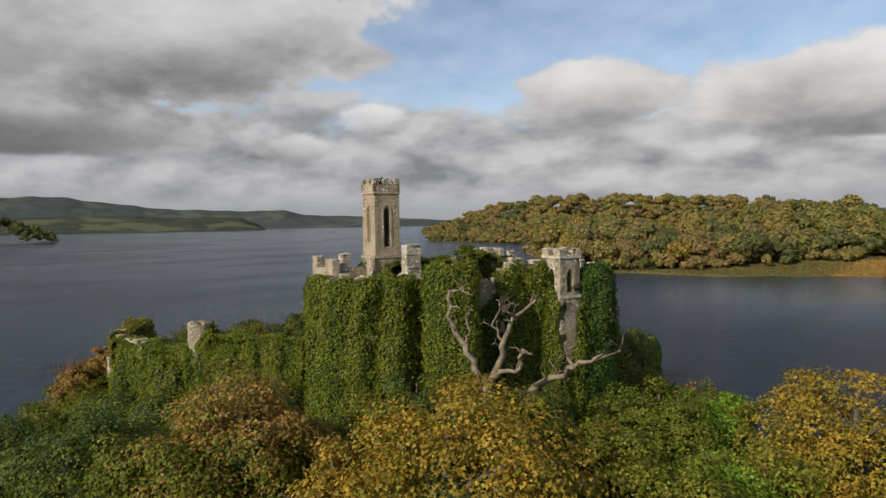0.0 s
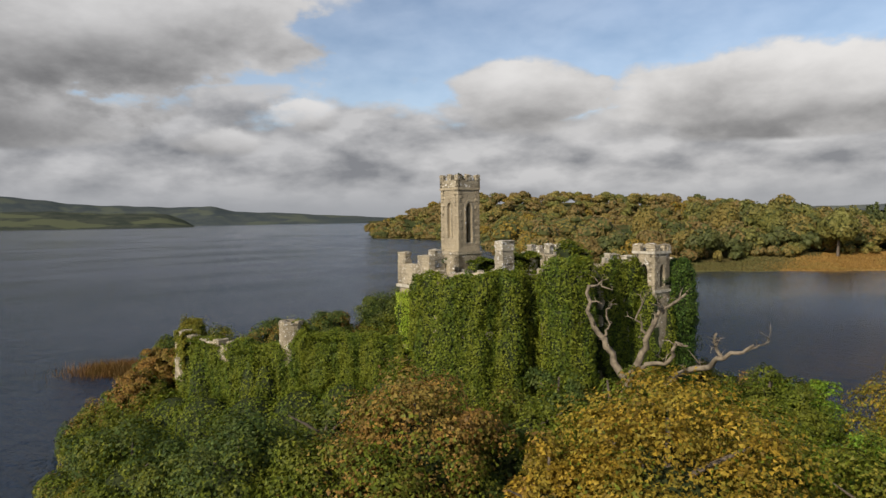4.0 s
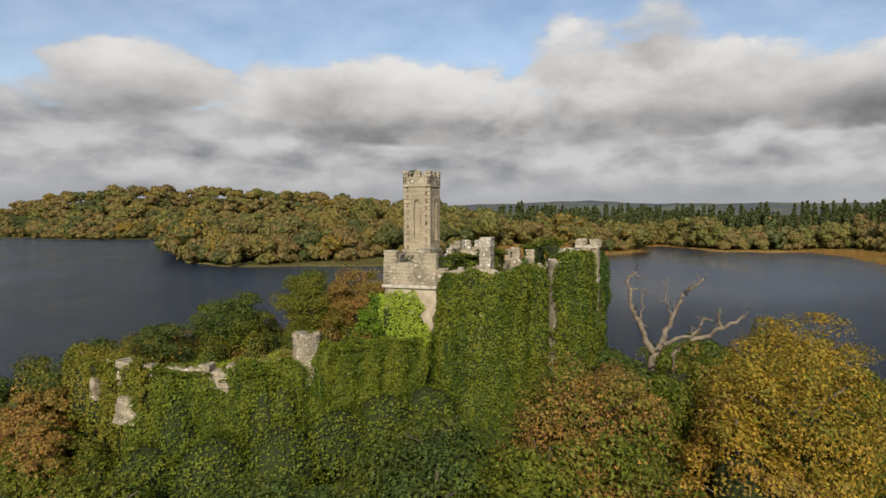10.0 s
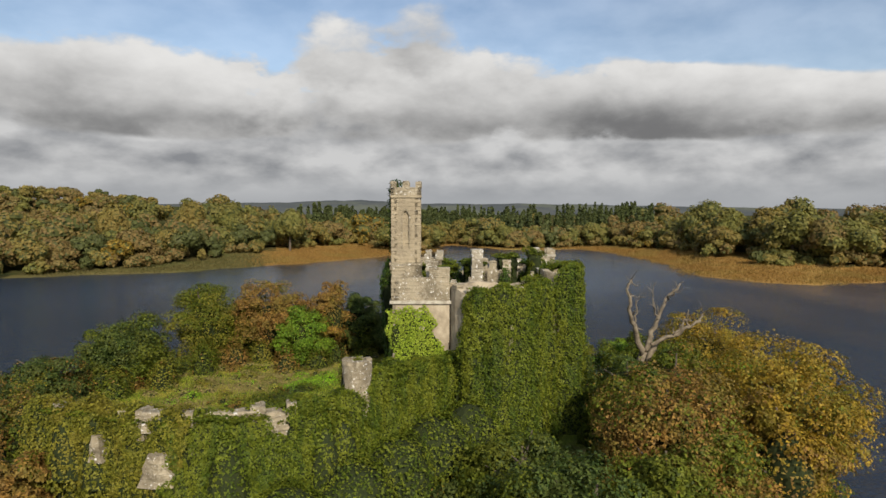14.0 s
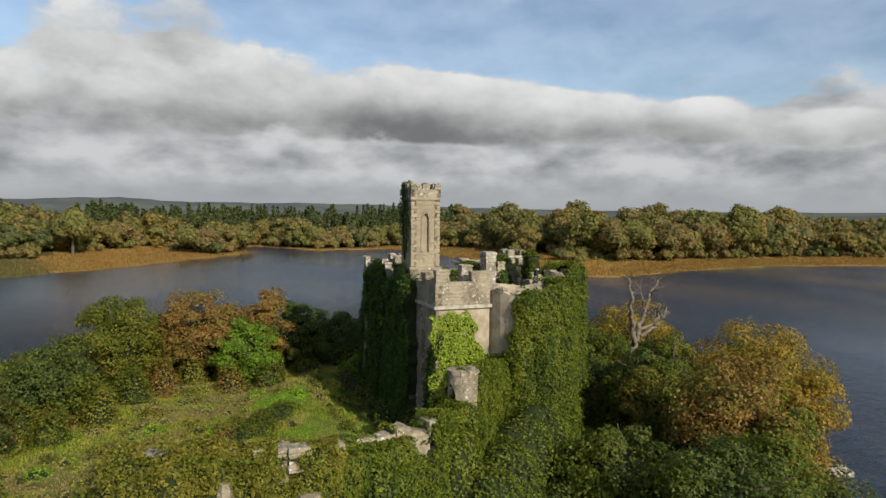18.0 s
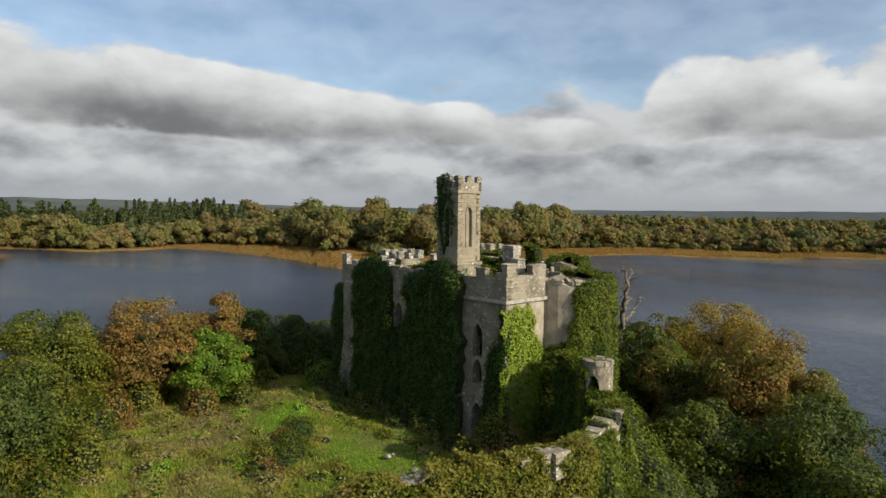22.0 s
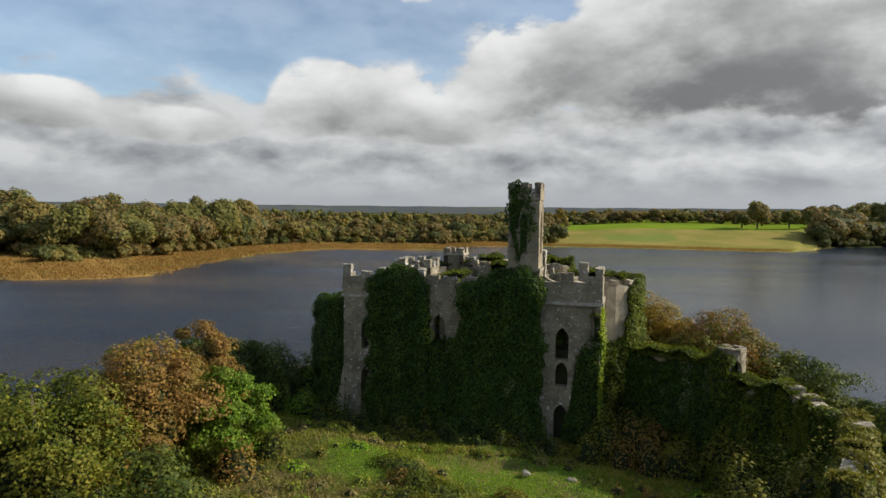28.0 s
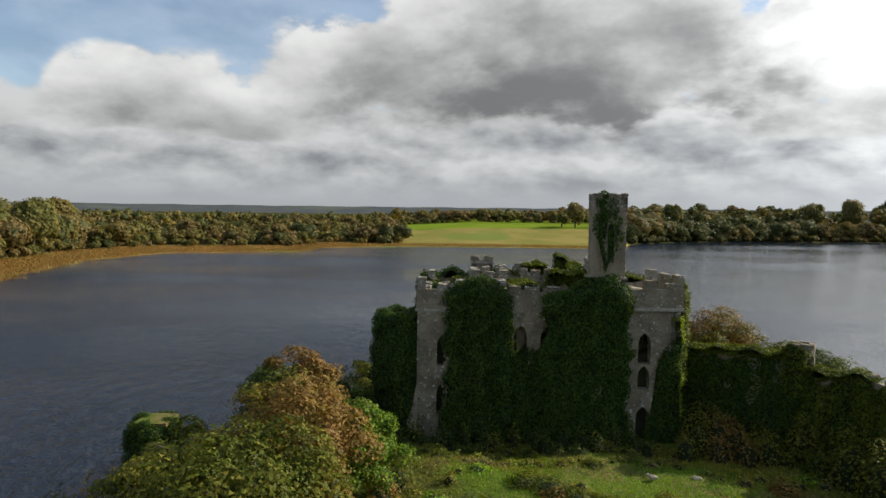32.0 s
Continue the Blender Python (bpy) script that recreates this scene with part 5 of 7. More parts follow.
TREES = [
    # x, y, top, radius, leaves, label, clumps, share of the second leaf
    (-10.8, 34.3, 13.0, 4.6, [LEAF_BROWN, LEAF_GREEN], "russet and green autumn tree", 80, 0.42),
    (0.6, 29.0, 13.8, 5.8, [LEAF_GOLD, LEAF_GREEN], "golden autumn tree in full leaf", 110, 0.22),
    (-5.4, 28.6, 11.6, 3.6, [LEAF_GOLD, LEAF_BROWN], "yellow and brown autumn tree", 60, 0.45),
    (24.0, 37.5, 12.4, 5.6, [LEAF_GOLD, LEAF_OLIVE], "orange autumn tree near the shore", 100, 0.35),
    (10.4, 28.0, 10.4, 4.2, [LEAF_OLIVE, LEAF_GREEN], "pale green shoreline willow", 75, 0.4),
    (16.0, 34.0, 9.2, 3.8, [LEAF_BRIGHT, LEAF_OLIVE], "fresh green shrub tree", 60, 0.4),
    # dark leaves on the next three stand in for the deep shade there
    (-21.0, 37.0, 10.6, 4.4, [LEAF_GREEN, LEAF_DARK], "dense green island tree", 80, 0.4),
    (-27.5, 40.0, 9.4, 4.0, [LEAF_DARK, LEAF_GREEN], "green tree on the island's edge", 70, 0.4),
    (-16.5, 42.0, 9.2, 3.8, [LEAF_DARK, LEAF_GREEN], "low green thicket tree", 60, 0.3),
    (-15.4, 33.5, 10.4, 3.6, [LEAF_GREEN, LEAF_BROWN], "green tree with rusty tips", 60, 0.35),
    (-3.6, 38.0, 11.0, 3.6, [LEAF_GREEN, LEAF_BROWN], "green tree turning brown", 60, 0.3),
    (8.0, 36.0, 10.0, 3.8, [LEAF_GREEN, LEAF_GOLD], "green tree with yellow tips", 60, 0.3),
    (1.0, 36.6, 12.9, 3.1, [LEAF_GREEN, LEAF_BROWN], "green thicket round the dead tree's foot", 52, 0.25),
    (-1.6, 39.8, 12.2, 3.0, [LEAF_DARK, LEAF_GREEN], "dark green tree close to the castle", 52, 0.4),
    (4.8, 37.8, 11.6, 2.7, [LEAF_GREEN, LEAF_DARK], "low green tree under dead limbs", 46, 0.4),
    (14.2, 42.5, 10.4, 3.8, [LEAF_GREEN, LEAF_DARK], "green bushy tree beside the castle", 64, 0.3),
    (18.8, 46.0, 9.0, 3.6, [LEAF_BRIGHT, LEAF_GREEN], "bright green bush by the water", 60, 0.5),
    (22.4, 52.0, 7.0, 3.0, [LEAF_GREEN, LEAF_OLIVE], "leafy green shoreline bush", 48, 0.3),
    (-11.0, 88.6, 11.6, 4.2, [LEAF_GREEN, LEAF_DARK], "round dark green tree", 80, 0.4),
    (0.4, 90.4, 14.4, 4.8, [LEAF_OLIVE, LEAF_GREEN], "tall light green ash tree", 84, 0.45),
    (4.4, 84.0, 14.2, 4.4, [LEAF_BROWN, LEAF_OLIVE], "russet sycamore turning brown", 80, 0.25),
    (4.2, 78.6, 11.9, 3.3, [LEAF_GREEN, LEAF_BRIGHT], "bright green small maple", 64, 0.5),
    (8.6, 78.4, 15.0, 3.1, [LEAF_BROWN, LEAF_GOLD], "tall thin red-brown tree", 56, 0.2),
    # the castle's shade is also painted into these three, through dark leaves
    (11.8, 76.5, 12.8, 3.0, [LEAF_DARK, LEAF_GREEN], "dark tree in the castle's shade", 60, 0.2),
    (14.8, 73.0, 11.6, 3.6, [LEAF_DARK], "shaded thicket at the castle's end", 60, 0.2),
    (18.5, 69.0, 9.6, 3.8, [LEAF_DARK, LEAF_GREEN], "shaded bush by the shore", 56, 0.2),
    (-5.0, 96.5, 8.4, 3.4, [LEAF_OLIVE, LEAF_BROWN], "scrubby willow at the shore", 56, 0.4),
    (6.5, 91.0, 11.0, 4.2, [LEAF_OLIVE, LEAF_GREEN], "olive green shore willow", 60, 0.4),
    (12.5, 84.0, 9.6, 3.8, [LEAF_GREEN, LEAF_BROWN], "green bush behind the trees", 50, 0.3),
    (-19.5, 89.0, 9.0, 3.8, [LEAF_DARK, LEAF_BROWN], "scrubby bush at the shore", 50, 0.4),
    (-26.5, 86.0, 8.8, 3.8, [LEAF_DARK, LEAF_BROWN], "low shrub on the bank", 50, 0.4),
    (-33.0, 80.0, 8.8, 3.6, [LEAF_DARK, LEAF_OLIVE], "leafy bush behind the yard wall", 50, 0.3),
    (-36.5, 73.5, 8.4, 3.2, [LEAF_DARK, LEAF_GREEN], "dark green bush on the west bank", 50, 0.4),
    (-34.2, 65.0, 9.6, 2.6, [LEAF_BROWN, LEAF_GREEN], "rust-coloured shrub at the wall's end", 56, 0.2),
    (-34.6, 60.0, 8.2, 2.4, [LEAF_BROWN, LEAF_GREEN], "rusty green shrub below the wall", 56, 0.5),
    (-32.5, 50.5, 7.0, 3.4, [LEAF_GREEN, LEAF_DARK], "green thicket below the wall", 56, 0.3),
]
for i, (x, y, top, radius, mats, label, clumps, mix) in enumerate(TREES):
    tree("tree" if top > 9 else "bush", x, y, top, radius, mats, 100 + i, label, "tree" if top > 9 else "bush", int(clumps * 1.0), 330, 0.16, -0.12, 1.0, None, mix)


def undergrowth(name, label, spots, seed, mats, weights, size=0.175, per=400):
    """Thicket of many leafy mounds: spots are (x, y, radius, top above the ground)."""
    rng = np.random.default_rng(seed)
    v, idx = [], []
    for x, y, r, h in spots:
        z = max(float(ground_z(x, y)), 0.1)
        n = int(per * r * r * rng.uniform(0.8, 1.2))
        e = unit(rng.normal(0, 1, (n, 3)))
        e[:, 2] = np.abs(e[:, 2])
        k = rng.uniform(0.82, 1.06, (n, 1)) * (1 + 0.20 * bumpy(e * 4 + x, 1.0, seed)[:, None])
        p = np.array([x, y, z - 0.2]) + e * np.array([r, r, h]) * k
        v.append(leaves(p, e, size, rng, 0.25, 0.36))
        m = rng.choice(len(mats), p=weights)
        mm = np.where(rng.random(n) < 0.15, rng.choice(len(mats), n), m)
        idx.append(mm)
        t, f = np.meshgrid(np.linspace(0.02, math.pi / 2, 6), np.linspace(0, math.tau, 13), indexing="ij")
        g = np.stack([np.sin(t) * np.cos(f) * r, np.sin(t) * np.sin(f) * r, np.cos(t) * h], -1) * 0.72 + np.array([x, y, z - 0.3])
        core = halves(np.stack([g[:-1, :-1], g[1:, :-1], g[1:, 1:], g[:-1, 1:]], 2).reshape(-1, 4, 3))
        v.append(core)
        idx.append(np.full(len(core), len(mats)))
    tagged(quads(name, np.concatenate(v), list(mats) + [INNER_SHADE], index=np.concatenate(idx)), label, "undergrowth", kind="stuff")


def mounds(seed, count, inside, r=(0.9, 1.8), h=(1.2, 3.0)):
    rng = np.random.default_rng(seed)
    out = []
    while len(out) < count:
        a, k = rng.uniform(0, math.tau), rng.uniform(0.0, 1.0) ** 0.5
        rr = float(shore_r(np.array(a))) * k * 0.99
        x, y = CENTRE[0] + rr * math.cos(a), CENTRE[1] + rr * math.sin(a)
        q = (np.array([x, y]) - CO) @ CM
        if -5.0 < q[0] < 24 and -1.5 < q[1] < 16:
            continue
        if inside(x, y, k, q):
            out.append((x, y, rng.uniform(*r), rng.uniform(*h)))
    return out


def outside_yard(x, y):
    """South and west of the yard wall."""
    return y < np.interp(x, [-40, -33, -31.3, -28.8, -26.2, -19.6, -13, -9], [90, 70, 61, 56.3, 53.9, 51.3, 50, 48]) - 1.0


# the large share of dark leaves paints shade among these bushes
undergrowth("thicket", "dense green thicket south of the castle", [(x, y, r, h * (0.5 if y > 40 and x < -8 else 1.0)) for x, y, r, h in mounds(1, 190, lambda x, y, k, q: outside_yard(x, y) and y < 56, (1.2, 2.3), (2.5, 5.0))], 301, [LEAF_GREEN, LEAF_OLIVE, LEAF_DARK, LEAF_BROWN], [0.34, 0.08, 0.48, 0.10])
undergrowth("thicket", "green scrub east of the castle", mounds(2, 70, lambda x, y, k, q: x > 9 and y < 70, (1.1, 2.0), (2.0, 3.8)), 302, [LEAF_GREEN, LEAF_BRIGHT, LEAF_DARK], [0.5, 0.25, 0.25])
undergrowth("shore_scrub", "brown and green scrub along the north shore", mounds(3, 150, lambda x, y, k, q: k > 0.72 and y > 62 and not outside_yard(x, y), (1.0, 2.0), (2.6, 5.2)), 303, [LEAF_OLIVE, LEAF_GREEN, LEAF_BROWN, LEAF_DARK], [0.3, 0.3, 0.2, 0.2])
def open_meadow(x, y, k, q):
    return k < 0.86 and y > 56 and not outside_yard(x + 1.5, y - 1.5) and q[1] < -2.5 and math.hypot((x + 10.5) / 6.5, (y - 64) / 3.6) > 1


undergrowth("brambles", "bramble mounds in the rough meadow", mounds(4, 60, lambda x, y, k, q: open_meadow(x, y, k, q) and (q[1] < -9), (0.5, 1.3), (0.4, 1.2)), 304, [LEAF_OLIVE, LEAF_GREEN, LEAF_BROWN], [0.45, 0.35, 0.2], 0.13)
undergrowth("tussocks", "tussocks of green and tan grass", mounds(6, 300, open_meadow, (0.4, 1.2), (0.35, 0.9)), 306, [GRASS_BLADE, STRAW, LEAF_OLIVE, LUSH, LEAF_BROWN], [0.36, 0.28, 0.2, 0.08, 0.08], 0.13, 230)
undergrowth("brambles", "low dark bramble patch in the meadow", [(-9.4, 70.4, 1.7, 0.9), (-7.6, 70.8, 1.6, 1.0), (-6.0, 70.2, 1.5, 0.9), (-10.8, 71.2, 1.3, 0.8), (-4.2, 70.4, 1.3, 0.8), (-8.6, 72.2, 1.4, 0.8), (-12.4, 72.8, 1.2, 0.8)], 310, [LEAF_GREEN, LEAF_DARK], [0.6, 0.4], 0.12, 420)
undergrowth("dry_grass", "tall tan dry grass in the meadow", [(-9.6 + 3.4 * math.sin(k * 2.4), 81.4 + 2.2 * math.cos(k * 1.9), 0.7 + 0.3 * math.sin(k), 0.7) for k in range(16)] + [(-17 + 2.2 * math.sin(k * 2.1), 78.4 + 1.4 * math.cos(k * 1.7), 0.7, 0.6) for k in range(9)] + [(-3.4 + 2.2 * math.sin(k * 2.2), 78.6 + 1.2 * math.cos(k * 1.6), 0.6, 0.6) for k in range(8)],
            311, [STRAW, GRASS_BLADE], [0.85, 0.15], 0.13, 380)
undergrowth("understorey", "green shrubs filling in under the trees", [(x + 2.0 * math.cos(k * 2.4), y + 2.0 * math.sin(k * 2.4), 1.6, 2.8 + 0.9 * math.sin(k * 3.3 + x)) for x, y in ((4.4, 82.6), (6.6, 79.0), (3.2, 77.6), (0.2, 87.6), (-4.6, 87.4), (-10.6, 86.2), (10.6, 77.2), (-15.6, 86.6), (13.8, 73.6)) for k in range(4)],
            312, [LEAF_GREEN, LEAF_OLIVE, LEAF_BROWN, LEAF_DARK], [0.4, 0.3, 0.12, 0.18], 0.17, 430)
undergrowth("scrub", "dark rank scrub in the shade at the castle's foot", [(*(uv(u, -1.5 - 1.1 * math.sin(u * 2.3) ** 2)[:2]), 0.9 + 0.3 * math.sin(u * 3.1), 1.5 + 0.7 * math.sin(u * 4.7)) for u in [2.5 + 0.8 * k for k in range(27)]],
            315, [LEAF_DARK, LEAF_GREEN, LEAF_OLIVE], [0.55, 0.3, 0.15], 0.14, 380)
# the low bank of weeds along the edge of the castle's shadow
undergrowth("weeds", "rank weeds on the bank below the castle", [(-11.0 + 0.85 * u + 0.1 * math.sin(u * 3), 60.2 + 0.62 * u + 0.5 * math.sin(u * 1.7), 0.55 + 0.25 * math.sin(u * 2.9), 0.6 + 0.3 * math.sin(u * 5.1)) for u in [k * 0.62 for k in range(34)]],
            307, [LEAF_OLIVE, STRAW, LEAF_GREEN, GRASS_BLADE], [0.3, 0.25, 0.25, 0.2], 0.12, 420)
undergrowth("shrub", "reddish brown shrubs by the castle's foot", [(-13.0, 56.6, 1.4, 3.6), (-14.2, 55.4, 1.3, 3.8), (-15.6, 55.6, 1.3, 3.0), (-12.4, 58.0, 1.1, 2.4), (-16.6, 56.6, 1.2, 2.4), (-14.6, 57.2, 1.1, 2.2), (-18.0, 55.6, 1.2, 2.6)], 314, [LEAF_BROWN, LEAF_OLIVE], [0.6, 0.4], 0.13, 380)
undergrowth("shrub", "reddish brown shrubs beside the yard wall", [(-10.6, 72.6, 1.3, 1.5), (-11.6, 72.0, 1.0, 1.2), (-28.4, 61.8, 1.5, 7.2), (-27.6, 63.2, 1.2, 6.4), (-16.4, 66.4, 1.0, 1.3), (-17.4, 67.2, 0.8, 1.1)], 308, [LEAF_BROWN, LEAF_OLIVE], [0.75, 0.25], 0.13, 330)
undergrowth("thicket", "sunlit bushes inside the yard wall", [(-26.4, 64.4, 1.7, 5.2), (-24.8, 61.6, 1.5, 4.6), (-27.4, 60.0, 1.6, 5.4), (-27.6, 66.6, 1.8, 5.4), (-25.4, 66.4, 1.4, 4.2), (-23.2, 57.4, 1.4, 4.4), (-25.6, 58.6, 1.4, 5.2), (-29.4, 62.4, 1.5, 5.4), (-29.0, 69.0, 1.9, 5.2)], 309, [LEAF_OLIVE, LEAF_GREEN], [0.5, 0.5])
undergrowth("shore_scrub", "green and rusty scrub on the west bank", mounds(8, 70, lambda x, y, k, q: x < -30 and 54 < y < 84 and k > 0.72 and outside_yard(x, y), (1.1, 1.9), (2.0, 4.0)), 313, [LEAF_GREEN, LEAF_OLIVE, LEAF_DARK, LEAF_BROWN], [0.4, 0.25, 0.2, 0.15])
undergrowth("brambles", "shrubs at the inner foot of the yard wall", [(-17.0, 54.6, 1.3, 1.8), (-19.0, 55.2, 1.1, 1.6), (-21.5, 56.0, 1.4, 2.2), (-23.4, 57.2, 1.2, 1.8), (-15.0, 53.0, 1.2, 2.6), (-13.6, 51.8, 1.3, 3.0), (-25.5, 59.5, 1.2, 1.4), (-27.5, 62.0, 1.2, 1.8), (-17.2, 52.9, 1.2, 2.4), (-20.2, 53.4, 1.5, 3.6), (-22.6, 54.4, 1.4, 3.2), (-24.8, 55.8, 1.4, 3.0), (-26.8, 57.8, 1.5, 3.0), (-28.6, 60.4, 1.4, 2.8)], 305, [LEAF_GREEN, LEAF_BROWN, LEAF_OLIVE], [0.4, 0.35, 0.25])


# ---- yard wall ----
YARD = [(-11.6, 50.6, 11.8), (-19.2, 51.5, 12.2), (-20.5, 51.8, 10.8), (-24.2, 52.7, 11.3), (-25.9, 54.2, 11.4), (-28.9, 56.9, 11.5), (-29.8, 59.5, 11.4), (-30.4, 62.0, 11.6), (-31.0, 66.0, 11.3)]


def yard_wall():
    ob = thing("yard_wall", "ruined stone yard wall overgrown with ivy", "wall")
    nrng, ridge = np.random.default_rng(31), []
    for k, ((x0, y0, z0), (x1, y1, z1)) in enumerate(zip(YARD, YARD[1:])):
        d = Vector((x1 - x0, y1 - y0, 0))
        length = d.length
        d.normalize()
        n = Vector((-d.y, d.x, 0))
        rng = random.Random(k)
        bm = bmesh.new()
        steps = max(2, round(length / 0.6))
        tops = [z0 + (z1 - z0) * i / steps - (0.25 if k < 3 else 0.1) - rng.random() * 0.35 for i in range(steps + 1)]
        for i in range(steps):
            vs = []
            for off in (-0.4, 0.4):
                for s, z in ((i, 1.5), (i + 1, 1.5), (i + 1, tops[i + 1]), (i, tops[i])):
                    p = Vector((x0, y0, 0)) + d * (length * s / steps) + n * off
                    vs.append(bm.verts.new((p.x, p.y, z)))
            for f in ((0, 1, 2, 3), (7, 6, 5, 4), (1, 5, 6, 2), (4, 0, 3, 7), (3, 2, 6, 7)):
                bm.faces.new([vs[q] for q in f])
        part("wall_length", bm, STONE, ob)
        ex, ey = (Vector((x1 - x0, y1 - y0)).normalized() * 0.5).to_tuple()
        f, ln = along_line((x1 + ex, y1 + ey), (x0 - ex, y0 - ey), 0.4)
        back, ln = along_line((x0 - ex, y0 - ey), (x1 + ex, y1 + ey), 0.4)
        cut = 1.7 if k == 3 else 0.5 if k > 3 else 0.0
        if k < 5:
            ivy((f, ln), 1.2, lump([z1 - 0.1 - cut, (z0 + z1) / 2 + 0.1 - cut, z0 - 0.1 - cut], ln), 0.75, IVY, 200 + k, "green ivy pouring over the yard wall", 165, 0.16, 0.8, world_frame=True, lean=3.4)
        else:
            ivy((f, ln), 1.2, lump([z1 - 0.2, z0 - 0.5, z0 - 0.1], ln), 0.6, LEAF_OLIVE, 200 + k, "patchy yellow-green ivy on the ruined yard wall", 150, 0.16, 0.8, world_frame=True, lean=1.8, hang=lump([6.0, 2.0, 1.5, 5.0, 8.0, 3.0, 1.5, 4.0, 8.5], ln))
        ivy((back, ln), 3.8, lump([10.3, 10.0, 9.8, 9.8] if k == 1 else [z0 - 0.2, z0 - 0.9, z1 - 0.4, z1 - 0.2], ln), 0.45, IVY_DARK if k < 2 else LEAF_OLIVE if k > 4 else IVY, 220 + k, "ivy on the inner face of the yard wall", 85, 0.19, 0.8, world_frame=True, lean=0.6)
        count = int((Vector((x0, y0)) - Vector((x1, y1))).length * 1.9 * 190)
        f0, side = nrng.uniform(-0.03, 1.03, count), nrng.uniform(-0.95, 0.95, count)
        q = np.stack([x0 + (x1 - x0) * f0 + n.x * side, y0 + (y1 - y0) * f0 + n.y * side, z0 + (z1 - z0) * f0 - 0.10 - cut * 0.35 - 0.28 * side ** 2], -1)
        q[:, 2] += 0.22 * bumpy(q, 1.5, k) + nrng.normal(0, 0.05, count)
        bare = bumpy(q * np.array([1, 1, 0]), 0.8, k + 3) > 0.66
        if k == 3:
            continue
        ridge.append(leaves(q[~bare], np.array([0, 0, 1.0]) + 0 * q[~bare], 0.16, nrng, 0.2, 0.45))
    tagged(quads("ivy", np.concatenate(ridge), [IVY]), "ivy along the head of the yard wall", "ivy", "ivy on the ruins", "stuff")
    # stumps of battlements
    for x, y, top, low, w, turn in [(-24.4, 52.8, 11.55, 10.4, 0.5, 139), (-25.1, 53.5, 10.85, 10.0, 1.5, 139), (-25.7, 54.1, 11.5, 10.0, 0.75, 138), (-28.6, 56.6, 11.5, 10.7, 0.9, 136), (-29.5, 57.9, 11.55, 10.4, 1.0, 121),
                                    (-29.6, 58.6, 11.6, 9.9, 0.4, 112), (-29.9, 59.6, 11.5, 10.3, 0.5, 108)]:
        part("merlon", block(pose(x, y, low, 0, 0, turn) @ Matrix.Translation((0, -0.36, 0)), -w / 2, w, 0.9, top - low, 0.0, random.Random(int(w * 100 + x))), STONE, ob)
    # bare stretches of the outer face that the ivy leaves free
    for x, y, low, top, w, turn in [(-29.3, 57.5, 7.6, 9.4, 2.0, 121), (-30.3, 61.0, 8.6, 10.1, 0.9, 106)]:
        bm = bmesh.new()
        rng = random.Random(int(top * 10))
        m = pose(x, y, 0, 0, 0, turn)
        rows = []
        for i in range(6):
            z = low + (top - low) * i / 5
            half = w / 2 * (1.15 - 0.5 * i / 5)
            rows.append([bm.verts.new(m @ Vector((sx * half * rng.uniform(0.7, 1.15) + 0.1 * rng.random(), out + rng.uniform(-0.06, 0.06), z))) for sx, out in ((-1, 0.2), (-0.8, 0.98), (0.1, 1.08), (0.85, 0.98), (1, 0.2))])
        for lo, hi in zip(rows, rows[1:]):
            for i in range(4):
                bm.faces.new((lo[i], lo[i + 1], hi[i + 1], hi[i]))
        bm.faces.new(rows[-1])
        part("bare_face", bm, STONE, ob)
    return ob


yard_wall()


def ivy_mound(x, y, r, top, low, mat, seed):
    """A rounded heap of ivy over broken masonry."""
    rng = np.random.default_rng(seed)
    n = int(240 * r * (top - low))
    e = unit(rng.normal(0, 1, (n, 3)))
    e[:, 2] = np.abs(e[:, 2]) - 0.1
    k = rng.uniform(0.9, 1.05, (n, 1)) * (1 + 0.16 * bumpy(e * 4 + x, 1.0, seed)[:, None])
    half = np.array([r, r, top - low])
    v = leaves(np.array([x, y, low]) + e * half * k, unit(e / half), 0.15, rng, 0.25, 0.38)
    t, f = np.meshgrid(np.linspace(0.02, math.pi / 2, 6), np.linspace(0, math.tau, 13), indexing="ij")
    g = np.stack([np.sin(t) * np.cos(f) * r, np.sin(t) * np.sin(f) * r, np.cos(t) * (top - low)], -1) * 0.84 + np.array([x, y, low])
    core = halves(np.stack([g[:-1, :-1], g[1:, :-1], g[1:, 1:], g[:-1, 1:]], 2).reshape(-1, 4, 3))
    tagged(quads("ivy", np.concatenate([v, core]), [mat, INNER_SHADE], index=np.repeat([0, 1], [len(v), len(core)])), "rounded heap of ivy over broken masonry", "ivy", "ivy on the ruins", "stuff")


for k, (x, y, r, top) in enumerate([(-21.8, 51.2, 1.3, 10.7), (-23.0, 51.5, 1.2, 10.7), (-27.4, 54.6, 1.5, 10.6), (-30.6, 61.4, 1.1, 12.0), (-31.0, 63.6, 1.3, 12.2), (-31.2, 66.0, 1.3, 11.8),
                                     (-22.6, 49.6, 2.8, 8.4), (-26.4, 51.2, 2.8, 8.0), (-29.6, 54.0, 2.6, 7.4), (-19.0, 49.2, 2.8, 8.8), (-15.6, 48.6, 2.7, 9.4), (-12.4, 47.6, 2.6, 9.6)]):
    ivy_mound(x, y, r, top, top - 5.0 if r < 2 else top - 3.6, LEAF_OLIVE if 3 <= k < 6 else IVY, 400 + k)


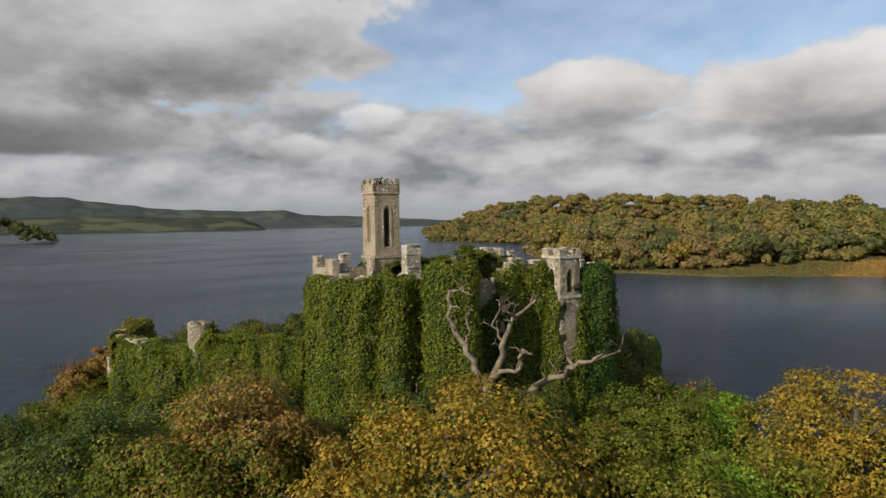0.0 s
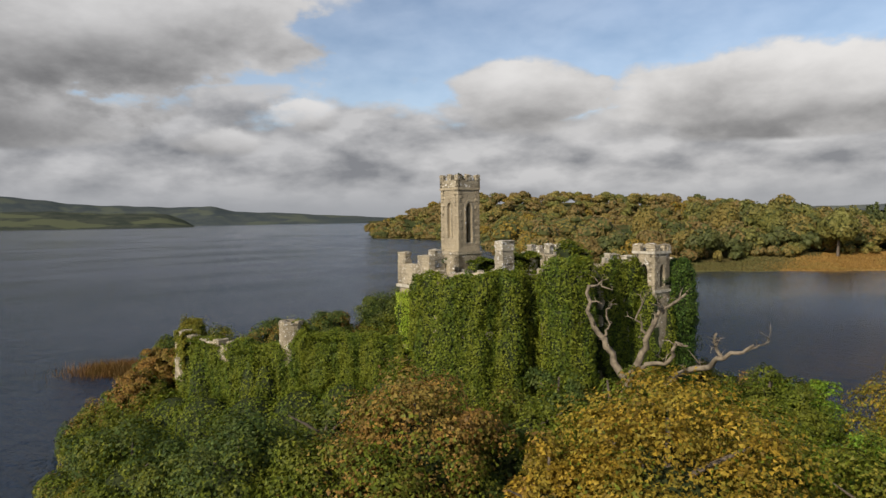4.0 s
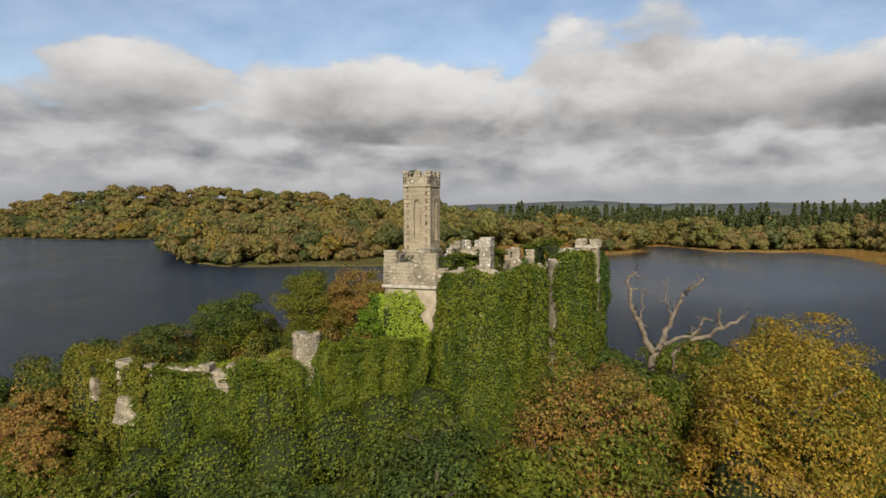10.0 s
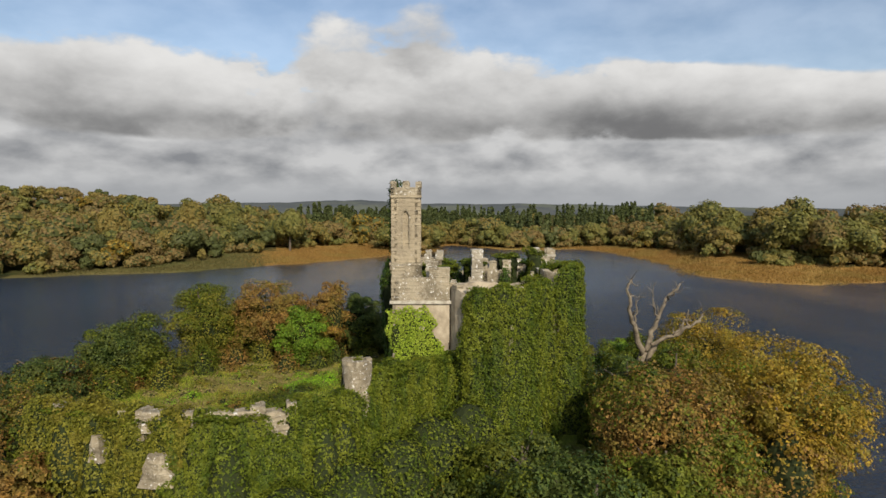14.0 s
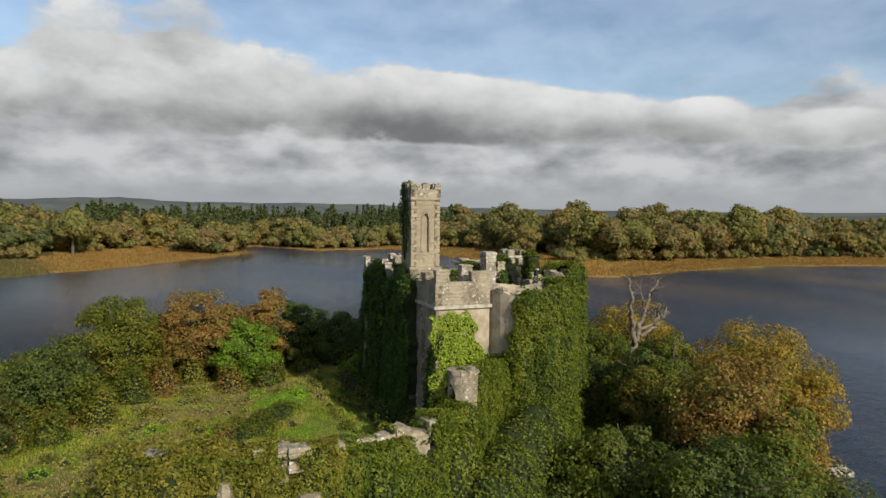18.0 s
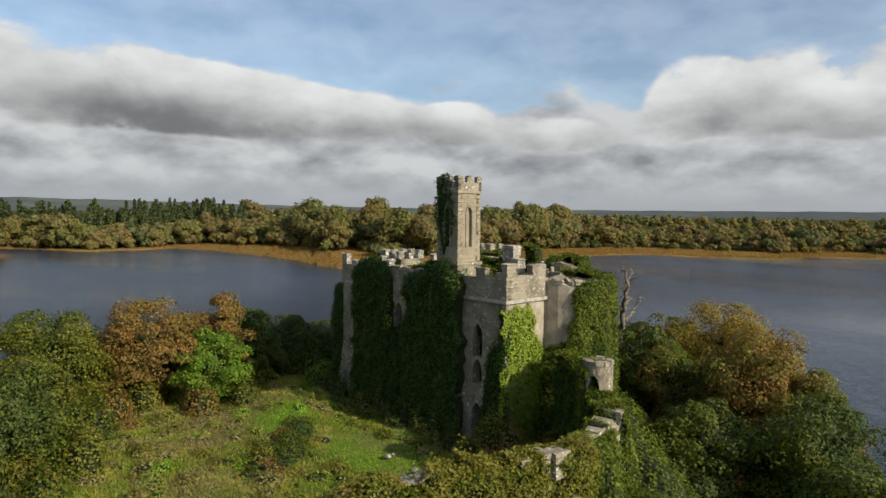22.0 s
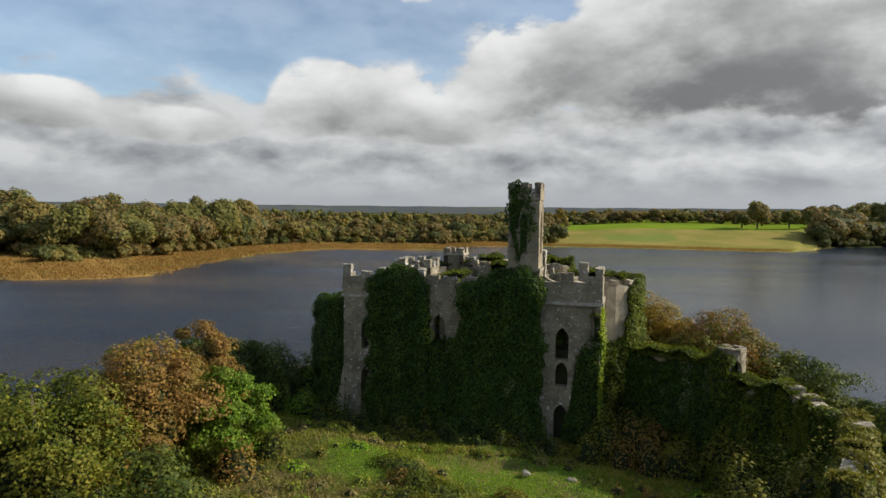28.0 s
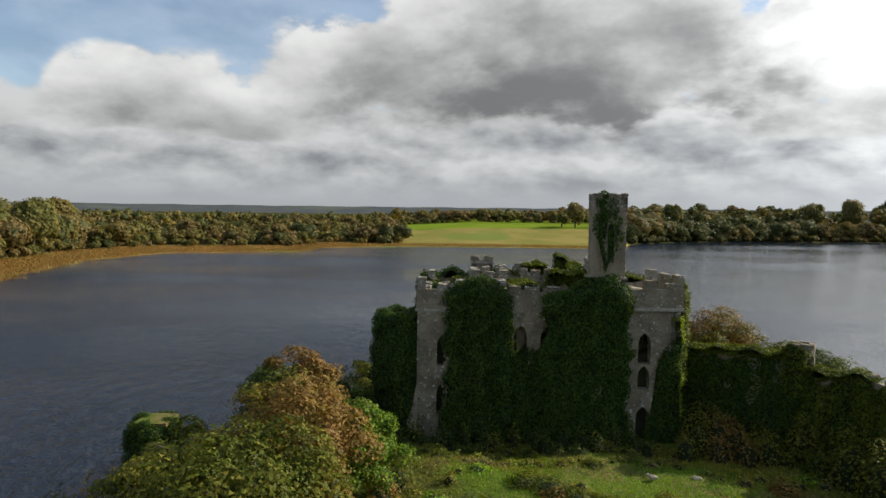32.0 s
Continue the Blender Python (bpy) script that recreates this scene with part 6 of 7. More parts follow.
def small_turret():
    ob = thing("turret", "small round stone turret with a pointed doorway on the yard wall", "turret")
    bm = bmesh.new()
    c = Vector((-19.8, 51.65, 0))
    r0, r1, zb, zt = 0.92, 0.56, 9.7, 13.15
    door, half = radians(138), 0.40
    rng = random.Random(3)
    wide = half / r0
    angles = [door + wide * k / 3 for k in range(-3, 4)] + [door + wide + (math.tau - 2 * wide) * k / 17 for k in range(1, 17)]
    cols = []
    for t in angles:
        in_door = abs(t - door) < wide + 1e-4
        head = 11.7 + pointed((t - door) * r0, half) if in_door else 11.9
        top = zt - 0.28 * rng.random()
        w = rng.uniform(-0.02, 0.02)
        cols.append([[bm.verts.new((c.x + (r + w) * math.cos(t), c.y + (r + w) * math.sin(t), z)) for r in (r0, r1)] for z in (zb, 9.95, head, top)])
    for i in range(len(cols)):
        a, b = cols[i], cols[(i + 1) % len(cols)]
        for j in range(3):
            (p, q), (r, s) = a[j], b[j]
            (p2, q2), (r2, s2) = a[j + 1], b[j + 1]
            if i < 6 and j == 1:
                if i == 0:
                    bm.faces.new((p, q, q2, p2))
                if i == 5:
                    bm.faces.new((s, r, r2, s2))
                continue
            bm.faces.new((p, r, r2, p2))
            bm.faces.new((s, q, q2, s2))
            if j == 2 or i < 6:
                bm.faces.new((p2, r2, s2, q2))
            if i < 6 and j == 2:
                bm.faces.new((r, p, q, s))
    part("shell", bm, STONE, ob)
    # coping stones round the rim
    for k in range(11):
        t = math.tau * k / 11
        bm = bmesh.new()
        box(bm, 0.50, 0.92, -0.24, 0.24, 12.95, 13.06 + 0.16 * rng.random(), Matrix.Translation(c) @ Matrix.Rotation(t, 4, "Z"), 0.03)
        part("coping_stone", bm, STONE, ob)


small_turret()

for k, (u, v, z, r) in enumerate([(1.4, 2.6, 16.6, 0.8), (3.4, 1.2, 16.4, 0.7), (4.4, 3.6, 16.9, 0.9), (6.0, 5.2, 16.8, 0.9), (8.0, 4.2, 16.9, 1.0), (8.6, 1.2, 17.3, 0.8), (10.8, 5.6, 17.3, 1.0), (13.6, 2.0, 17.2, 0.8), (13.4, 8.2, 17.2, 0.9), (11.4, 11.6, 17.4, 0.9),
                                  (18.4, 2.2, 17.4, 0.8), (18.2, 7.8, 16.6, 1.0), (2.6, 8.6, 17.0, 0.9), (16.0, 5.6, 17.0, 0.9), (8.4, 9.6, 17.6, 0.8)]):
    p = uv(u, v)
    ivy_mound(p.x, p.y, r, z, z - 4.0, IVY if k % 2 else IVY_DARK, 430 + k)
ivy(along_ring((-19.8, 51.65), 0.9, -30, 100), 9.0, 12.8, 0.30, IVY, 240, "ivy over the little turret", 110, 0.18, 0.7, world_frame=True)


# ---- loose stones and remains ----
def boulder(x, y, z, r, seed, label):
    rng = np.random.default_rng(seed)
    t, f = np.meshgrid(np.linspace(0, math.pi, 9), np.linspace(0, math.tau, 17), indexing="ij")
    d = np.stack([np.sin(t) * np.cos(f), np.sin(t) * np.sin(f), np.cos(t)], -1)
    g = d * (1 + 0.22 * bumpy(d * 2.5, 1.0, seed)[..., None]) * np.array([r, r * 0.7, r * 0.36]) + np.array([x, y, z])
    tagged(sheet("stone", g, STONE_PALE, smooth=False), label, "stone", "stones on the grass")


boulder(-11.2, 63.7, 4.5, 0.34, 1, "pale fallen stone lying in the grass")
boulder(-10.8, 63.3, 4.45, 0.2, 2, "small pale stone beside a larger one")
boulder(-13.9, 62.1, 4.5, 0.34, 3, "pale flat stone lying in the grass")


def jetty():
    ob = thing("jetty", "short grey stone landing stage at the water's edge", "jetty")
    m = pose(3.4, 22.6, 0, 0, 0, 8)
    rng = random.Random(9)
    for k in range(5):
        bm = bmesh.new()
        box(bm, -0.9, 0.9, -1.6 + k * 0.9, -1.6 + k * 0.9 + 0.87, -0.6, 0.42 + rng.uniform(-0.03, 0.03), m, 0.02, 0.03)
        part("slab", bm, CAPSTONE, ob)


jetty()


def stub_ruin():
    ob = thing("ruined_stub", "low flat-topped stub of masonry wrapped in ivy", "ruin")
    part("masonry", block(pose(24.6, 77.6, 0.2, 0, 0, 30), -1.2, 2.4, 2.2, 6.0, 0.0, random.Random(5)), STONE, ob)
    part("cap", block(pose(24.6, 77.6, 6.15, 0, 0, 30), -1.3, 2.6, 2.4, 0.3, 0.0, random.Random(6)), GRASS, ob)


stub_ruin()
ivy(along_ring((24.2, 78.6), 1.75, 0, 359), 0.3, 6.1, 0.45, IVY_DARK, 241, "dark ivy round a stub of wall", 100, 0.18, 0.6, world_frame=True, lean=0.6)


# ---- the far shores ----
SHORES = [
    # name, water's edge, land heights by distance from it
    ("north", [(-16, 712), (-6, 690), (27, 666), (52, 598), (107, 560), (190, 545), (300, 545), (420, 520)]),
    ("east", [(75, 345), (50, 312), (46, 290), (54, 258), (78, 246), (96, 230), (122, 226), (160, 217), (202, 217), (249, 212), (262, 226), (300, 244), (318, 240), (304, 213), (292, 185),
              (322, 154), (294, 122), (223, 76), (192, 66), (177, 46), (180, 28), (212, 0), (249, -42), (268, -95), (250, -118), (226, -150), (247, -185), (216, -233), (156, -278),
              (128, -294), (106, -312), (104, -350), (108, -392), (89, -457), (20, -545), (-67, -619), (-220, -700), (-420, -740)]),
]
EYE_XY = np.array([-8.0, 58.0])


def resample(pts, step):
    pts = np.array(pts, float)
    d = np.concatenate([[0], np.cumsum(np.linalg.norm(np.diff(pts, axis=0), axis=1))])
    s = np.arange(0, d[-1], step)
    return np.stack([np.interp(s, d, pts[:, 0]), np.interp(s, d, pts[:, 1])], -1)


def rise(bearing, dist, name="east"):
    """Height of the land behind the shore, by bearing (degrees clockwise from +y) and distance from the water."""
    b = np.asarray(bearing)
    if name == "north":
        hill = np.interp(b, [-5, 0, 4, 9, 18, 28, 40], [2, 11, 25, 36, 37, 31, 24])
    else:
        hill = np.interp(b, [5, 18, 28, 38, 46, 52, 65, 80, 100, 115, 125, 140, 150, 160, 172, 190], [6, 12, 13, 15, 9, 6, 8, 10, 9, 7, 5, 6, 12, 12, 16, 18])
    k = np.clip(dist / 170.0, 0, 1)
    return 0.35 + hill * k * k * (3 - 2 * k)


def reed_width(b):
    """Width of the reed bed before the trees, by bearing."""
    return np.interp(b, [8, 14, 20, 26, 34, 44, 50, 53, 56, 64, 72, 78, 86, 96, 104, 112, 122, 130, 138, 140, 163.5, 165], [0, 0, 3, 9, 26, 56, 70, 60, 10, 3, 6, 42, 60, 52, 42, 42, 42, 40, 34, 24, 16, 0])


def bearing_of(p):
    d = np.asarray(p) - EYE_XY
    return np.degrees(np.arctan2(d[..., 0], d[..., 1]))


LAND = {}
for name, pts in SHORES:
    line = resample(pts, 6.5)
    line = line + 1.5 * np.stack([np.sin(np.arange(len(line)) * 1.3), np.cos(np.arange(len(line)) * 1.7)], -1)
    out = unit(line - EYE_XY)
    rows = np.array([-3, 0, 6, 15, 30, 50, 80, 120, 170, 240, 340, 500, 800, 1400, 2400, 3600])
    g = line[None] + out[None] * rows[:, None, None]
    b = bearing_of(g)
    z = np.where(rows[:, None] < 0, -0.6, rise(b, np.maximum(rows, 0)[:, None] * np.ones_like(b), name))
    LAND[name] = (line, out)
    idx = np.zeros((len(rows) - 1, len(line) - 1), int)
    bb = b[:-1, :-1]
    rr = rows[:-1, None] * np.ones_like(bb)
    if name == "east":
        idx[rr < reed_width(bb)] = 1
        idx[(idx == 1) & (bb < 41)] = 4
        idx[(bb > 140) & (bb < 165) & (rr < 120)] = 3
        idx[(bb > 142.5) & (bb < 165) & (rr >= 120) & (rr < 500)] = 2
        idx[(bb > 165) & (rr < 30)] = 0
    tagged(sheet("shore_" + name, np.concatenate([g, z[..., None]], -1), [FOREST_FLOOR, REED_BED, PASTURE, MARSH, SEDGE_BED], index=idx), "wooded lake shore with reed beds and pasture", "shore", kind="structure")

# woods: broadleaved trees as crowns of leaf clumps, thick along the shore
BROAD = [FAR_GREEN, FAR_OLIVE, FAR_RUSSET, FAR_DARK, FAR_GOLD]


def far_tree(rng, x, y, z, h, r, cards, size, lobes=8, fine=(6, 10)):
    """A rounded crown: uneven lobes over a dome, roughened with leaves."""
    c = np.array([x, y, z])
    up = np.linspace(0.95, -0.35, lobes)
    turn = np.arange(lobes) * 2.4 + rng.uniform(0, math.tau)
    flat = np.sqrt(1 - up * up)
    lc = np.stack([flat * np.cos(turn), flat * np.sin(turn), up], -1) * np.array([r * 0.55, r * 0.55, h * 0.25]) * rng.uniform(0.7, 1.2, (lobes, 1)) + np.array([0, 0, h * 0.56])
    half = np.array([r * 0.52, r * 0.52, h * 0.23]) * rng.uniform(0.5, 1.15, (lobes, 1))
    t, f = np.meshgrid(np.linspace(0.1, math.pi - 0.5, fine[0]), np.linspace(0, math.tau, fine[1] + 1), indexing="ij")
    d = np.stack([np.sin(t) * np.cos(f), np.sin(t) * np.sin(f), np.cos(t)], -1)
    out = []
    for i in range(lobes):
        g = d * half[i] * 0.80 + lc[i]
        out.append(halves(np.stack([g[:-1, :-1], g[1:, :-1], g[1:, 1:], g[:-1, 1:]], 2).reshape(-1, 4, 3)))
    k = rng.choice(lobes, cards, p=half[:, 0] ** 2 / (half[:, 0] ** 2).sum())
    e = unit(rng.normal(0, 1, (cards, 3)) + np.array([0, 0, 0.3]))
    p = lc[k] + e * half[k] * rng.uniform(0.80, 1.04, (cards, 1)) * (1 + 0.14 * bumpy(e * 5 + x, 1.0, y)[:, None])
    out.append(leaves(p, e, size, rng, droop=0.1, loose=0.30, long=1.1))
    # inner lobes are flagged so a darker colour can paint the gaps' shade
    inner = sum(len(o) for o in out[:-1])
    return np.concatenate(out) + c, np.arange(inner + cards) < inner


def conifer(rng, x, y, z, h, r, cards):
    k = rng.uniform(0, 1, cards) ** 0.7
    a = rng.uniform(0, math.tau, cards)
    rr = r * (1 - k * 0.95) * rng.uniform(0.5, 1.0, cards)
    zz = h * (0.08 + 0.92 * k) - rr * 0.25
    p = np.stack([x + rr * np.cos(a), y + rr * np.sin(a), z + zz], -1)
    n = np.stack([np.cos(a), np.sin(a), 0.6 + 0 * a], -1)
    return leaves(p, n, 1.7, rng, droop=0.3, loose=0.3, long=1.3)


def woods():
    rng = np.random.default_rng(11)
    parts, index = [], []
    cones = []
    for name, (line, out) in LAND.items():
        for i in range(len(line)):
            b0 = float(bearing_of(line[i]))
            d0 = float(np.linalg.norm(line[i] - EYE_XY))
            if b0 > 190 or (name == "north" and b0 > 34):
                continue
            # reed beds keep the trees back; the pasture is open
            gap = 0.0 if name == "north" else 260.0 if 143 < b0 < 165.3 else float(reed_width(b0))
            for row, away in enumerate((2, 7, 13, 20, 28, 38, 50, 66, 85, 108, 136, 168)):
                if rng.random() < (0.10 if row < 6 else 0.2 if name == "north" else 0.5):
                    continue
                dist = gap + away
                p = line[i] + out[i] * (dist + rng.uniform(-4, 4)) + rng.normal(0, 2.5, 2)
                b, lean = float(bearing_of(p)), 0.0
                z = float(rise(b, np.array(dist), name))
                far = d0 + dist
                shrub = away < 9
                h = rng.uniform(4, 8) if shrub else rng.uniform(10, 16)
                if name == "north":
                    h *= min(1.0, 0.5 + 0.06 * max(b0 + 1, 0))
                if not shrub and rng.random() < 0.14:
                    h *= 1.15 if name == "north" else 1.35
                if not shrub and name == "east" and (92 < b0 < 113 or b0 > 165):
                    h *= 1.28
                if name == "east" and 112 < b0 < 140:
                    h *= 0.72
                if name == "east" and 46 < b0 < 80 and away > 30 and rng.random() < 0.8:
                    for again in range(3):
                        s = p + rng.normal(0, 3.5, 2)
                        cones.append(conifer(rng, s[0], s[1], z, rng.uniform(13, 21), rng.uniform(2.8, 4.0), 150))
                    continue
                r = h * (rng.uniform(0.62, 0.85) if name == "north" and row > 5 else rng.uniform(0.42, 0.72))
                cards = int(np.interp(far, [200, 400, 900], [560, 400, 200])) if row < 3 else 90
                size = float(np.interp(far, [200, 400, 900], [0.95, 1.2, 1.8]))
                if row >= 3:
                    size *= 1.3
                cards = int(cards * min(max(r / 5.0, 0.7), 2.2) ** 2)
                v, core = far_tree(rng, p[0], p[1], z - 0.5 - 0.1 * h, h, r, cards, size, *((7, (4, 7)) if row < 3 else (4, (4, 6))))
                m = rng.choice(5, p=[0.20, 0.20, 0.42, 0.13, 0.05] if b0 < 45 else [0.20, 0.30, 0.34, 0.12, 0.04])
                # these woods look backlit: their shaded side is put into the leaf colour
                if b0 > 165 and rng.random() < 0.7:
                    m = 3
                parts.append(v)
                # inner lobes get the dark colour in place of shade
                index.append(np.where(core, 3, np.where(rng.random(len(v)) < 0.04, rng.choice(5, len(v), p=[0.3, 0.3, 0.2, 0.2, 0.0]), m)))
    tagged(quads("far_woods", np.concatenate(parts), BROAD, index=np.concatenate(index)), "mixed autumn woods along the far shores", "woods", kind="stuff")
    tagged(quads("conifer_woods", np.concatenate(cones), [CONIFER]), "dark spruce plantation behind the shore", "woods", kind="stuff")


woods()


def spit_scrub():
    """Willow scrub on the reed spit."""
    rng = np.random.default_rng(29)
    for x, y, h, r in [(229, 46, 6.5, 5.0), (234, 40, 8.0, 6.0), (240, 33, 7.5, 5.5), (236, 27, 5.5, 4.5), (246, 22, 7.0, 5.5), (244, 48, 8.5, 6.0), (250, 38, 9.0, 6.5), (226, 40, 4.5, 3.8), (258, 52, 9.0, 6.5), (233, 33, 5.0, 4.0)]:
        ob = thing("bush", "grey-green willow scrub among tawny reeds", "bush", "scrub on the reed spit")
        ob.location = (x, y, 0.6)
        v, core = far_tree(rng, 0, 0, -0.2 * h, h * 1.15, r, 1000, 0.85, 8, (4, 7))
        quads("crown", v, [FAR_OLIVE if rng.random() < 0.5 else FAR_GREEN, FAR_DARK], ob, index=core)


spit_scrub()


def oaks():
    """Broad old trees that stand out over the woods."""
    rng = np.random.default_rng(17)
    for k, (x, y, top, r) in enumerate([(151, 287, 28.5, 8), (175, 290, 31, 10), (184, 256, 25, 9), (115, 292, 26.5, 8), (298, 79, 29, 11), (266, 64, 26.5, 10), (254, 48, 25.5, 10), (252, 9, 25, 9), (277, -18, 26.5, 10), (309, -61, 29.5, 11),
                                       (274, -36, 28.5, 10), (240, 38, 26, 9), (-40, -654, 46, 15), (-6, -608, 41, 13), (-70, -690, 44, 16), (282, -44, 27, 9), (318, -72, 27, 9), (290, 66, 25, 9)]):
        p = np.array([x, y], float)
        gap = 60.0
        z = float(rise(float(bearing_of(p)), np.array(gap)))
        h = top - z + 1.0
        ob = thing("oak", "broad dark old tree rising over the far woods", "tree", "old trees over the woods")
        ob.location = (x, y, z - 1.0)
        v, core = far_tree(rng, 0, 0, -0.06 * h, h, r, 3600, 1.2, 12, (5, 8))
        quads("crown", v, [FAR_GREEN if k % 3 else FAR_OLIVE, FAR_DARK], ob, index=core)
        bm = bmesh.new()
        tube(bm, [Vector((0, 0, -0.5)), Vector((0.2, 0, h * 0.3)), Vector((0, 0.2, h * 0.6))], [0.7, 0.5, 0.2])
        part("trunk", bm, BARK, ob)


oaks()


def hedges():
    """Trees that stand by themselves on the pasture, and the belt of trees behind it."""
    rng = np.random.default_rng(5)
    for x, y, h, r, m in [(168, -425, 24, 9, LEAF_GOLD), (150, -440, 16, 6, LEAF_DARK), (138, -445, 15, 5.5, LEAF_DARK), (96, -470, 22, 8, LEAF_DARK), (182, -430, 15, 6, LEAF_DARK)]:
        z = float(rise(float(bearing_of(np.array([x, y]))), np.array(150.0)))
        ob = thing("tree", "lone broad tree on the green pasture", "tree", "trees on the pasture")
        ob.location = (x, y, z - 0.4)
        v, core = far_tree(rng, 0, 0, -0.12 * h, h, r, 1400, 1.5, 11, (5, 8))
        quads("crown", v, [FAR_OLIVE if m == LEAF_GOLD else FAR_GREEN, FAR_DARK], ob, index=core)
        bm = bmesh.new()
        tube(bm, [Vector((0, 0, -0.5)), Vector((0, 0, h * 0.3)), Vector((0.2, 0, h * 0.6))], [0.6, 0.5, 0.2])
        part("trunk", bm, BARK, ob)
    v, idx = [], []
    for k in range(620):
        b = rng.uniform(100, 186)
        d = rng.uniform(640, 900)
        p = EYE_XY + d * np.array([math.sin(radians(b)), math.cos(radians(b))])
        q = far_tree(rng, p[0], p[1], float(rise(b, np.array(300.0))) - 1, rng.uniform(9, 16), rng.uniform(5, 8), 80, 2.0, 3, (4, 6))[0]
        v.append(q)
        idx.append(np.full(len(q), rng.choice(3)))
    tagged(quads("tree_belt", np.concatenate(v), [FAR_DARK, FAR_GREEN, FAR_OLIVE], index=np.concatenate(idx)), "belt of distant field trees", "woods", kind="stuff")


hedges()


def hills():
    """Low hills on the horizon, by azimuth, and a wooded shore before them."""
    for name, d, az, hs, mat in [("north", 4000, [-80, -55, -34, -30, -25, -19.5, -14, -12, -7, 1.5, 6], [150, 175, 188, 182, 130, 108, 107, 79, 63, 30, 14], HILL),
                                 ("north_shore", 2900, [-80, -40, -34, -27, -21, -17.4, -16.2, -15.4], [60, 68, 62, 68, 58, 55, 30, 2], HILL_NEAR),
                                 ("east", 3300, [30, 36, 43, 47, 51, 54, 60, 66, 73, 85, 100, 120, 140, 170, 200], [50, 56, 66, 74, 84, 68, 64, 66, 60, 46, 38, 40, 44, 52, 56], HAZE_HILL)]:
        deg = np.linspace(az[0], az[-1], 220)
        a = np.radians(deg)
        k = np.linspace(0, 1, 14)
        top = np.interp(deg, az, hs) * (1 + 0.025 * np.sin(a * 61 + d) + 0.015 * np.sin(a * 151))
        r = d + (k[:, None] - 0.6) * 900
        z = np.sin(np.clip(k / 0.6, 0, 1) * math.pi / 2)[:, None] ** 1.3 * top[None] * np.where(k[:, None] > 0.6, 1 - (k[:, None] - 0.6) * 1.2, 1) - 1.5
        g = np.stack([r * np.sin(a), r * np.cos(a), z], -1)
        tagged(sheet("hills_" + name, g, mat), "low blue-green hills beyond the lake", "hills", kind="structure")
    # wooded islet far out to the north-west
    rng = np.random.default_rng(8)
    v = []
    for k in range(400):
        b, d = rng.uniform(-46, -31.2), rng.uniform(990, 1180)
        rise_ = np.clip((-31.0 - b) / 3.6, 0, 1) * np.clip((d - 975) / 60, 0, 1)
        x, y = d * math.sin(radians(b)), d * math.cos(radians(b))
        v.append(far_tree(rng, x, y, -3 + 27 * rise_, rng.uniform(11, 17), rng.uniform(6, 9), 90, 2.4, 3, (4, 6))[0])
    tagged(quads("islet_woods", np.concatenate(v), [FAR_DARK]), "dark wooded islet far out on the lake", "woods", kind="stuff")


hills()


# ---- reeds and grass ----
def blades(x, y, z, h, w, rng, lean=0.25):
    n = len(x)
    a = rng.uniform(0, math.tau, n)
    d = np.stack([np.cos(a), np.sin(a), 0 * a], -1) * (w * 0.5)[:, None]
    p = np.stack([x, y, z], -1)
    t = np.stack([rng.normal(0, lean, n) * h, rng.normal(0, lean, n) * h, h], -1)
    return np.stack([p - d, p + d, p + t], 1)


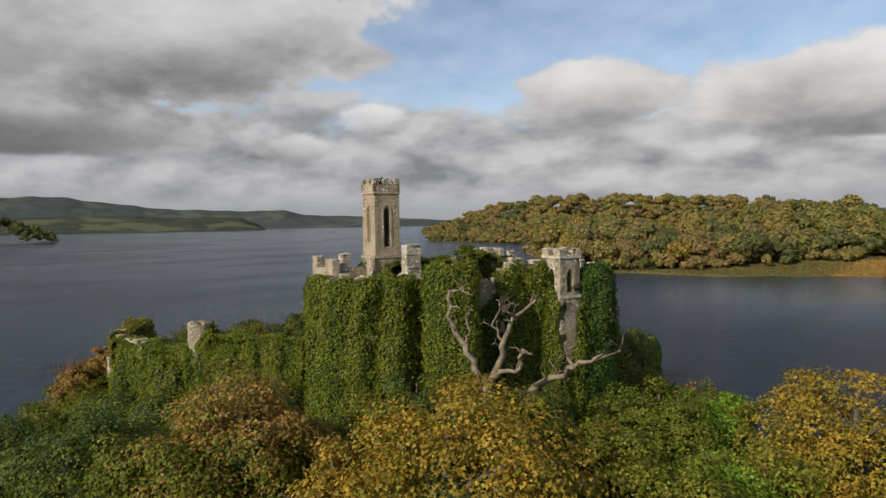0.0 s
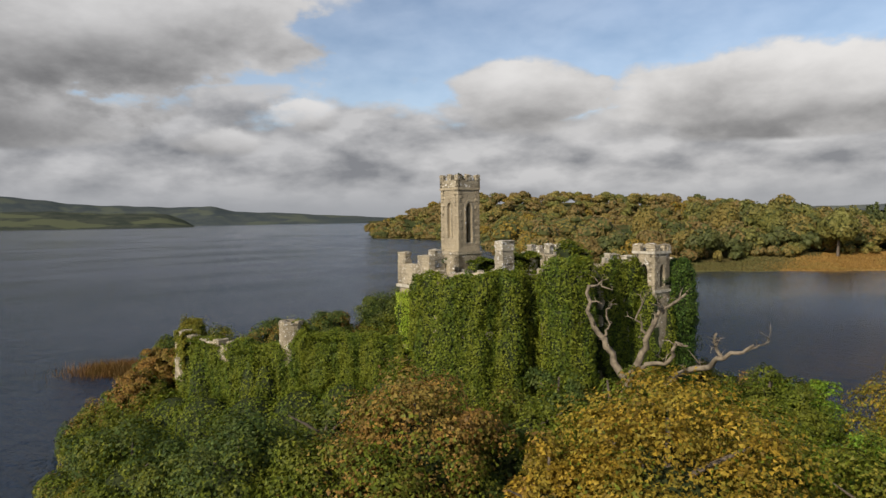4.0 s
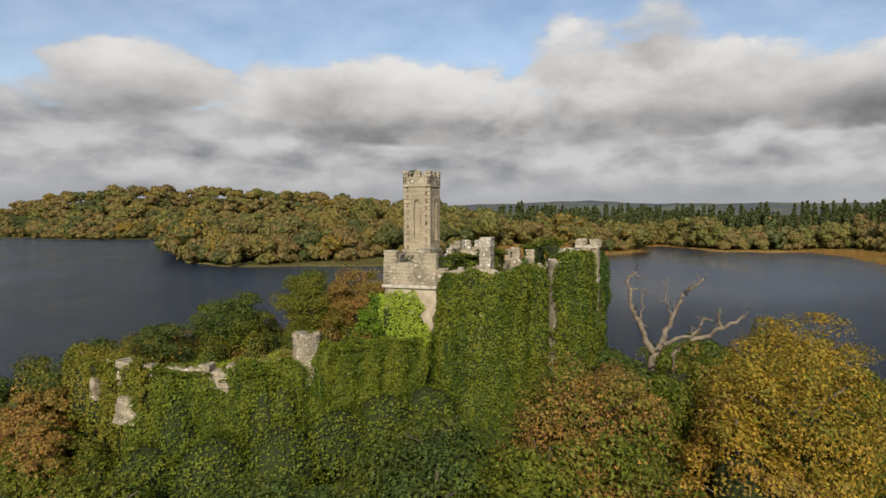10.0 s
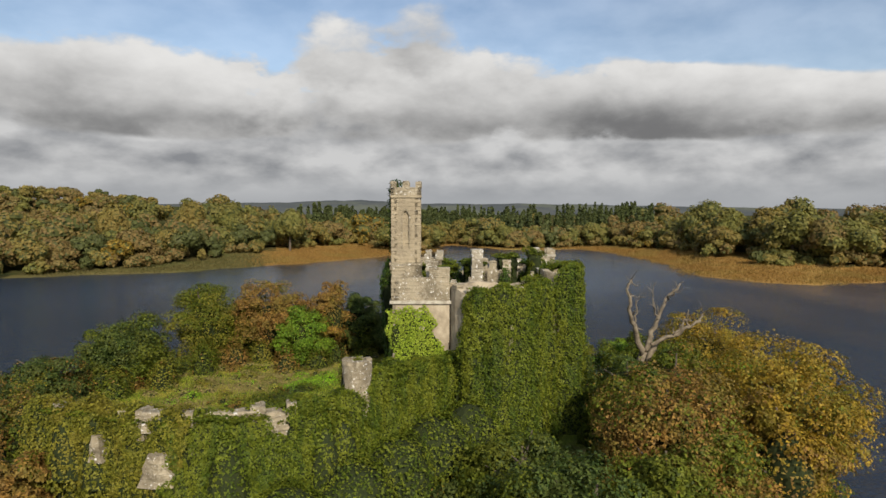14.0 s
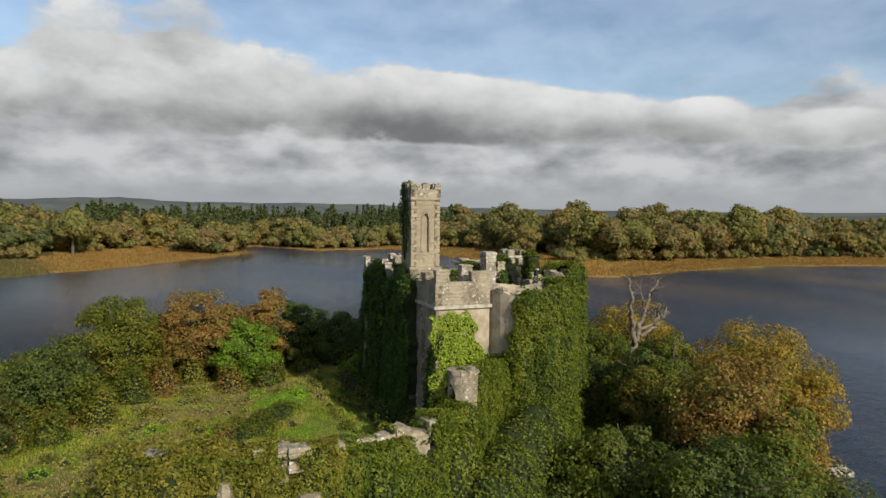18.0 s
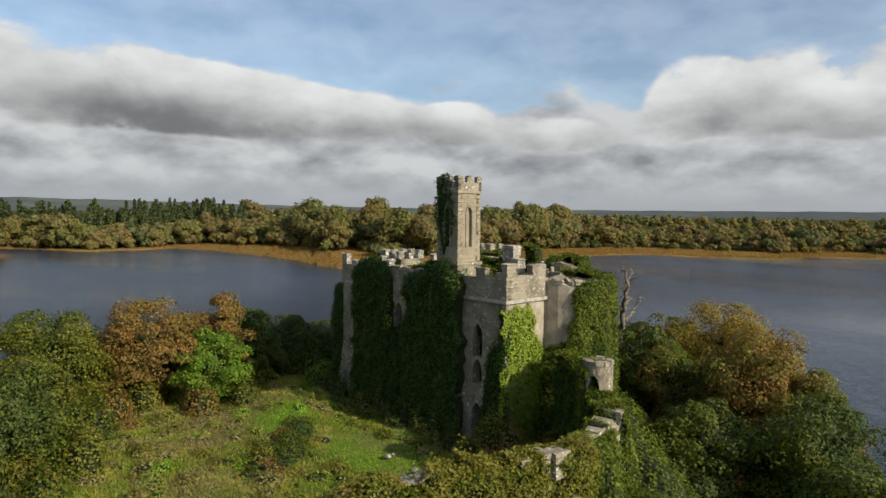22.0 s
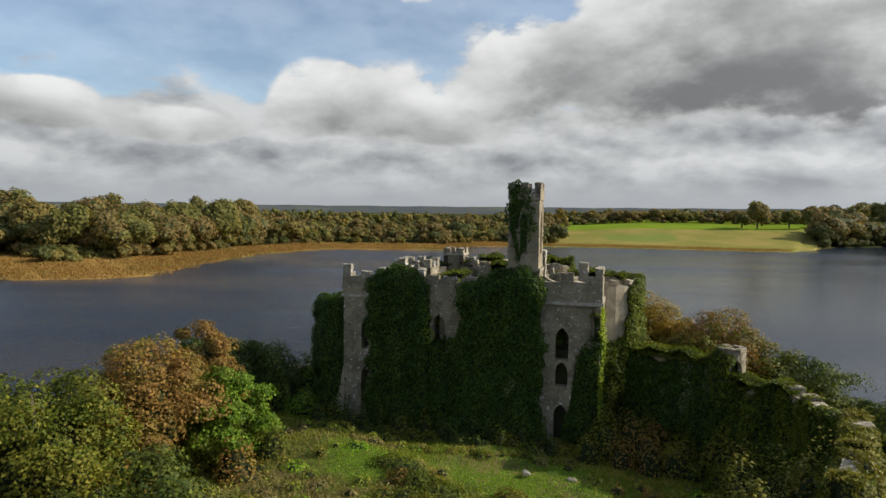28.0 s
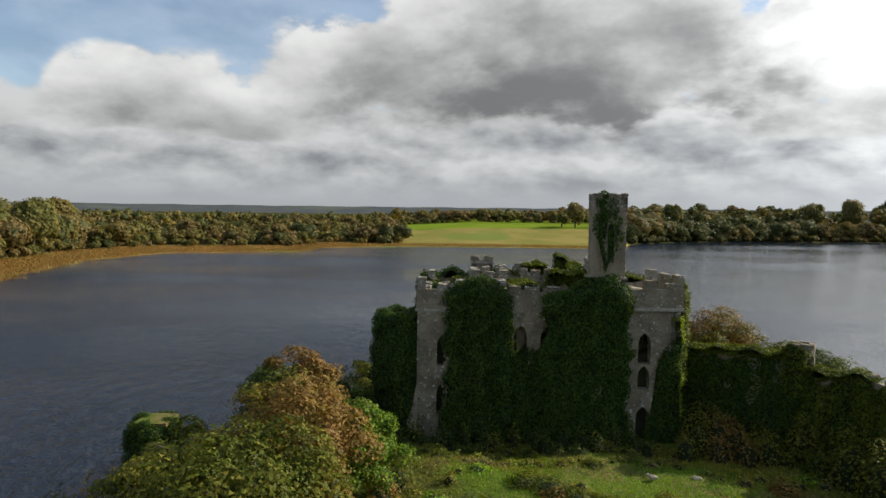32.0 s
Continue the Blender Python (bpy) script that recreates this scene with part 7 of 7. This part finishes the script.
def far_reeds():
    rng = np.random.default_rng(21)
    line, out = LAND["east"]
    b = bearing_of(line)
    v = []
    for i in range(len(line)):
        if b[i] < 20 or b[i] > 163:
            continue
        wide = float(reed_width(b[i]))
        n = int(wide * 24 + 20)
        p = line[i] + out[i] * rng.uniform(-2, wide, (n, 1)) + rng.uniform(-6, 6, (n, 2))
        v.append(blades(p[:, 0], p[:, 1], 0.2 + rise(bearing_of(p), np.maximum((p - line[i]) @ out[i], 0)), rng.uniform(0.25, 0.7, n), rng.uniform(0.2, 0.5, n), rng, 0.5))
    v = np.concatenate(v)
    tagged(quads("reed_beds", v, [REED, SEDGE], index=np.where(bearing_of(v[:, 0, :2]) + rng.normal(0, 1.5, len(v)) < 41, 1, 0)), "tawny reed beds along the lake shore", "reeds", kind="stuff")


far_reeds()


def near_reeds():
    rng = np.random.default_rng(22)
    n = 6000
    x, y = rng.normal(-47.5, 3.4, n), rng.normal(94.5, 1.7, n)
    v = [blades(x, y, np.full(n, -0.1), rng.uniform(0.8, 1.9, n), rng.uniform(0.05, 0.12, n), rng)]
    tagged(quads("reeds", np.concatenate(v), [RUSTY_REED]), "clump of rusty brown reeds in the shallows", "reeds", kind="stuff")


near_reeds()


def meadow():
    rng = np.random.default_rng(23)
    n = 230000
    x, y = rng.uniform(-34, 16, n), rng.uniform(52, 96, n)
    q = np.stack([x - CO[0], y - CO[1]], -1) @ CM
    ok = (q[:, 1] < -1.2) & (np.hypot((x + 8) / 32, (y - 76) / 24) < 1.0)
    # inside the yard wall only
    ok &= ~((x < -20) & (y < 58)) & (x > -30.5 + 0.0 * y)
    x, y = x[ok], y[ok]
    p = np.stack([x, y, 0 * x], -1)
    dry = bumpy(p, 0.33, 2) + 0.5 * bumpy(p, 0.9, 4) + rng.normal(0, 0.25, len(x)) + np.where(y < 70, -0.5, 0.1)
    lush = np.minimum(np.hypot((x + 11) / 7, (y - 64) / 4), np.hypot((x + 2.5) / 4.0, (y - 71.5) / 2.4)) + 0.3 * bumpy(p, 0.9, 7) + rng.normal(0, 0.18, len(x)) < 1
    h = np.where(lush, rng.uniform(0.06, 0.16, len(x)), rng.uniform(0.07, 0.24, len(x)) * (1 + 0.5 * bumpy(p, 0.8, 9)))
    v = blades(x, y, ground_z(x, y) - 0.03, h, rng.uniform(0.05, 0.13, len(x)), rng, 0.5)
    tagged(quads("grass", v, [GRASS_BLADE, STRAW, LUSH], index=np.where(lush, 2, np.where(dry > 0.08, 1, 0))), "long rough grass with dry straw patches", "grass", kind="stuff")


meadow()
